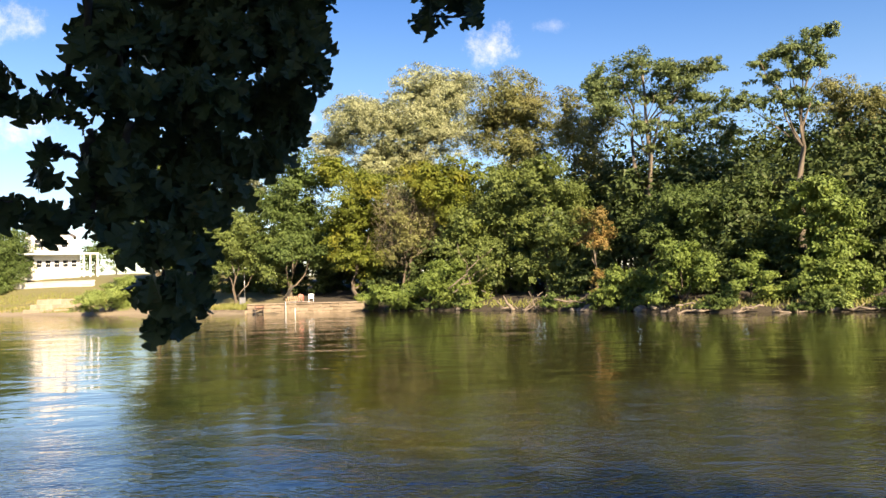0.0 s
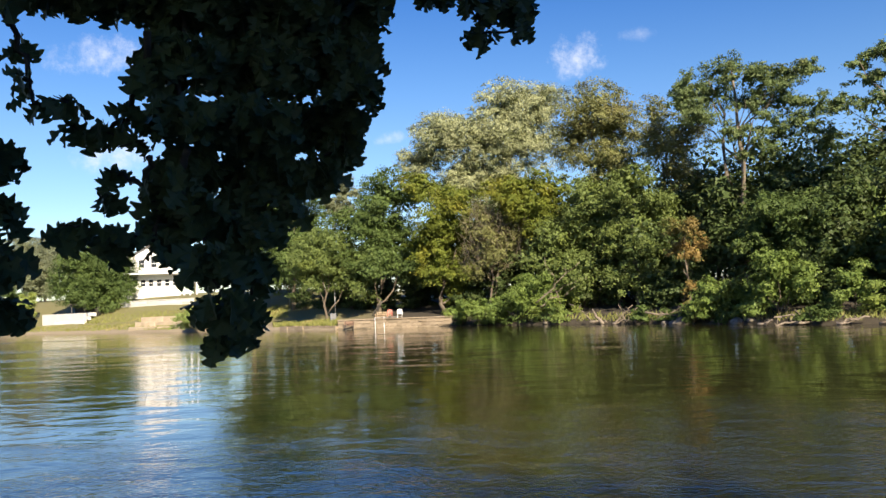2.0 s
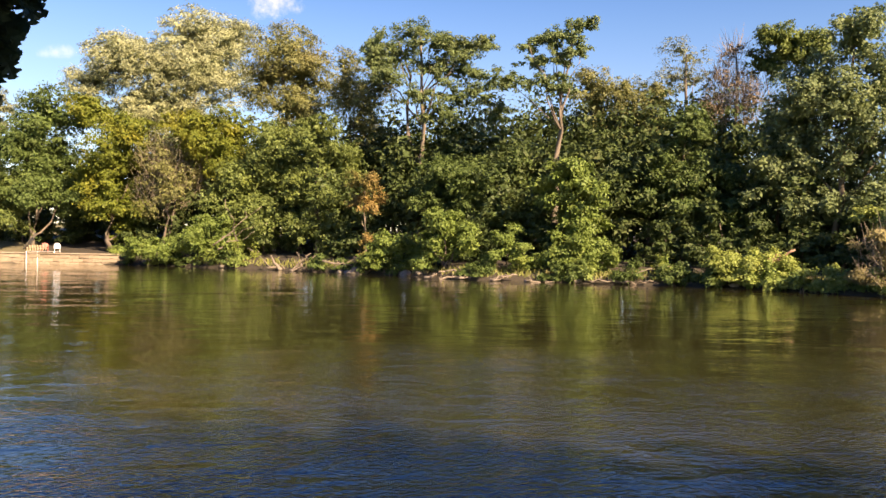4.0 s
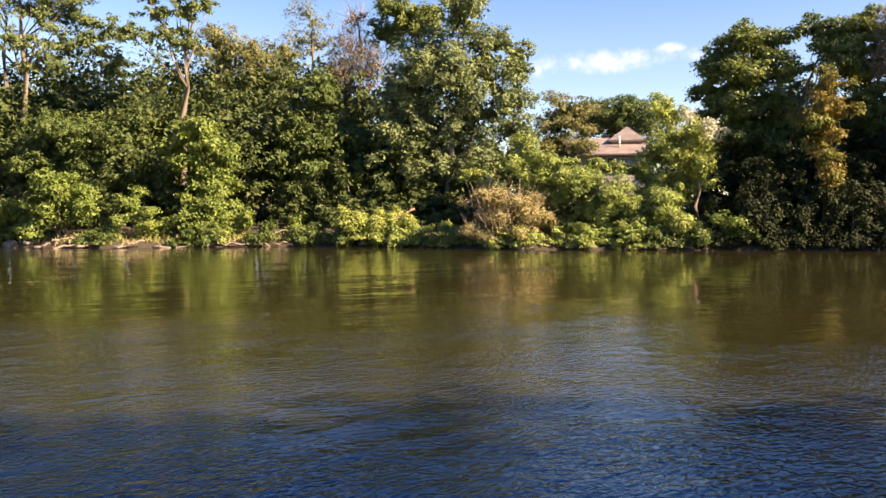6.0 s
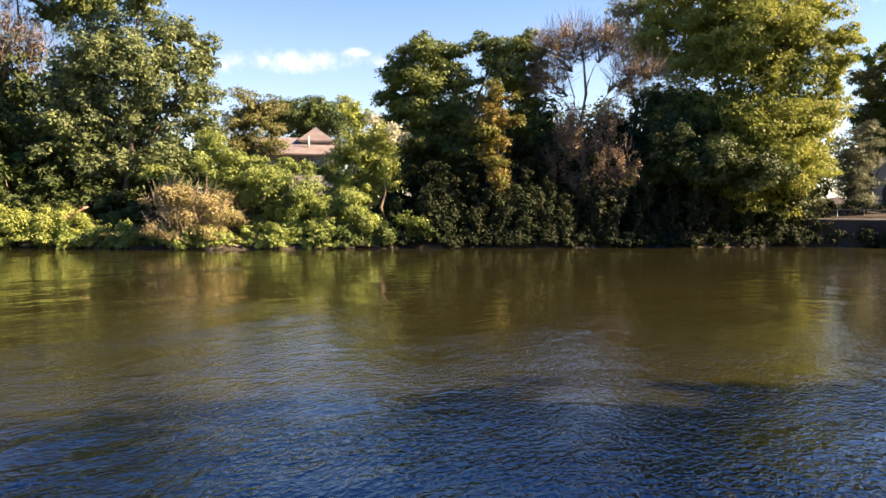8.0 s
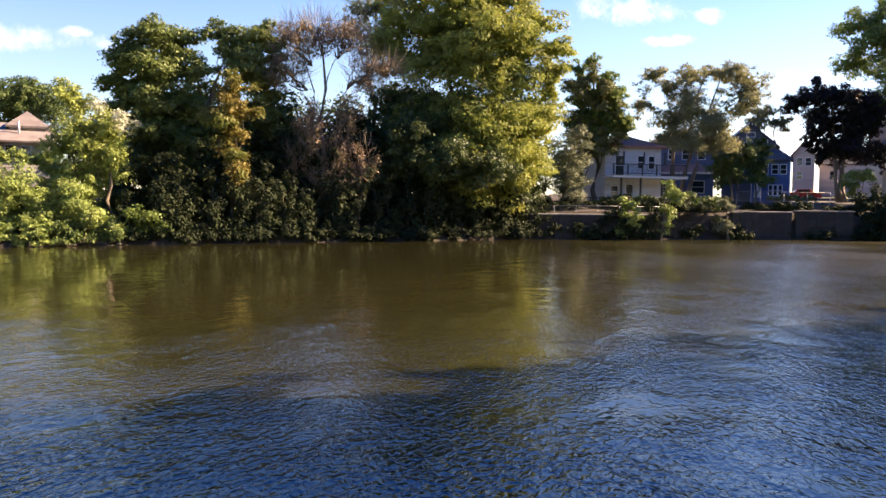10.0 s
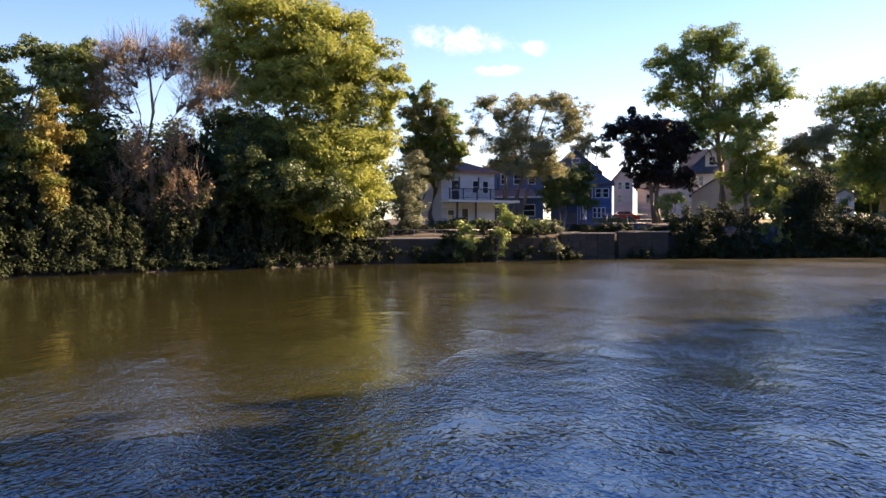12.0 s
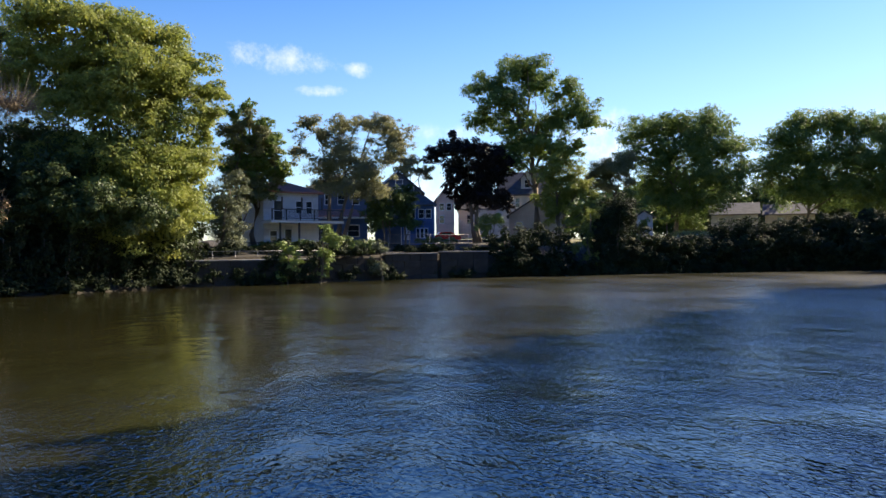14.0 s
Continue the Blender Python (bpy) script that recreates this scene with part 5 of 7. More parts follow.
# ---- the tall trees on this bank, behind the camera, that shade the near water ----


def near_bank_trees():
    rng = np.random.default_rng(14)
    for u in np.concatenate((np.arange(-100.0, -24.0, 4.6), np.arange(-24.0, 14.0, 6.5))):
        u += rng.uniform(-1.5, 1.5)
        n = -2.6 - 0.9 * rng.random() - (1.5 if u > -40 else 0.0) - (3.0 if u > -25 else 0.0) - (3.0 if u > -12 else 0.0)
        x, y = -0.656 * u + 0.755 * n, 0.755 * u + 0.656 * n
        top = rng.uniform(29.5, 34)
        lobes = [(rng.uniform(-1, 1), rng.uniform(-2, 1), top - 3.0, 3.2, 2.6), (rng.uniform(-1.5, 1.5), rng.uniform(-2, 1), top - 6.0, 3.6, 2.6)]
        lobes += [(rng.uniform(-1.4, 1.4), rng.uniform(-3.2, 0.8), z, rng.uniform(2.8, 3.6), 2.6) for z in np.arange(9.0, top - 4, 2.4)]
        tree("cottonwood_tree", "tall cottonwood tree on the near bank, shading the water", "tree", "green", round(x, 1), round(y, 1), -49.0, lobes, leaf=0.76, density=3.6, limbs=5)


near_bank_trees()

# ---- undergrowth and the wood behind ----


def undergrowth():
    rng = np.random.default_rng(5)
    for az in np.arange(16.0, -86.0, -1.25):
        s = 3.5 + 5.0 * rng.random()
        if -14.5 < az < -11.5 or -31 < az < -27:
            continue
        hgt = 2.6 + 2.4 * rng.random() + (1.5 if az < -62 else 0)
        if az > 5:
            s, hgt = 10 + 3 * rng.random(), 2.4 + 1.6 * rng.random()
        if az < -63:
            s = 2 + 4 * rng.random()
        if -62 < az < -47:
            hgt, s = 2.4, 5 + 3 * rng.random()
        x, y, _ = at(az + rng.uniform(-0.4, 0.4), bank(az) + s)
        g = ground_z(x, y)
        r = 1.3 + 0.8 * rng.random()
        # leaf colour darkened for shade, most of all past az -60
        tree("understory_shrub", "dark green understory shrub filling the wooded bank", "shrub", "shadowed" if az < -60 else "understory", round(x, 1), round(y, 1), az,
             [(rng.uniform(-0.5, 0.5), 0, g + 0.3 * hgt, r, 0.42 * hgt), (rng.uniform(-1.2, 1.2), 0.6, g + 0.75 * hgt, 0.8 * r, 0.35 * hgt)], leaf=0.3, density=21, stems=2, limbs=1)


undergrowth()


def water_fringe():
    """Low bushes and weeds that hang over the water along the wooded bank."""
    rng = np.random.default_rng(8)
    for az in np.arange(4.6, -86.0, -0.95):
        if rng.random() < 0.12:
            continue
        a = az + rng.uniform(-0.3, 0.3)
        x, y, _ = at(a, bank(a) + rng.uniform(-0.1, 0.5))
        r, hgt = rng.uniform(0.6, 1.1), rng.uniform(0.8, 1.9)
        # leaf colour follows the light: lime on the sunny stretch, darkened leaves in shade
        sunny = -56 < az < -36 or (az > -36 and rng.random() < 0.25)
        # the stranded branches lie in gaps between the bushes
        if min(abs(a - g) for g in (-4.8, -6.3, -17.0, -20.7)) < 1.1:
            continue
        tree("waterside_bush", "low leafy bush hanging over the river's edge", "shrub", "lime" if sunny else "shadowed" if az < -60 else "dark", round(x, 1), round(y, 1), a,
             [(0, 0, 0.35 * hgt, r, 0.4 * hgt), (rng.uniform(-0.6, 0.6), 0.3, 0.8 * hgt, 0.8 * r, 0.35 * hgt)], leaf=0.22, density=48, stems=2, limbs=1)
    # the shaded stretch again, in the darkened leaf colour
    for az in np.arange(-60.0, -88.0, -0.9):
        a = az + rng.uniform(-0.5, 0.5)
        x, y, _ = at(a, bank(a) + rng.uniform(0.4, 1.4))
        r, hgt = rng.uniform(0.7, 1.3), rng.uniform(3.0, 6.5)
        tree("hanging_vines", "dark curtain of vines hanging over the shaded water's edge", "shrub", "shadowed", round(x, 1), round(y, 1), a,
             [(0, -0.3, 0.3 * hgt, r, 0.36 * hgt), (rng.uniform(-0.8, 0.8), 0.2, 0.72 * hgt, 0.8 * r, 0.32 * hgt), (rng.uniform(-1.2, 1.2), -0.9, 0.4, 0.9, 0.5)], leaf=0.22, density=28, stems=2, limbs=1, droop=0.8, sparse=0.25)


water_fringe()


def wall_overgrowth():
    """Shrubs and creepers over the walls and the bank downstream, in leaves darkened for shade."""
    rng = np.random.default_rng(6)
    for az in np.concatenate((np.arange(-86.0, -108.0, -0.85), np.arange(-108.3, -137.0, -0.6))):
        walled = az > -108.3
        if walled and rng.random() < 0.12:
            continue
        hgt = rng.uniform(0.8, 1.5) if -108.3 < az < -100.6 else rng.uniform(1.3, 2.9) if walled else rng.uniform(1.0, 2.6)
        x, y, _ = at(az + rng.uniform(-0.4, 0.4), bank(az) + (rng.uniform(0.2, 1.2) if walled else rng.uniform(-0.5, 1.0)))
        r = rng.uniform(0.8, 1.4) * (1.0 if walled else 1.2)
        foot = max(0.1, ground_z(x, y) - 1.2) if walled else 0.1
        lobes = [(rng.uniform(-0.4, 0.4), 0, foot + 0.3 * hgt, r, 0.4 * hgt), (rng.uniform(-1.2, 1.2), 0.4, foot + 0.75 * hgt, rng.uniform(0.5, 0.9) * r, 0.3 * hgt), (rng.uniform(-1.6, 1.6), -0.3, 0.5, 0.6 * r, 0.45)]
        tree("bank_shrub", "dark overhanging shrub on the shaded river wall", "shrub", "shadowed", round(x, 1), round(y, 1), az, lobes, leaf=0.24, density=34, stems=2, limbs=1, droop=0.5, sparse=0.08)
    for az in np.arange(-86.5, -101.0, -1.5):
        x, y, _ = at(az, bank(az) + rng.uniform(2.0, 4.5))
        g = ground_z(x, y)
        tree("yard_shrub", "low shrub along the top of the river wall, leaves darkened for shade", "shrub", "shadowed", round(x, 1), round(y, 1), az,
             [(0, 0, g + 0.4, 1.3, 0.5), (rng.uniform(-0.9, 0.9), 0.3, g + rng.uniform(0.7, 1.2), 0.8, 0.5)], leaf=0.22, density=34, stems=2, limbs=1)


wall_overgrowth()


def woodland(name, label, spans, palette, seed):
    """Far trees that nobody could count: one mesh of crowns, one of trunks."""
    rng = np.random.default_rng(seed)
    lobes, tv, tf = [], [], []
    for az0, az1, step, s0, s1, h0, h1 in spans:
        for az in np.arange(az0, az1, -step):
            a = az + rng.uniform(-step, step) * 0.4
            p = at(a, bank(a) + rng.uniform(s0, s1))
            g, h = ground_z(p.x, p.y), rng.uniform(h0, h1)
            w = rng.uniform(0.28, 0.4) * min(h, 12)
            lobes += [(p.x, p.y, g + 0.68 * h, 0.8 * w, 0.32 * h), (p.x + rng.uniform(-1, 1), p.y + rng.uniform(-1, 1), g + 0.4 * h, w, 0.34 * h)]
            v, f = tube([(p.x, p.y, g - 0.3), (p.x, p.y, g + 0.5 * h)], [0.2, 0.1], 5)
            tf += [tuple(i + len(tv) for i in q) for q in f]
            tv += v
    ob = thing(name, label, "woodland", pose(0, 0, 0), kind="stuff")
    put("crowns", quads_mesh(name, leaf_cloud(lobes, rng, 0.5, 4.2), 3), LEAF[palette], ob)
    put("trunks", mesh_of(name, tv, tf), bark, ob)
    return ob


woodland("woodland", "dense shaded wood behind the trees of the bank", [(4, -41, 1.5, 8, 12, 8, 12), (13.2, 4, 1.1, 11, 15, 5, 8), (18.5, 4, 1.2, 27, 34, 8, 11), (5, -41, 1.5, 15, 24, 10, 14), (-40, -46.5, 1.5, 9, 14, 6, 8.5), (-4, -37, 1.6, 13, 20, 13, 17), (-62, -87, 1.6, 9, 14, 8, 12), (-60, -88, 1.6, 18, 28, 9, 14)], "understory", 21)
woodland("far_woods", "distant trees behind the riverside houses", [(4, -46, 2.2, 40, 60, 9, 13), (46, 12, 2.2, 60, 90, 9, 12), (-46, -62, 2.0, 70, 100, 7, 10), (-86, -102.5, 2.0, 60, 80, 9, 11), (-107.5, -140, 2.0, 60, 90, 9, 13), (-108, -142, 1.4, 44, 58, 7, 10)], "dark", 22)

# ---- materials of built things ----
white_siding = surface("white_siding", (0.64, 0.63, 0.61), (0.72, 0.71, 0.69), 0.8, 0.6, 12.0, 0.1, stain=(0.5, 0.48, 0.44))
blue_siding = surface("blue_siding", (0.045, 0.10, 0.26), (0.06, 0.13, 0.31), 0.8, 0.6, 12.0, 0.1)
greyblue_siding = surface("greyblue_siding", (0.10, 0.13, 0.19), (0.13, 0.165, 0.235), 0.8, 0.6, 12.0, 0.1)
cream_siding = surface("cream_siding", (0.50, 0.46, 0.40), (0.58, 0.54, 0.47), 0.8, 0.7, 12.0, 0.1)
pink_siding = surface("pink_siding", (0.60, 0.46, 0.40), (0.68, 0.54, 0.47), 0.8, 0.7, 12.0, 0.1)
trim_white = surface("trim_white", (0.78, 0.78, 0.76), (0.84, 0.84, 0.82), 2.0, 0.5, 20.0, 0.05)
shingle_brown = surface("shingle_brown", (0.175, 0.148, 0.135), (0.25, 0.215, 0.195), 1.0, 0.9, 7.0, 0.5, stain=(0.14, 0.115, 0.10))
shingle_dark = surface("shingle_dark", (0.06, 0.06, 0.065), (0.10, 0.10, 0.105), 1.0, 0.9, 7.0, 0.5)
shingle_red = surface("shingle_red", (0.30, 0.13, 0.09), (0.38, 0.18, 0.12), 1.0, 0.9, 7.0, 0.5)
dark_wood = surface("dark_wood", (0.05, 0.045, 0.04), (0.09, 0.08, 0.07), 2.0, 0.8, 15.0, 0.3)
deck_wood = surface("deck_wood", (0.30, 0.27, 0.23), (0.40, 0.36, 0.31), 2.0, 0.85, 15.0, 0.3)
# stained, and far darker than bare concrete: the river walls' shade is put in
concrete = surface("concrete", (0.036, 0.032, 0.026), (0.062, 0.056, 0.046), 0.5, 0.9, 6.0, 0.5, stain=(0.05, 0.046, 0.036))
pale_concrete = surface("pale_concrete", (0.27, 0.25, 0.22), (0.36, 0.34, 0.30), 0.6, 0.9, 6.0, 0.3, stain=(0.12, 0.115, 0.09))
limewash = surface("limewash", (0.62, 0.59, 0.54), (0.70, 0.67, 0.62), 0.5, 0.9, 5.0, 0.3, stain=(0.62, 0.58, 0.5))
sandstone = surface("sandstone", (0.25, 0.195, 0.13), (0.36, 0.29, 0.20), 0.7, 0.9, 6.0, 0.6, stain=(0.18, 0.14, 0.09))
step_stone = surface("step_stone", (0.40, 0.32, 0.21), (0.50, 0.41, 0.29), 0.7, 0.9, 6.0, 0.6, stain=(0.33, 0.26, 0.18))
bench_wood = surface("bench_wood", (0.22, 0.12, 0.08), (0.32, 0.19, 0.13), 3.0, 0.8, 15.0, 0.3)
rock_mat = surface("rock", (0.16, 0.135, 0.10), (0.28, 0.235, 0.18), 1.2, 0.9, 6.0, 0.8)
galvanised = surface("galvanised_steel", (0.20, 0.20, 0.20), (0.28, 0.28, 0.28), 3.0, 0.45, 20.0, 0.1, metal=0.8)
plastic_white = surface("plastic_white", (0.78, 0.78, 0.77), (0.83, 0.83, 0.82), 3.0, 0.4, 20.0, 0.05)
paint_red = surface("paint_red", (0.42, 0.12, 0.08), (0.52, 0.17, 0.12), 3.0, 0.5, 20.0, 0.1)
tarp_green = surface("tarp_green", (0.20, 0.26, 0.18), (0.28, 0.34, 0.25), 1.5, 0.7, 9.0, 0.3)
car_paint = surface("car_paint_red", (0.36, 0.02, 0.02), (0.42, 0.03, 0.03), 2.0, 0.25, 30.0, 0.02)
rubber = surface("rubber", (0.02, 0.02, 0.02), (0.03, 0.03, 0.03), 3.0, 0.8, 20.0, 0.1)
timber_tan = surface("timber_tan", (0.42, 0.31, 0.19), (0.54, 0.41, 0.27), 1.5, 0.85, 12.0, 0.3)


def glass_material():
    m, nt, b = material("window_glass", 0.04)
    b.inputs["Base Color"].default_value = (0.03, 0.035, 0.04, 1)
    b.inputs["IOR"].default_value = 1.5
    return m


glass = glass_material()


def site(az, d, z=None, turn=0.0):
    p = at(az, d)
    return pose(p.x, p.y, ground_z(p.x, p.y) if z is None else z, 0, 0, az + turn)


# ---- houses: local x across, y away from the river, z up ----


def wall_panel(name, parent, mat, x0, x1, z0, z1, y, thick, openings=(), label=""):
    """A wall across x with openings (x0, x1, z0, z1) cut right through it."""
    xs = sorted({x0, x1, *[v for o in openings for v in o[:2]]})
    zs = sorted({z0, z1, *[v for o in openings for v in o[2:]]})
    bm = bmesh.new()
    for i in range(len(xs) - 1):
        for k in range(len(zs) - 1):
            cx, cz = (xs[i] + xs[i + 1]) / 2, (zs[k] + zs[k + 1]) / 2
            if any(o[0] < cx < o[1] and o[2] < cz < o[3] for o in openings):
                continue
            box(bm, xs[i], xs[i + 1], y, y + thick, zs[k], zs[k + 1])
    bmesh.ops.remove_doubles(bm, verts=bm.verts, dist=0.001)
    inner = [f for f in bm.faces if all(len(e.link_faces) > 2 for e in f.edges)]
    bmesh.ops.delete(bm, geom=inner, context="FACES_ONLY")
    return part(name, bm, mat, parent, label)


def window(parent, x0, x1, z0, z1, y, frame_mat=None, bars=1):
    """A sash window standing in its opening: frame, glazing bar, panes."""
    fm = frame_mat or trim_white
    bm = bmesh.new()
    t = 0.09
    for a in ((x0 - t, x0, z0 - t, z1 + t), (x1, x1 + t, z0 - t, z1 + t), (x0, x1, z1, z1 + t), (x0, x1, z0 - t, z0)):
        box(bm, a[0], a[1], y - 0.04, y + 0.08, a[2], a[3])
    w = part("window", bm, fm, parent)
    zm = (z0 + z1) / 2
    for k in range(bars):
        zz = z0 + (z1 - z0) * (k + 1) / (bars + 1)
        block("glazing_bar", w, fm, x0, x1, y, y + 0.05, zz - 0.03, zz + 0.03)
    block("pane", w, glass, x0, x1, y + 0.05, y + 0.07, z0, z1)
    return w


def gable_roof(name, parent, mat, x0, x1, y0, y1, z, peak, over=0.35, along="y", thick=0.16):
    """Two thick roof slabs; the ridge runs along x or y."""
    bm = bmesh.new()
    if along == "y":
        xm, a, b = (x0 + x1) / 2, y0 - over, y1 + over
        k = over * (peak - z) / (xm - x0)
        for sx, e in ((x0 - over, 1), (x1 + over, -1)):
            q = [(sx, a, z - k), (xm, a, peak), (xm, b, peak), (sx, b, z - k)]
            lo = [bm.verts.new(v) for v in q]
            hi = [bm.verts.new((v[0], v[1], v[2] + thick)) for v in q]
            for f in ((0, 1, 2, 3), (4, 7, 6, 5), (0, 4, 5, 1), (1, 5, 6, 2), (2, 6, 7, 3), (3, 7, 4, 0)):
                bm.faces.new([(lo + hi)[i] for i in f])
    else:
        ym, a, b = (y0 + y1) / 2, x0 - over, x1 + over
        k = over * (peak - z) / (ym - y0)
        for sy in (y0 - over, y1 + over):
            q = [(a, sy, z - k), (a, ym, peak), (b, ym, peak), (b, sy, z - k)]
            lo = [bm.verts.new(v) for v in q]
            hi = [bm.verts.new((v[0], v[1], v[2] + thick)) for v in q]
            for f in ((0, 1, 2, 3), (4, 7, 6, 5), (0, 4, 5, 1), (1, 5, 6, 2), (2, 6, 7, 3), (3, 7, 4, 0)):
                bm.faces.new([(lo + hi)[i] for i in f])
    bmesh.ops.recalc_face_normals(bm, faces=bm.faces)
    return part(name, bm, mat, parent)


def gable_end(name, parent, mat, x0, x1, y, z, peak, thick=0.18):
    bm = bmesh.new()
    q = [(x0, z), (x1, z), ((x0 + x1) / 2, peak)]
    lo = [bm.verts.new((a, y, b)) for a, b in q]
    hi = [bm.verts.new((a, y + thick, b)) for a, b in q]
    for f in ((0, 1, 2), (5, 4, 3), (0, 3, 4, 1), (1, 4, 5, 2), (2, 5, 3, 0)):
        bm.faces.new([(lo + hi)[i] for i in f])
    bmesh.ops.recalc_face_normals(bm, faces=bm.faces)
    return part(name, bm, mat, parent)


def hip_roof(name, parent, mat, x0, x1, y0, y1, z, peak, over=0.4):
    bm = bmesh.new()
    x0, x1, y0, y1 = x0 - over, x1 + over, y0 - over, y1 + over
    m = min((x1 - x0), (y1 - y0)) / 2
    low = [bm.verts.new((x, y, z - 0.12)) for x, y in ((x0, y0), (x1, y0), (x1, y1), (x0, y1))]
    eav = [bm.verts.new((x, y, z + 0.06)) for x, y in ((x0, y0), (x1, y0), (x1, y1), (x0, y1))]
    if x1 - x0 >= y1 - y0:
        r = [bm.verts.new((x0 + m, (y0 + y1) / 2, peak)), bm.verts.new((x1 - m + 0.01, (y0 + y1) / 2, peak))]
        tops = ((0, 1, r[1], r[0]), (1, 2, r[1]), (2, 3, r[0], r[1]), (3, 0, r[0]))
    else:
        r = [bm.verts.new(((x0 + x1) / 2, y0 + m, peak)), bm.verts.new(((x0 + x1) / 2, y1 - m + 0.01, peak))]
        tops = ((0, 1, r[0]), (1, 2, r[1], r[0]), (2, 3, r[1]), (3, 0, r[0], r[1]))
    for t in tops:
        bm.faces.new([eav[v] if isinstance(v, int) else v for v in t])
    for i in range(4):
        bm.faces.new((low[i], low[(i + 1) % 4], eav[(i + 1) % 4], eav[i]))
    bm.faces.new(low[::-1])
    bmesh.ops.recalc_face_normals(bm, faces=bm.faces)
    return part(name, bm, mat, parent)


def shell(parent, mat, x0, x1, y0, y1, z0, z1, openings, thick=0.2, bars=1):
    """Four walls; openings in the front one, each with its window."""
    wall_panel("wall", parent, mat, x0, x1, z0, z1, y0, thick, openings)
    block("wall", parent, mat, x0, x1, y1 - thick, y1, z0, z1)
    block("wall", parent, mat, x0, x0 + thick, y0 + thick, y1 - thick, z0, z1)
    block("wall", parent, mat, x1 - thick, x1, y0 + thick, y1 - thick, z0, z1)
    block("floor_slab", parent, dark_wood, x0 + thick, x1 - thick, y0 + thick, y1 - thick, z0, z0 + 0.1)
    for o in openings:
        window(parent, *o, y0 + 0.03, bars=bars)


def siding(parent, mat, x0, x1, z0, z1, y, step=0.3, skip=()):
    """Lapped boards on a front wall."""
    me = None
    z = z0
    while z < z1 - 0.05:
        spans = [(x0, x1)]
        for o in skip:
            if o[2] - 0.1 < z + step and o[3] + 0.1 > z:
                spans = [s for a, b in spans for s in ((a, min(b, o[0] - 0.1)), (max(a, o[1] + 0.1), b)) if s[1] - s[0] > 0.05]
        for a, b in spans:
            bm = bmesh.new()
            v = [bm.verts.new(q) for q in ((a, y - 0.035, z), (b, y - 0.035, z), (b, y - 0.008, z + step), (a, y - 0.008, z + step), (a, y, z), (b, y, z))]
            bm.faces.new(v[:4])
            bm.faces.new((v[4], v[5], v[1], v[0]))
            part("board", bm, mat, parent)
        z += step


def deck_house():
    h = thing("house", "white two-storey house with a balcony deck facing the river", "house", site(-94.9, 91, 3.4, 30))
    ops = [(-2.9, -1.9, 3.2, 5.3), (-0.2, 0.5, 4.0, 5.3), (1.1, 1.8, 4.0, 5.3), (-1.6, -0.8, 0.2, 2.2), (-3.4, -2.6, 0.9, 2.0)]
    shell(h, white_siding, -4.2, 2.6, 0, 5, -1.0, 6.3, ops)
    siding(h, white_siding, -4.2, 2.6, -0.2, 6.3, 0, 0.35, ops)
    hip_roof("roof", h, shingle_red, -4.2, 2.6, 0, 5, 6.3, 7.6, 0.5)
    deck = block("deck", h, trim_white, -4.4, 4.6, -2.2, 0, 2.85, 3.1, label="white-edged deck")
    for i in range(18):
        block("deck_board", deck, deck_wood, -4.35 + i * 0.495, -3.87 + i * 0.495, -2.25, -0.01, 3.104, 3.14)
    for x in (-3.3, -1.0, 1.6, 4.3):
        block("post", h, dark_wood, x - 0.08, x + 0.08, -2.1, -1.94, -1.0, 2.85)
    for x in (-4.3, -2.6, -0.9, 0.8, 2.5, 4.45):
        block("railing_post", h, dark_wood, x - 0.05, x + 0.05, -2.18, -2.08, 3.14, 4.25)
    block("top_rail", h, dark_wood, -4.35, 4.5, -2.2, -2.06, 4.25, 4.33)
    block("bottom_rail", h, dark_wood, -4.35, 4.5, -2.16, -2.1, 3.3, 3.36)
    for i in range(58):
        x = -4.2 + i * 0.15
        block("baluster", h, dark_wood, x, x + 0.025, -2.14, -2.115, 3.36, 4.25)
    for x in (-3.0, -0.6, 1.9):
        block("roof_post", h, dark_wood, x - 0.06, x + 0.06, -2.0, -1.88, 4.33, 5.6)
    f = thing("railing", "dark low wooden railing before the white house", "railing", site(-93.4, 87.5, 3.2))
    for x in np.arange(-3.6, 3.7, 0.9):
        block("post", f, dark_wood, x - 0.05, x + 0.05, -0.05, 0.05, -0.4, 1.0)
    for z in (0.15, 0.5, 0.9):
        block("rail", f, dark_wood, -3.6, 3.6, -0.03, 0.03, z, z + 0.07)


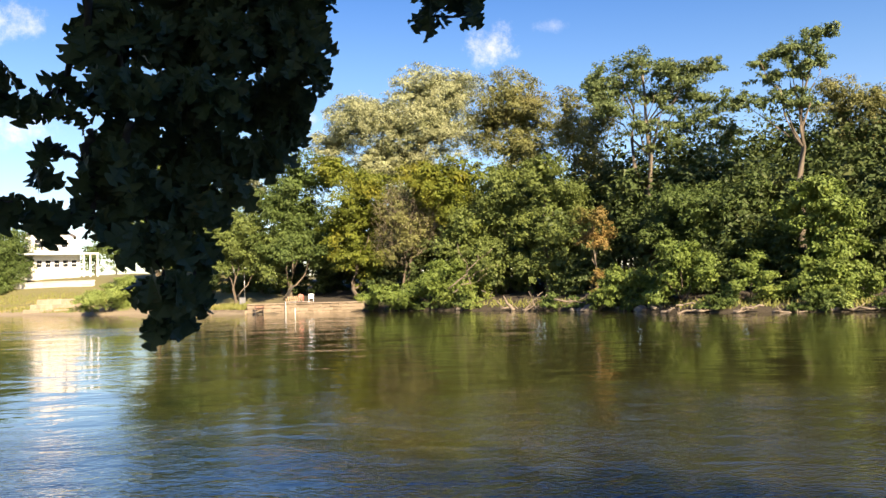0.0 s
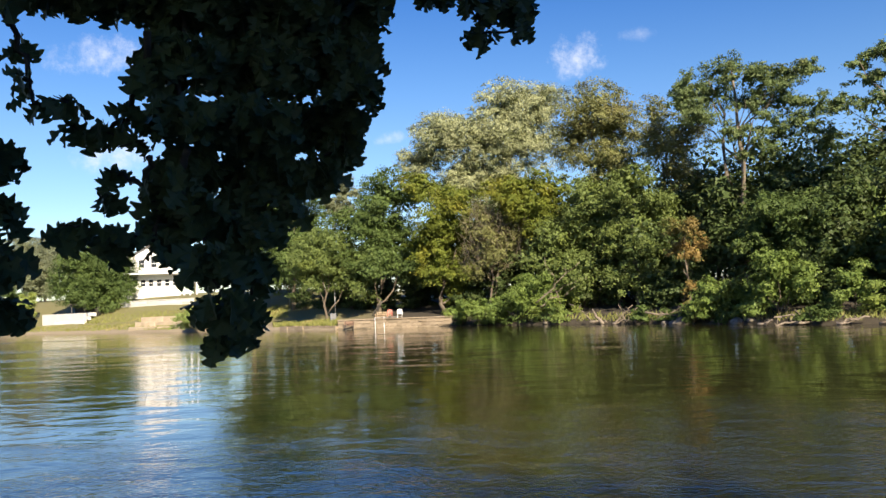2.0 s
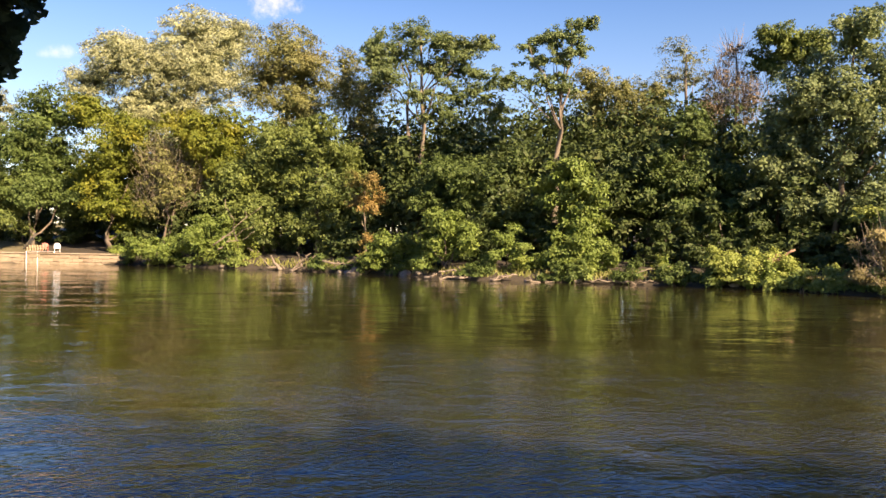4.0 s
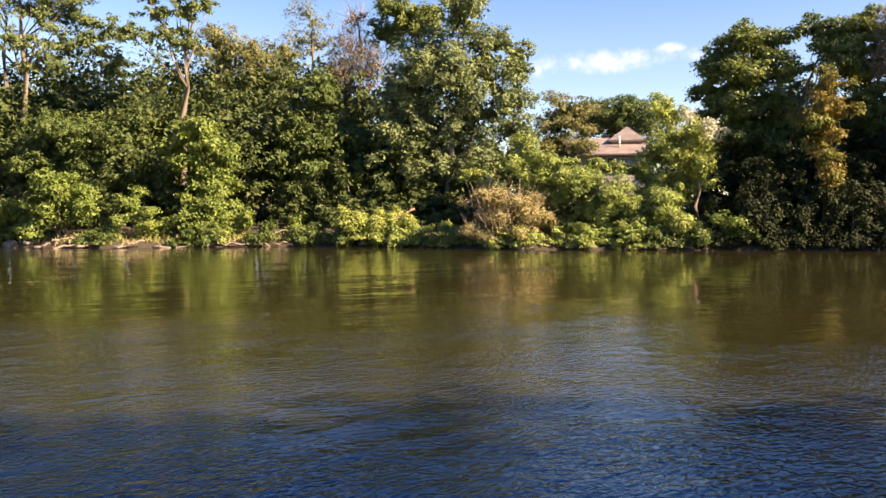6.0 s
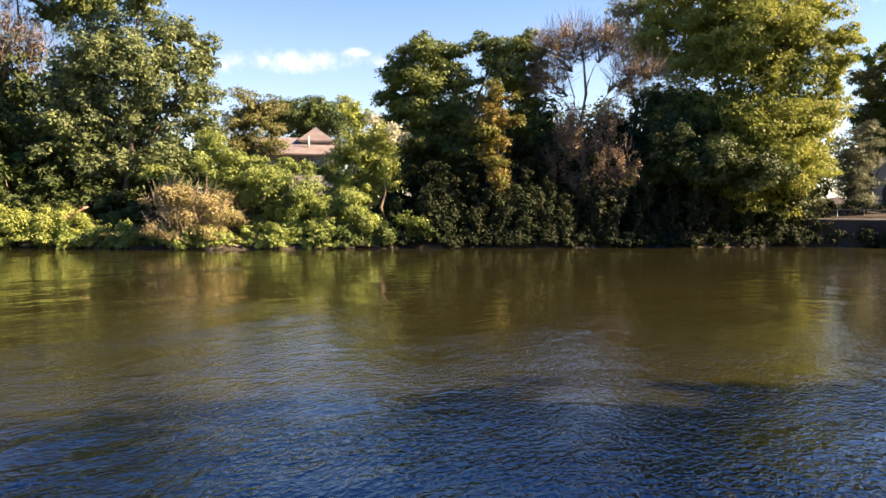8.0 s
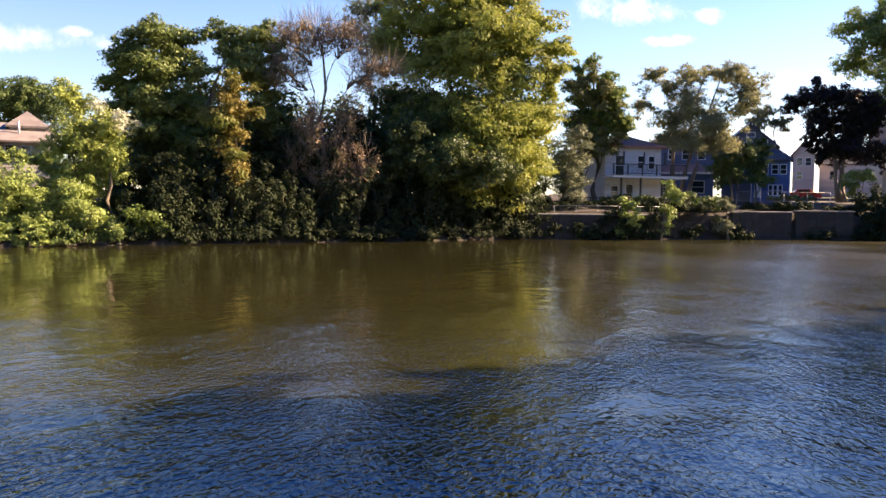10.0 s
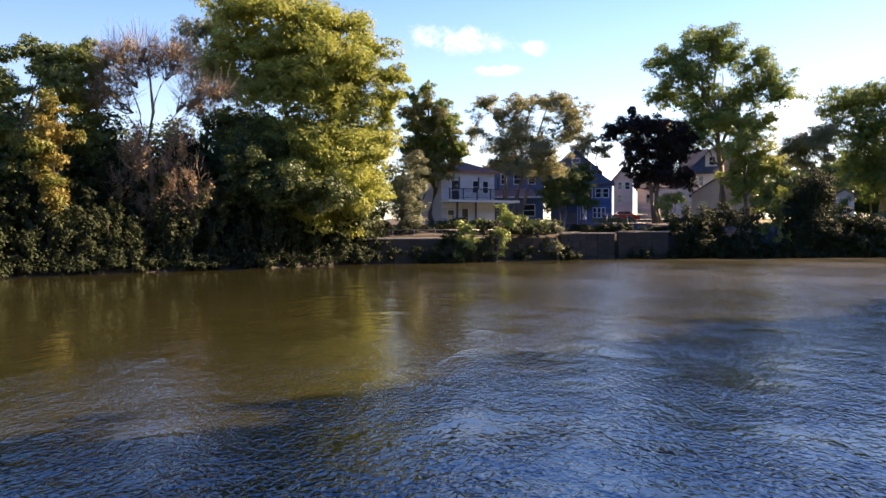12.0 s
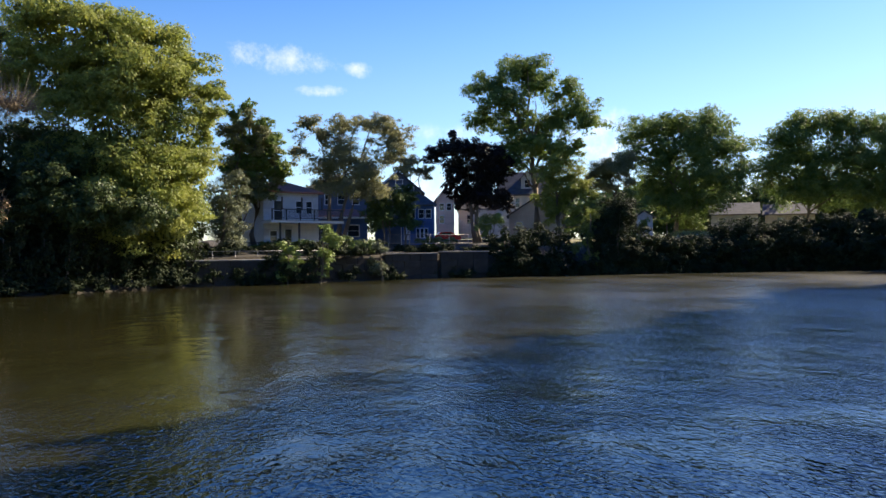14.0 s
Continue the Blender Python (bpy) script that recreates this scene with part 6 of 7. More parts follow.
def blue_house():
    h = thing("house", "blue gabled house with white window trim and dark roof", "house", site(-102.0, 110, 4.6))
    ops = [(-0.9, 0.0, 3.6, 5.0), (1.2, 1.9, 6.0, 7.2), (-2.6, -1.8, 3.6, 5.0)]
    shell(h, greyblue_siding, -3.4, 2.9, 0, 10, -1.2, 7.0, ops)
    siding(h, greyblue_siding, -3.4, 2.9, -0.2, 7.0, 0, 0.4, ops)
    gable_roof("roof", h, shingle_dark, -3.4, 2.9, 0, 10, 6.6, 9.3, 0.5, "y", 0.22)
    gable_end("gable", h, greyblue_siding, -3.4, 2.9, 0.01, 6.6, 9.2)
    window(h, -0.5, 0.4, 7.1, 8.2, -0.02)
    for e in (-1, 1):
        bm = bmesh.new()
        x0, xm = (-3.9, -0.25) if e < 0 else (3.4, -0.25)
        q = [(x0, 6.12), (xm, 9.22), (xm, 9.5), (x0, 6.4)]
        lo, hi = [bm.verts.new((a, -0.56, b)) for a, b in q], [bm.verts.new((a, -0.52, b)) for a, b in q]
        for f in ((0, 1, 2, 3), (7, 6, 5, 4), (0, 4, 5, 1), (1, 5, 6, 2), (2, 6, 7, 3), (3, 7, 4, 0)):
            bm.faces.new([(lo + hi)[i] for i in f])
        bmesh.ops.recalc_face_normals(bm, faces=bm.faces)
        part("bargeboard", bm, trim_white if e < 0 else shingle_dark, h)
    # two-storey wing towards the street
    ops = [(2.5, 3.15, 2.9, 4.0), (3.45, 4.1, 2.9, 4.0), (1.4, 2.0, 2.9, 4.0), (2.2, 2.55, 0.3, 1.5), (2.75, 3.1, 0.3, 1.5), (3.3, 3.65, 0.3, 1.5)]
    shell(h, blue_siding, 0.2, 4.5, -2.6, -0.05, -1.2, 4.6, ops)
    siding(h, blue_siding, 0.2, 4.5, -0.2, 4.6, -2.6, 0.3, ops)
    hip_roof("porch_roof", h, shingle_dark, 0.2, 4.5, -2.6, -0.05, 4.6, 6.0, 0.4)
    block("corner_board", h, trim_white, 0.12, 0.22, -2.68, -2.5, -1.0, 4.6)
    block("corner_board", h, trim_white, 4.48, 4.58, -2.68, -2.5, -1.0, 4.6)
    door = block("door", h, trim_white, 0.5, 1.35, -2.7, -2.62, 0.0, 2.05, label="white panelled door")
    block("handle", door, galvanised, 1.2, 1.26, -2.75, -2.7, 0.95, 1.1)


def porch_house():
    h = thing("house", "grey-blue house with a red-edged hip roof and a blue porch", "house", site(-97.8, 108, 4.5))
    ops = [(-0.2, 0.6, 4.9, 6.2), (1.7, 2.5, 4.9, 6.2), (-1.9, -1.5, 4.9, 6.2)]
    shell(h, greyblue_siding, -4.0, 3.6, 0, 9, -1.2, 7.0, ops)
    siding(h, greyblue_siding, -4.0, 3.6, -0.2, 7.0, 0, 0.4, ops)
    hip_roof("roof", h, shingle_dark, -4.0, 3.6, 0, 9, 7.0, 9.4, 0.5)
    ops2 = [(-2.7, -1.6, 0.6, 2.0), (1.0, 2.4, 0.6, 2.0)]
    shell(h, blue_siding, -3.9, 3.5, -3.4, -0.05, -1.2, 3.0, ops2)
    siding(h, blue_siding, -3.9, 3.5, -0.2, 3.0, -3.4, 0.3, ops2)
    hip_roof("porch_roof", h, shingle_red, -3.9, 3.5, -3.4, -0.05, 3.1, 4.2, 0.5)
    block("fascia", h, trim_white, -4.45, 4.05, -4.0, -3.93, 2.85, 3.1)


def dormer_house():
    h = thing("house", "white house with a dark roof and a gabled dormer", "house", site(-110.4, 130, 5.6))
    ops = [(-1.6, -1.0, 4.4, 5.8), (-0.5, 0.1, 4.4, 5.8)]
    shell(h, white_siding, -3.0, 5.0, 0, 9, -1.5, 6.6, ops)
    siding(h, white_siding, -3.0, 5.0, 0, 6.6, 0, 0.4, ops)
    gable_roof("roof", h, shingle_dark, -3.0, 5.0, 0, 9, 6.6, 10.2, 0.5, "x", 0.22)
    ops = [(1.0, 1.8, 7.6, 8.8)]
    wall_panel("dormer_wall", h, white_siding, 0.4, 2.4, 7.0, 9.1, 0.7, 0.15, ops)
    window(h, *ops[0], 0.72)
    gable_roof("dormer_roof", h, shingle_dark, 0.4, 2.4, 0.6, 4.2, 9.1, 10.2, 0.25, "y", 0.14)
    gable_end("dormer_gable", h, white_siding, 0.4, 2.4, 0.7, 9.1, 10.15, 0.15)
    for x in (0.4, 2.25):
        block("dormer_wall", h, white_siding, x, x + 0.15, 0.85, 4.0, 7.2, 9.1)
    g = thing("garage", "low grey garage with a sloping dark roof", "garage", site(-111.6, 121, 5.3))
    shell(g, cream_siding, -4.0, 4.0, 0, 6, -1.0, 3.0, [(-3.0, -2.0, 1.0, 2.0)])
    gable_roof("roof", g, shingle_dark, -4.0, 4.0, 0, 6, 3.0, 5.6, 0.4, "y")
    gable_end("gable", g, cream_siding, -4.0, 4.0, 0.01, 3.0, 5.5)


def plain_house(az, d, z, w, dep, hgt, peak, wall_mat, roof_mat, label, wins, along="x", hip=False):
    h = thing("house", label, "house", site(az, d, z))
    shell(h, wall_mat, -w / 2, w / 2, 0, dep, -1.5, hgt, wins)
    siding(h, wall_mat, -w / 2, w / 2, 0, hgt, 0, 0.45, wins)
    if hip:
        hip_roof("roof", h, roof_mat, -w / 2, w / 2, 0, dep, hgt, peak)
    else:
        gable_roof("roof", h, roof_mat, -w / 2, w / 2, 0, dep, hgt, peak, 0.45, along)
        if along == "y":
            gable_end("gable", h, wall_mat, -w / 2, w / 2, 0.01, hgt, peak - 0.1)
    return h


deck_house()
blue_house()
porch_house()
dormer_house()
plain_house(-105.2, 134, 7.0, 3.0, 8, 4.6, 6.4, pink_siding, shingle_dark, "narrow pink house with white trim behind the yards", [(-0.9, -0.2, 0.8, 2.0), (0.3, 1.0, 2.9, 4.0), (-0.9, -0.2, 2.9, 4.0)], "y")
plain_house(-108.0, 138, 6.8, 9.0, 8, 3.6, 6.0, white_siding, shingle_dark, "pale house half hidden behind the purple maple", [(-3.0, -2.0, 1.0, 2.4), (2.0, 3.0, 1.0, 2.4)], "x")
plain_house(-124.8, 146, 6.2, 7.5, 8, 2.7, 4.6, cream_siding, shingle_dark, "low grey bungalow under the shade trees", [(-2.4, -1.4, 0.9, 2.0), (1.6, 2.4, 0.9, 2.0)], "x")
plain_house(-128.2, 154, 6.4, 8.0, 8, 2.6, 4.4, cream_siding, shingle_dark, "low cream bungalow behind a dark hedge", [(-2.0, -1.0, 0.9, 2.0)], "x")
plain_house(-119.0, 127, 5.6, 2.4, 2.4, 2.4, 3.3, white_siding, shingle_dark, "small white garden shed between trees", [(-0.4, 0.3, 0.9, 1.7)], "y")


def roof_house():
    h = thing("house", "house with a sunlit brown shingle roof above the bushes", "house", site(-53.4, 83, 3.0))
    ops = [(-0.4, 0.3, 3.9, 5.0), (0.9, 1.6, 3.9, 5.0), (-2.6, -1.8, 3.9, 5.0)]
    shell(h, cream_siding, -6.6, 3.2, 0, 8, -1.0, 5.4, ops)
    siding(h, cream_siding, -6.6, 3.2, 2.0, 5.4, 0, 0.35, ops)
    gable_roof("roof", h, shingle_brown, -6.6, 3.2, 0, 8, 5.5, 7.2, 0.6, "x")
    block("upper_wall", h, cream_siding, -0.1, 3.0, 2.2, 7.4, 6.2, 6.9)
    hip_roof("upper_roof", h, shingle_brown, -0.1, 3.0, 2.2, 7.4, 6.9, 8.5, 0.3)
    limb("vent_pipe", [(0.7, 1.3, 6.0), (0.7, 1.3, 7.3)], [0.09, 0.09], trim_white, h, 8)


roof_house()


def lawn_house():
    h = thing("house", "large white house with a row of windows above the lawn", "house", site(25.4, 148, 5.95))
    ops = [(x, x + 0.75, 1.3, 2.4) for x in (-4.4, -3.1, -1.8, -0.5, 0.8, 2.1)]
    shell(h, white_siding, -5.6, 3.4, 0, 8, -0.8, 3.3, ops)
    siding(h, white_siding, -5.6, 3.4, 0.0, 3.3, 0, 0.35, ops)
    block("cornice", h, trim_white, -5.9, 6.2, -1.9, 0.2, 3.3, 3.55)
    for x in (3.9, 4.9, 6.0):
        block("porch_post", h, trim_white, x - 0.12, x + 0.12, -1.7, -1.46, -0.8, 3.3)
    ops2 = [(-3.4, -2.5, 4.6, 5.9), (-1.4, -0.5, 4.6, 5.9), (0.6, 1.5, 4.6, 5.9)]
    shell(h, white_siding, -4.8, 2.4, 1.2, 8, 3.3, 6.6, ops2)
    gable_roof("roof", h, shingle_brown, -4.8, 2.4, 1.2, 8, 6.6, 8.6, 0.5, "y")
    gable_end("gable", h, white_siding, -4.8, 2.4, 1.21, 6.6, 8.5)


lawn_house()


def masonry(name, label, az0, az1, s, z0, z1, rows, length, mat, cap=None, thick=0.5, seed=3, lean=0.0):
    """A wall of separate blocks that follows the bank."""
    rng = np.random.default_rng(seed)
    h = thing(name, label, "wall", pose(0, 0, 0), kind="structure")
    n = max(1, int(round(radians(abs(az1 - az0)) * 0.5 * (bank(az0) + bank(az1)) / length)))
    p0, p1 = at(az0, float(np.interp(az0, BANK_AZ, BANK_D)) + s), at(az1, float(np.interp(az1, BANK_AZ, BANK_D)) + s)
    run = (p1 - p0)
    turn = math.degrees(math.atan2(run.y, run.x))
    L = run.length / n
    hh = (z1 - z0) / rows
    shapes = []
    for k in range(3):
        bm = box(bmesh.new(), 0.012, L - 0.012, 0, thick, 0.012, hh - 0.012, 0.03)
        for v in bm.verts:
            v.co += Vector(rng.normal(0, 0.03, 3))
        me = bpy.data.meshes.new("block")
        bm.to_mesh(me)
        bm.free()
        me.materials.append(mat)
        shapes.append(me)
    block("core", h, mat, 0, 0.01, 0, 0.01, 0, 0.01)
    core = h.children[0]
    bmc = box(bmesh.new(), 0, run.length, 0.05, thick - 0.03, z0 - 0.6, z1 - 0.02)
    bmc.to_mesh(core.data)
    bmc.free()
    core.matrix_local = pose(p0.x, p0.y, 0, 0, 0, turn)
    for r in range(rows):
        for i in range(n):
            ob = put("block", shapes[(i * 7 + r * 3) % 3], None, h)
            x = L * i + (0.35 * L if r % 2 else 0) * (i < n - 1)
            ob.matrix_local = pose(p0.x, p0.y, 0, 0, 0, turn) @ pose(x, rng.normal(0, 0.04) + lean * r, z0 + r * hh, 0, 0, float(rng.normal(0, 0.6)))
    if cap:
        c = block("coping", h, cap, -0.05, run.length + 0.05, -0.08, thick + 0.1, z1, z1 + 0.14, 0.03)
        c.matrix_local = pose(p0.x, p0.y, 0, 0, 0, turn)
    return h


masonry("retaining_wall_1", "stained, shade-darkened concrete retaining wall with a pale coping at the water", -101.0, -104.6, 0.4, -0.3, 2.75, 4, 1.7, concrete, pale_concrete, 0.6)
masonry("retaining_wall_2", "weathered, shade-darkened concrete retaining wall section with pale coping", -104.9, -108.2, 0.2, -0.3, 2.9, 4, 1.7, concrete, pale_concrete, 0.6, 5)
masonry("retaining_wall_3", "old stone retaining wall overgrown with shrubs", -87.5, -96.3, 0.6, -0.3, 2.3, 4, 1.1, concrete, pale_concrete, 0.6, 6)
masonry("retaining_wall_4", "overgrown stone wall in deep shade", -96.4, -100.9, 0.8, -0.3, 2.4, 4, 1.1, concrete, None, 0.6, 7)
masonry("landing_wall_1", "low tan stone landing wall along the water", 13.6, 5.6, 0.2, -0.2, 0.95, 3, 0.9, sandstone, sandstone, 0.5, 8)
masonry("landing_wall_2", "low sandy kerb under a grassy bank", 17.6, 13.7, 0.1, -0.2, 0.45, 1, 1.0, sandstone, None, 0.5, 9)
masonry("terrace_wall", "long white terrace wall below the house", 28.0, 23.4, 17.5, 3.2, 4.6, 3, 2.0, limewash, limewash, 0.5, 10)
masonry("boat_ramp_wall", "white sloping wall beside the lawn", 32.5, 30.1, 7.0, 1.3, 3.1, 3, 2.0, limewash, None, 0.6, 11, 0.9)
masonry("garden_wall", "grey garden wall behind the white ramp", 30.6, 29.2, 12.0, 2.8, 4.2, 2, 1.2, concrete, None, 0.4, 12)
masonry("stone_steps_1", "broad tan stone terrace step at the water", 27.4, 23.6, 0.6, -0.1, 0.75, 1, 1.4, step_stone, None, 2.2, 13)
masonry("stone_steps_2", "broad tan stone terrace step on the lawn", 27.0, 23.7, 3.0, 0.6, 1.4, 1, 1.4, step_stone, None, 2.0, 14)
masonry("stone_steps_3", "upper tan stone terrace step on the lawn", 26.6, 23.8, 5.2, 1.3, 2.1, 1, 1.4, step_stone, None, 2.0, 15)


def wire_fence(az0, az1, s, z, hgt, label):
    p0, p1 = at(az0, bank(az0) + s, z), at(az1, bank(az1) + s, z)
    run = p1 - p0
    f = thing("fence", label, "fence", pose(p0.x, p0.y, z, 0, 0, math.degrees(math.atan2(run.y, run.x))))
    L = run.length
    n = int(L / 2.2)
    for i in range(n + 1):
        limb("post", [(L * i / n, 0, -1.2), (L * i / n, 0, hgt)], [0.04, 0.04], galvanised, f, 6)
    for q in (hgt - 0.03, 0.08):
        limb("rail", [(0, 0, q), (L, 0, q)], [0.03, 0.03], galvanised, f, 6)
    wires = []
    for k in range(int(L / 0.22)):
        for e in (-1, 1):
            x = k * 0.22
            wires += [(x, 0, 0.08), (x + 0.012, 0, 0.08), (x + 0.012 + e * hgt * 0.5, 0.004 * e, hgt - 0.03), (x + e * hgt * 0.5, 0.004 * e, hgt - 0.03)]
    put("wire_mesh", quads_mesh("wire_mesh", np.array(wires)), galvanised, f)


wire_fence(-101.2, -106.8, 6.0, 3.9, 1.15, "galvanised wire fence above the concrete wall")
wire_fence(-87.6, -96.4, 1.6, 2.3, 0.95, "wire fence along the top of the stone wall")


def parked_car():
    c = thing("car", "dark red parked car beyond the wire fence", "car", site(-105.2, 116, None, 8))
    prof = [(-2.1, 0.35), (-2.15, 0.75), (-1.95, 0.95), (-1.3, 1.02), (-0.75, 1.45), (0.75, 1.48), (1.4, 1.02), (2.0, 0.9), (2.15, 0.7), (2.1, 0.35)]
    bm = bmesh.new()
    rows = [[bm.verts.new((x, y, z if z < 1.1 else z)) for x, z in prof] for y in (-0.86, -0.8, 0.8, 0.86)]
    for r, k in ((rows[0], 0), (rows[3], 3)):
        for v in r:
            v.co.z = min(v.co.z, 1.0 + 0.85 * (v.co.z - 1.0)) if v.co.z > 1.0 else v.co.z
    for a, b in zip(rows, rows[1:]):
        for i in range(len(prof) - 1):
            bm.faces.new((a[i], a[i + 1], b[i + 1], b[i]))
        bm.faces.new((a[-1], a[0], b[0], b[-1]))
    bm.faces.new(rows[0][::-1])
    bm.faces.new(rows[3])
    bmesh.ops.recalc_face_normals(bm, faces=bm.faces)
    part("body", bm, car_paint, c)
    block("side_window", c, glass, -0.65, 0.0, -0.885, -0.862, 1.04, 1.36)
    block("side_window", c, glass, 0.08, 0.75, -0.885, -0.862, 1.04, 1.36)
    for x in (-1.35, 1.35):
        for y in (-0.8, 0.62):
            w = limb("wheel", [(x, y, 0.32), (x, y + 0.18, 0.32)], [0.32, 0.32], rubber, c, 16)
            limb("rim", [(x, y - 0.01, 0.32), (x, y + 0.01, 0.32)], [0.19, 0.19], galvanised, w, 12)
    block("headlight", c, trim_white, -2.17, -2.1, -0.75, -0.4, 0.68, 0.82)
    block("tail_light", c, paint_red, 2.12, 2.18, -0.75, -0.45, 0.7, 0.85)


parked_car()

# ---- things on the landing ----


def garden_chair(az, s, mat, label):
    a = thing("garden_chair", label, "chair", site(az, bank(az) + s, None, 0), "chairs on the landing")
    base = ground_z(*at(az, bank(az) + s).xy)
    a.location.z = max(base, 1.1)
    for x in (-0.27, 0.22):
        for y in (-0.25, 0.22):
            block("leg", a, mat, x, x + 0.05, y, y + 0.05, -0.1, 0.42 if y < 0 else 0.4)
    block("seat", a, mat, -0.28, 0.28, -0.28, 0.26, 0.40, 0.44, 0.01)
    for i in range(5):
        bm = box(bmesh.new(), -0.27 + i * 0.112, -0.18 + i * 0.112, 0.22, 0.245, 0.44, 0.95 - 0.03 * abs(i - 2), 0.008)
        for v in bm.verts:
            v.co.y += 0.25 * (v.co.z - 0.44)
        part("back_slat", bm, mat, a)
    for x in (-0.33, 0.25):
        block("armrest", a, mat, x, x + 0.08, -0.3, 0.28, 0.62, 0.65)
        block("arm_post", a, mat, x + 0.02, x + 0.06, -0.26, -0.21, 0.4, 0.62)
    return a


garden_chair(9.95, 1.6, paint_red, "faded red garden chair on the stone landing")
garden_chair(9.25, 1.6, plastic_white, "white plastic garden chair on the stone landing")


def landing_things():
    d = thing("dock", "short weathered wooden deck on top of the landing wall", "dock", site(10.05, bank(10) + 0.3, 0.0))
    for i in range(22):
        block("plank", d, deck_wood, -1.55 + i * 0.142, -1.42 + i * 0.142, -0.4, 1.0, 1.16, 1.21)
    for x in (-1.45, 0.0, 1.45):
        block("joist", d, dark_wood, x - 0.04, x + 0.04, -0.38, 0.95, 1.06, 1.16)
    for x in (-1.5, -0.5, 1.0):
        block("mooring_post", d, plastic_white, x - 0.03, x + 0.03, -0.47, -0.41, -0.8, 1.25)
    b = thing("bench", "small red-brown wooden bench at the water's edge", "bench", site(12.8, bank(12.8) - 0.5, 0.1))
    for y in (0, 0.16, 0.32):
        block("seat_slat", b, bench_wood, -0.55, 0.55, y, y + 0.13, 0.40, 0.44)
    for z in (0.55, 0.68):
        block("back_slat", b, bench_wood, -0.55, 0.55, 0.45, 0.49, z, z + 0.09)
    for x in (-0.45, 0.4):
        block("leg", b, dark_wood, x, x + 0.06, 0.02, 0.08, -0.5, 0.40)
        block("leg", b, dark_wood, x, x + 0.06, 0.4, 0.45, -0.5, 0.77)
    p = thing("utility_box", "grey metal box on a post by the landing", "box", site(13.9, 94.5, None))
    block("post", p, galvanised, -0.06, 0.06, -0.06, 0.06, -0.3, 0.4)
    block("cabinet", p, galvanised, -0.35, 0.35, -0.2, 0.2, 0.3, 1.05, 0.03)
    block("lid", p, galvanised, -0.38, 0.38, -0.23, 0.23, 1.05, 1.1)
    q = thing("pole", "slim grey metal pole beside the landing", "pole", site(13.75, 96, None))
    limb("shaft", [(0, 0, -0.4), (0, 0, 3.9)], [0.06, 0.045], galvanised, q, 8)
    limb("cap", [(0, 0, 3.9), (0, 0, 3.96)], [0.07, 0.05], galvanised, q, 8)
    t = thing("tent", "pale green tarpaulin tent back under the trees", "tent", site(15.6, 113, None))
    bm = bmesh.new()
    v = [bm.verts.new(c) for c in ((-2.6, -1.5, 2.2), (2.6, -1.5, 2.2), (2.6, 2, 2.2), (-2.6, 2, 2.2), (-1.2, 0.2, 3.3), (1.2, 0.2, 3.3))]
    for f in ((0, 1, 5, 4), (1, 2, 5), (2, 3, 4, 5), (3, 0, 4)):
        bm.faces.new([v[i] for i in f])
    bmesh.ops.solidify(bm, geom=bm.faces[:], thickness=0.04)
    part("canopy", bm, tarp_green, t)
    for x in (-2.5, 2.5):
        for y in (-1.45, 1.95):
            limb("tent_pole", [(x, y, -0.4), (x, y, 2.2)], [0.03, 0.03], galvanised, t, 6)
    w = thing("woodpile", "tan split firewood and boards leaning by a tree", "woodpile", site(10.4, 94, None))
    rng = np.random.default_rng(4)
    for i in range(16):
        x, z = -0.9 + 0.24 * (i % 8), 0.1 + 0.2 * (i // 8)
        limb("log", [(x, -0.4, z), (x + rng.normal(0, 0.03), 0.4, z)], [0.1, 0.11], timber_tan, w, 7)
    for i in range(2):
        limb("plank", [(-1.3 + 0.25 * i, 0.3, 0.2), (-0.2 + 0.2 * i, 0.7, 1.9)], [0.07, 0.06], dark_wood, w, 4)
    for i in range(6):
        limb("log", [(-0.7 + 0.24 * i, -0.3, 0.5), (-0.7 + 0.24 * i, 0.4, 0.52)], [0.1, 0.1], timber_tan, w, 7)
    u = thing("pergola", "dark timber pergola behind the round tree", "pergola", site(30.0, 146, None))
    for x in (-2, 0, 2):
        for y in (0, 2):
            block("post", u, dark_wood, x - 0.08, x + 0.08, y - 0.08, y + 0.08, -0.3, 2.3)
    for y in (0, 2):
        block("beam", u, dark_wood, -2.4, 2.4, y - 0.06, y + 0.06, 2.3, 2.5)
    for i in range(9):
        block("rafter", u, dark_wood, -2.2 + i * 0.55, -2.12 + i * 0.55, -0.5, 2.5, 2.5, 2.62)


landing_things()


# ---- driftwood and stones at the waterline ----


def driftwood(label, az, s, pieces, mat=None):
    """Bare fallen limbs: pieces are start, end, thickness in local metres."""
    rng = np.random.default_rng(int(abs(az) * 100))
    d = thing("driftwood", label, "driftwood", site(az, bank(az) + s, 0.0))
    for a, b, r in pieces:
        path = wiggle(rng, a, b, 6, 0.1)
        limb("bough", path, [r * (1 - 0.1 * i) for i in range(7)], mat or driftwood_mat, d, 8)
        for k in (2, 4):
            e = path[k] + Vector((rng.uniform(-0.5, 0.5), rng.uniform(-0.2, 0.2), rng.uniform(0.1, 0.5)))
            limb("stub", [path[k], e], [r * 0.5, r * 0.2], mat or driftwood_mat, d, 6)


driftwood("tangle of bleached fallen branches at the water's edge", -6.3, -0.5,
          [((-0.9, 0, 0), (0.9, 0.3, 1.7), 0.09), ((-0.6, 0.2, 0.1), (1.3, 0.2, 1.5), 0.07), ((0.3, 0, 0), (-0.4, 0.5, 1.8), 0.06), ((-1.0, 0, 0.1), (1.0, 0.2, 0.4), 0.08), ((0.8, 0.1, 0), (0.0, 0.4, 1.4), 0.05)])
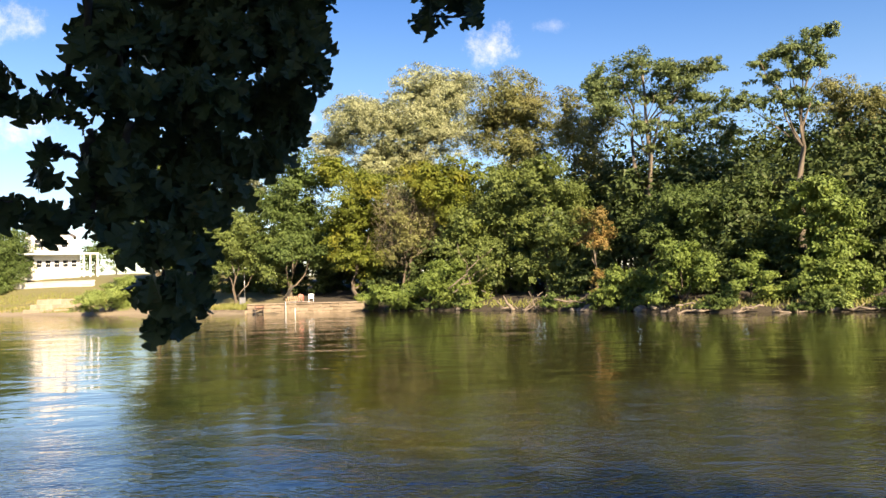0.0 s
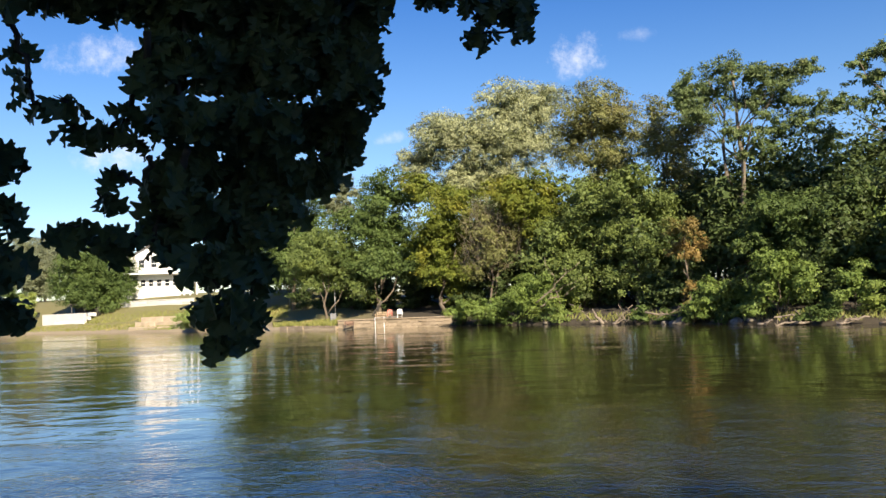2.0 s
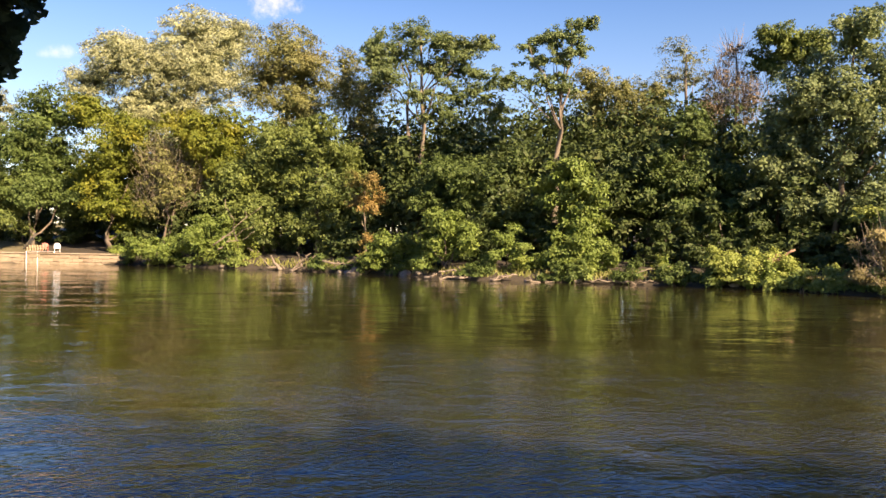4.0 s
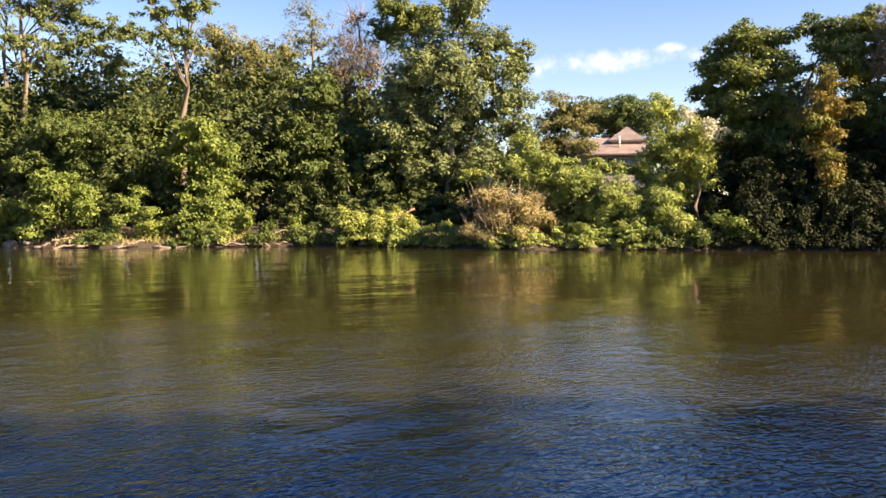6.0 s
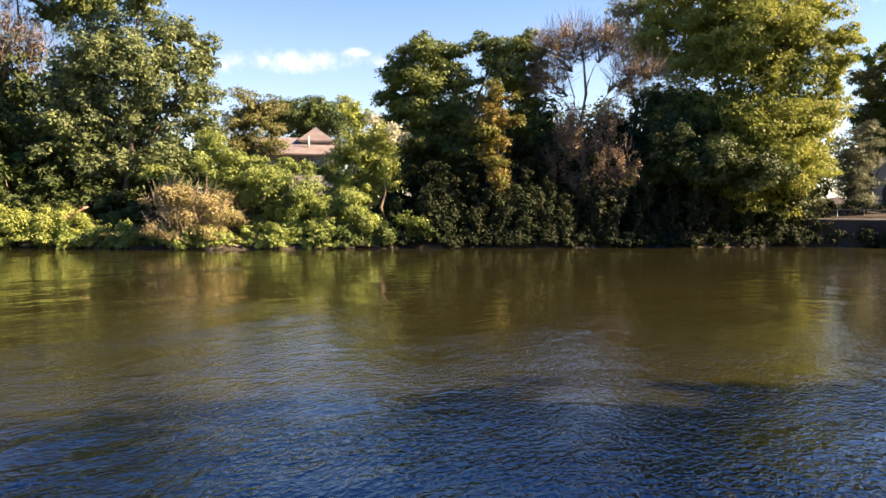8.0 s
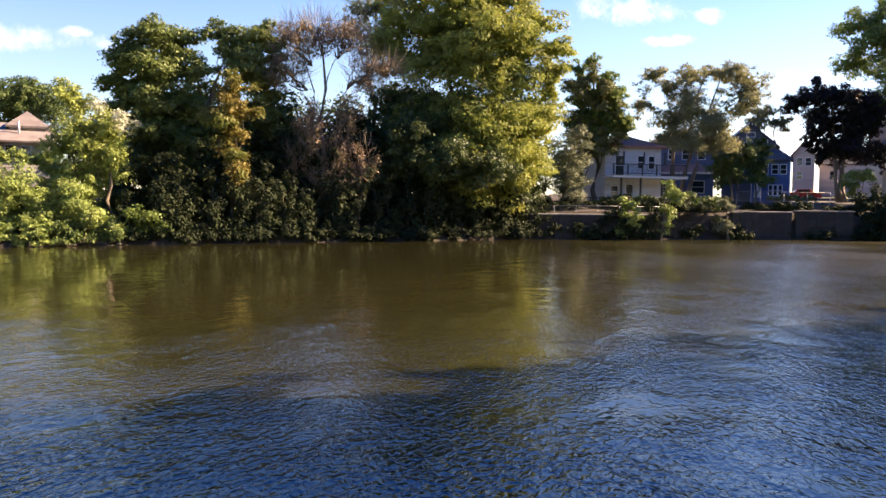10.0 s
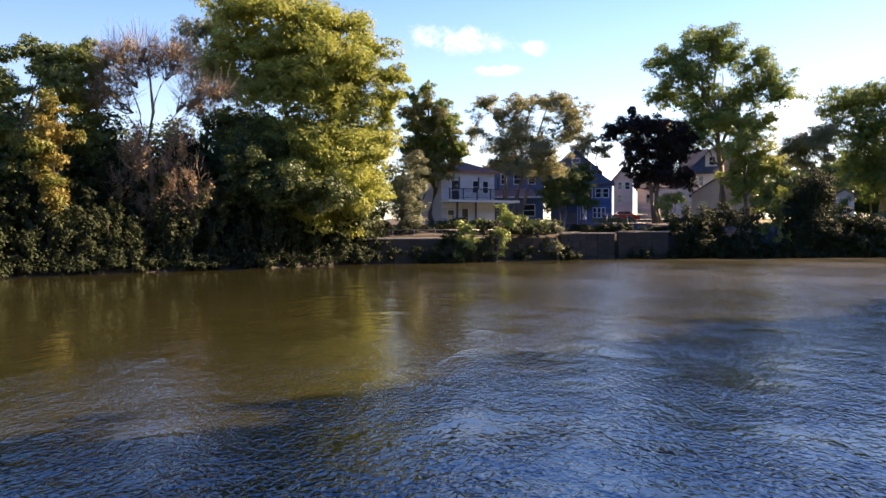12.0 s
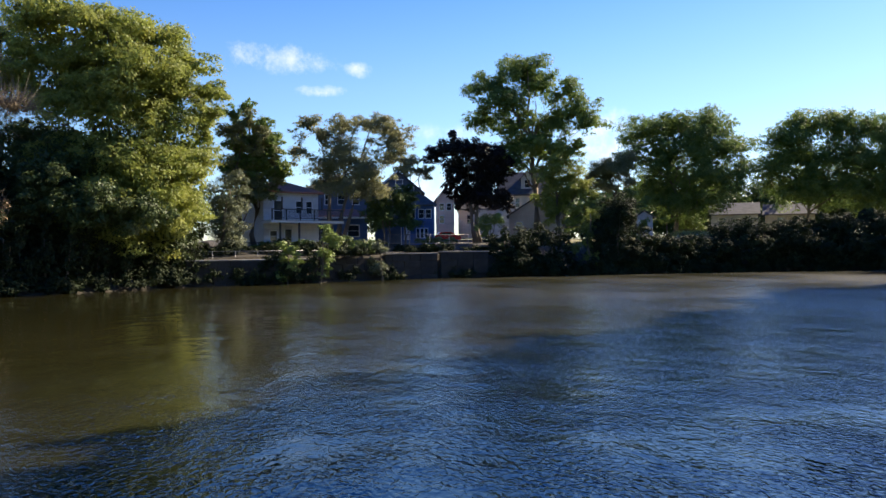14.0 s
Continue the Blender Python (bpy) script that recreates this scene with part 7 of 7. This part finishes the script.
driftwood("bleached stump leaning into the river", -4.6, -0.5, [((0.4, 0, 0), (-0.5, 0.3, 1.4), 0.2), ((-0.8, 0.1, 0.2), (1.6, 0.1, 0.3), 0.15), ((-0.4, 0, 0.2), (-2.6, 0.3, 2.0), 0.07)])
driftwood("long bare branch lying along the bank", -10.0, 0.1, [((-2.8, 0, 1.1), (1.8, 0.3, 0.8), 0.09), ((-1.8, 0, 0.5), (0.5, 0, 1.5), 0.06)])
driftwood("pale driftwood logs stranded on the bank", -17.0, -0.5, [((-2.3, 0, 0.1), (0.0, 0.2, 0.75), 0.13), ((0.0, 0.2, 0.75), (1.6, 0.1, 0.5), 0.11), ((-1.8, -0.3, 0.1), (0.9, -0.2, 0.15), 0.12), ((0.2, -0.2, 0.2), (2.6, -0.1, 0.05), 0.11)])
driftwood("pale stranded log at the waterline", -20.7, -0.5, [((-1.2, 0, 0.1), (0.9, 0.2, 0.5), 0.14), ((-1.0, -0.2, 0.05), (0.2, 0, 0.3), 0.08)])
driftwood("half-sunk pale log by the shore", -23.2, -0.6, [((-1.3, 0, 0.05), (1.0, 0, 0.08), 0.09)])
driftwood("pale logs lying along the foot of the bank", -28.2, -0.2, [((-2.2, 0, 0.25), (1.3, 0.1, 0.2), 0.11), ((0.8, -0.1, 0.2), (3.0, 0.1, 0.3), 0.1)])
driftwood("grey dead branch hanging over the shore", -30.6, 0.6, [((-1.8, 0, 0.8), (1.8, 0.2, 1.5), 0.06), ((-0.8, 0, 0.6), (1.0, 0.3, 0.9), 0.05)])
driftwood("thin grey roots of the dry bush in the water", -46.5, -0.3, [((-1.8, 0, 1.2), (-0.4, 0, 0.1), 0.06), ((0.4, 0, 0.1), (1.9, 0.2, 1.0), 0.06), ((1.0, 0, 0.0), (2.6, 0.1, 0.7), 0.05)])
driftwood("broken reddish-brown trunk leaning under the bushes", -38.9, 1.6, [((-0.7, 0, 1.9), (0.9, 0.2, 2.9), 0.16), ((-1.3, 0.1, 2.3), (-0.3, 0.2, 2.0), 0.14)], bench_wood)
driftwood("grey sticks at the waterline", -57.0, -0.2, [((-1.2, 0, 0.1), (1.3, 0.1, 0.3), 0.06)])
driftwood("tangle of dead grey-brown branches in the thicket", -2.4, -0.4, [((-2.8, 0, 2.2), (1.6, 0.4, 6.0), 0.07), ((-2.0, 0, 3.0), (2.2, 0.4, 4.4), 0.06), ((-2.4, 0, 1.8), (1.0, 0.2, 3.6), 0.06), ((-0.5, 0, 2.0), (-1.8, 0.4, 6.6), 0.06)], driftwood_mat)


def boulder(az, s, r, label="tan river stone at the waterline"):
    rng = np.random.default_rng(int(abs(az) * 77) + 1)
    bm = bmesh.new()
    bmesh.ops.create_icosphere(bm, subdivisions=2, radius=r)
    for v in bm.verts:
        k = 1 + 0.35 * noise.noise(v.co * (1.3 / r) + Vector((az, s, 0)))
        v.co = Vector((v.co.x * 1.5 * k, v.co.y * k, v.co.z * 0.75 * k))
    me = bpy.data.meshes.new("stone")
    bm.to_mesh(me)
    bm.free()
    me.materials.append(rock_mat)
    p = at(az, bank(az) + s)
    ob = new("stone", me)
    ob.matrix_world = pose(p.x, p.y, max(0.0, ground_z(p.x, p.y)) + 0.1 * r, 0, 0, float(rng.uniform(0, 360)))
    return tagged(ob, label, "stone", "stones along the waterline")


boulder(-10.4, 0.0, 0.75, "broad pale tan rock at the waterline")
boulder(-13.6, 0.1, 0.5)
boulder(-9.6, -0.1, 0.4)
rng = np.random.default_rng(9)
for az in np.arange(4.8, -62, -0.85):
    if rng.random() < 0.4:
        boulder(float(az + rng.uniform(-0.3, 0.3)), float(rng.uniform(-0.1, 0.7)), float(rng.uniform(0.13, 0.32)))


def grass_fringe():
    """Uncut grass and weeds on the lawn and along the foot of the bank."""
    rng = np.random.default_rng(31)
    out = []
    for az0, az1, s0, s1, n, h in ((18, 13.5, 0.6, 3.0, 2500, 0.5), (30, 17, 7, 16, 5000, 0.35), (34, 23, 0.5, 6, 3500, 0.25), (4, -62, 0.4, 1.8, 3500, 0.4), (-116, -126, 12, 22, 3000, 0.25)):
        for _ in range(n):
            a = rng.uniform(az1, az0)
            p = at(a, bank(a) + rng.uniform(s0, s1))
            z = ground_z(p.x, p.y)
            t = heading(a + 90 + rng.uniform(-50, 50)) * 0.06
            e = Vector((rng.normal(0, 0.12), rng.normal(0, 0.12), h * rng.uniform(0.5, 1.2)))
            q = Vector((p.x, p.y, z - 0.05))
            out += [q - t, q + t, q + e + 0.3 * t, q + e - 0.3 * t]
    ob = put("grass", quads_mesh("grass", np.array(out)), LEAF["grass"])
    tagged(ob, "uncut green and straw-coloured grass on the banks", "grass", kind="stuff")


grass_fringe()

# ---- the oak that overhangs the camera ----


def oak_leaf(seed):
    """A broad oak leaf with blunt rounded lobes, folded on its midrib, 1 long."""
    rng = np.random.default_rng(seed)
    n = 15
    mid, left, right = [], [], []
    lobes = 3.4 + 0.3 * rng.random()
    for i in range(n + 1):
        s = i / n
        env = 0.36 * (math.sin(math.pi * s ** 1.25) ** 0.6 if 0 < s < 1 else 0) * (0.55 + 0.55 * s)
        bend = -0.14 * s * s
        sides = []
        for shift in (0.0, 0.22 + 0.1 * rng.random()):
            wave = abs(math.sin(math.pi * (lobes * s + shift))) ** 1.2
            sides.append(env * (0.22 + 0.95 * wave) + 0.012)
        mid.append((0, s, bend))
        left.append((-sides[0], s + 0.12 * sides[0], bend + 0.3 * sides[0] + 0.012 * rng.normal()))
        right.append((sides[1], s + 0.12 * sides[1], bend + 0.25 * sides[1] + 0.012 * rng.normal()))
    faces = []
    for i in range(n):
        faces += [(i, i + 1, n + 2 + i, n + 1 + i), (i, 2 * n + 2 + i, 2 * n + 3 + i, i + 1)]
    me = mesh_of("leaf", mid + left + right, faces)
    me.materials.append(LEAF["oak"])
    return me


# leafy masses that hang from the bough: fullness, then (x, y, z, radius, half height) from the top down
HANGING = []
HANGING.append((3.6, [(-1.1, 3.08, 4.27, 0.23, 0.09), (-1.28, 3.27, 4.14, 0.24, 0.11), (-1.24, 3.18, 3.86, 0.15, 0.11), (-1.21, 3.09, 3.59, 0.13, 0.09), (-1.3, 3.32, 3.44, 0.12, 0.09), (-1.23, 3.24, 3.22, 0.12, 0.09), (-1.13, 3.18, 3, 0.11, 0.08), (-1.06, 3.09, 2.82, 0.09, 0.06), (-1.16, 3.32, 2.68, 0.06, 0.04)]))
HANGING.append((3.6, [(-0.86, 3.32, 4.35, 0.29, 0.09), (-0.98, 3.54, 4.16, 0.3, 0.13), (-1.01, 3.43, 3.87, 0.24, 0.14), (-1.02, 3.32, 3.6, 0.21, 0.11), (-1.08, 3.56, 3.41, 0.21, 0.12), (-1.08, 3.46, 3.18, 0.15, 0.1), (-1.02, 3.37, 2.97, 0.08, 0.08), (-1.02, 3.27, 2.79, 0.05, 0.06), (-1.14, 3.49, 2.68, 0.03, 0.02)]))
HANGING.append((3.4, [(-0.58, 3.59, 4.41, 0.17, 0.1), (-0.65, 3.83, 4.26, 0.16, 0.13), (-0.72, 3.71, 3.98, 0.22, 0.13), (-0.62, 3.63, 3.8, 0.11, 0.09), (-0.82, 3.84, 3.69, 0.21, 0.12), (-0.7, 3.77, 3.58, 0.07, 0.09), (-0.86, 3.63, 3.42, 0.14, 0.09), (-0.89, 3.52, 3.25, 0.06, 0.04)]))
HANGING.append((2.6, [(-1.5, 3.01, 4.26, 0.29, 0.07), (-1.55, 3.26, 4.18, 0.19, 0.07), (-1.72, 3.06, 4.15, 0.21, 0.06), (-1.86, 2.84, 4.1, 0.12, 0.06)]))
HANGING.append((1.7, [(-1.72, 2.7, 3.98, 0.02, 0.02), (-1.81, 2.94, 3.89, 0.03, 0.04), (-1.72, 2.88, 3.71, 0.04, 0.03), (-1.65, 2.8, 3.6, 0.04, 0.02), (-1.68, 3.08, 3.67, 0.03, 0.01)]))
HANGING.append((2.2, [(-1.33, 3.03, 3.76, 0.04, 0.07), (-1.5, 3.23, 3.63, 0.04, 0.06), (-1.56, 3.09, 3.55, 0.08, 0.05), (-1.4, 3.06, 3.48, 0.04, 0.04), (-1.72, 3.17, 3.59, 0.03, 0.02)]))
HANGING.append((2.6, [(-1.22, 3.08, 3.31, 0.07, 0.07), (-1.36, 3.3, 3.2, 0.09, 0.06), (-1.36, 3.18, 3.25, 0.05, 0.03), (-1.32, 3.09, 3.08, 0.05, 0.03), (-1.49, 3.29, 3.16, 0.09, 0.02), (-1.51, 3.17, 3.07, 0.04, 0.01), (-1.52, 3.05, 3.11, 0.09, 0.03), (-1.55, 2.92, 3.14, 0.06, 0.01), (-1.73, 3.1, 3.15, 0.02, 0.01)]))
HANGING.append((1, [(-1.34, 3.03, 3.3, 0.01, 0.01), (-1.56, 3.2, 3.39, 0.01, 0.01), (-1.54, 3.1, 3.27, 0.01, 0.01)]))
HANGING.append((2.6, [(-0.31, 3.73, 4.39, 0.11, 0.02), (-0.25, 3.99, 4.35, 0.09, 0.03), (-0.33, 3.88, 4.34, 0.02, 0.01), (-0.04, 3.8, 4.22, 0.08, 0.04), (0.1, 4.05, 4.29, 0.12, 0.07), (-0, 3.95, 4.12, 0.07, 0.03), (0.16, 3.85, 4.1, 0.03, 0.02)]))
HANGING.append((3.2, [(-1.86, 2.47, 3.65, 0.11, 0.09), (-1.93, 2.74, 3.62, 0.06, 0.04), (-1.79, 2.71, 3.39, 0.1, 0.06), (-1.84, 2.55, 3.37, 0.09, 0.09), (-1.88, 2.83, 3.2, 0.12, 0.08), (-1.94, 2.66, 3.15, 0.12, 0.11), (-1.76, 2.67, 3, 0.11, 0.08), (-1.81, 2.51, 2.9, 0.11, 0.09), (-1.86, 2.79, 2.84, 0.11, 0.07)]))


def oak():
    rng = np.random.default_rng(77)
    base = Vector((-3.0, -2.8, 1.2))
    o = thing("oak_tree", "oak tree whose dark leafy branches hang over the river", "tree", pose(*base))
    limb("trunk", [Vector(p) - base for p in ((-3.0, -2.8, 0.9), (-3.0, -2.75, 2.5), (-2.9, -2.6, 4.2), (-2.7, -2.2, 6.2), (-2.4, -1.8, 8.5))], [0.5, 0.36, 0.33, 0.27, 0.12], bark, o, 12)
    bough = [Vector(p) - base for p in ((-2.9, -2.6, 4.2), (-2.5, -0.6, 5.3), (-1.9, 1.6, 5.7), (-1.3, 3.2, 5.4), (-0.5, 3.9, 5.2), (0.2, 4.1, 5.0))]
    limb("bough", bough, [0.22, 0.16, 0.12, 0.08, 0.05, 0.03], bark, o, 9)
    shapes = [oak_leaf(k) for k in range(5)]
    coords = [np.array([v.co[:] for v in me.vertices]) for me in shapes]
    polys = [[tuple(p.vertices) for p in me.polygons] for me in shapes]
    single, jv, jf = 0, [], []
    for full, masses in HANGING:
        centres = [Vector(q[:3]) - base for q in masses]
        root = min(bough[2:], key=lambda p: (p - centres[0]).length)
        if centres[0].z + base.z < 4.0:
            root = centres[0] + Vector((0.05, -0.05, 0.12))
        line = [root] + centres
        fine = []
        for a, b in zip(line, line[1:]):
            fine += [a.lerp(b, k / 4) + Vector(rng.normal(0, 0.01, 3)) for k in range(4)]
        fine.append(line[-1])
        limb("twig", fine, [0.014 * (1 - 0.8 * i / len(fine)) + 0.002 for i in range(len(fine))], twig_dark, o, 6)
        for c, (_, _, _, r, h) in zip(centres, masses):
            for _ in range(3):
                e = c + Vector((rng.uniform(-0.8, 0.8) * r, rng.uniform(-0.1, 0.1), rng.uniform(-0.8, 0.5) * h))
                limb("twig", wiggle(rng, c, e, 3, 0.15), [0.005, 0.004, 0.003, 0.002], twig_dark, o, 5)
            count = max(6, int(full * 6900 * r * h / 3.6))
            for i in range(count):
                d = Vector(rng.normal(0, 1, 3)).normalized()
                off = d * rng.random() ** 0.4
                p = c + Vector((off.x * r, off.y * min(0.24, 0.6 * r + 0.05), off.z * h))
                way = (Vector((d.x * 0.7, d.y * 0.5, -0.75)) + Vector(rng.normal(0, 0.35, 3))).normalized()
                face = Vector(rng.normal(0, 0.8, 3)) + Vector((0, -0.9, 0.5))
                side = way.cross(face).normalized()
                size = rng.uniform(0.09, 0.155)
                m = Matrix((side, way, side.cross(way))).transposed().to_4x4()
                m = Matrix.Translation(p - way * 0.3 * size) @ m @ Matrix.Scale(size, 4)
                which = int(rng.integers(5))
                if single < 300 and i % 9 == 0:
                    ob = put("leaf", shapes[which], None, o)
                    ob.matrix_local = m
                    single += 1
                else:
                    q = coords[which] @ np.array(m.to_3x3()).T + np.array(m.translation)
                    start = len(jv)
                    jv += q.tolist()
                    jf += [tuple(x + start for x in f) for f in polys[which]]
    tagged(put("foliage", mesh_of("foliage", jv, jf), LEAF["oak"], o), kind="stuff")
    # crown out of view overhead, its lobes placed to shade the hanging leaves
    crown = [(1.9, -2.6, 8.5, 3.6, 1.8), (-2.6, -2.0, 8.4, 3.8, 1.9), (-1.2, 0.8, 7.9, 2.6, 1.1), (-5.2, -0.5, 7.8, 2.6, 1.4), (1.5, -5.5, 7.6, 3.0, 2.0), (4.0, -3.5, 8.4, 2.6, 1.5)]
    crown = [(a - base.x, b - base.y, c - base.z, d, e) for a, b, c, d, e in crown]
    put("crown", quads_mesh("crown", leaf_cloud(crown, rng, 0.26, 30), 3), LEAF["oak"], o)


oak()
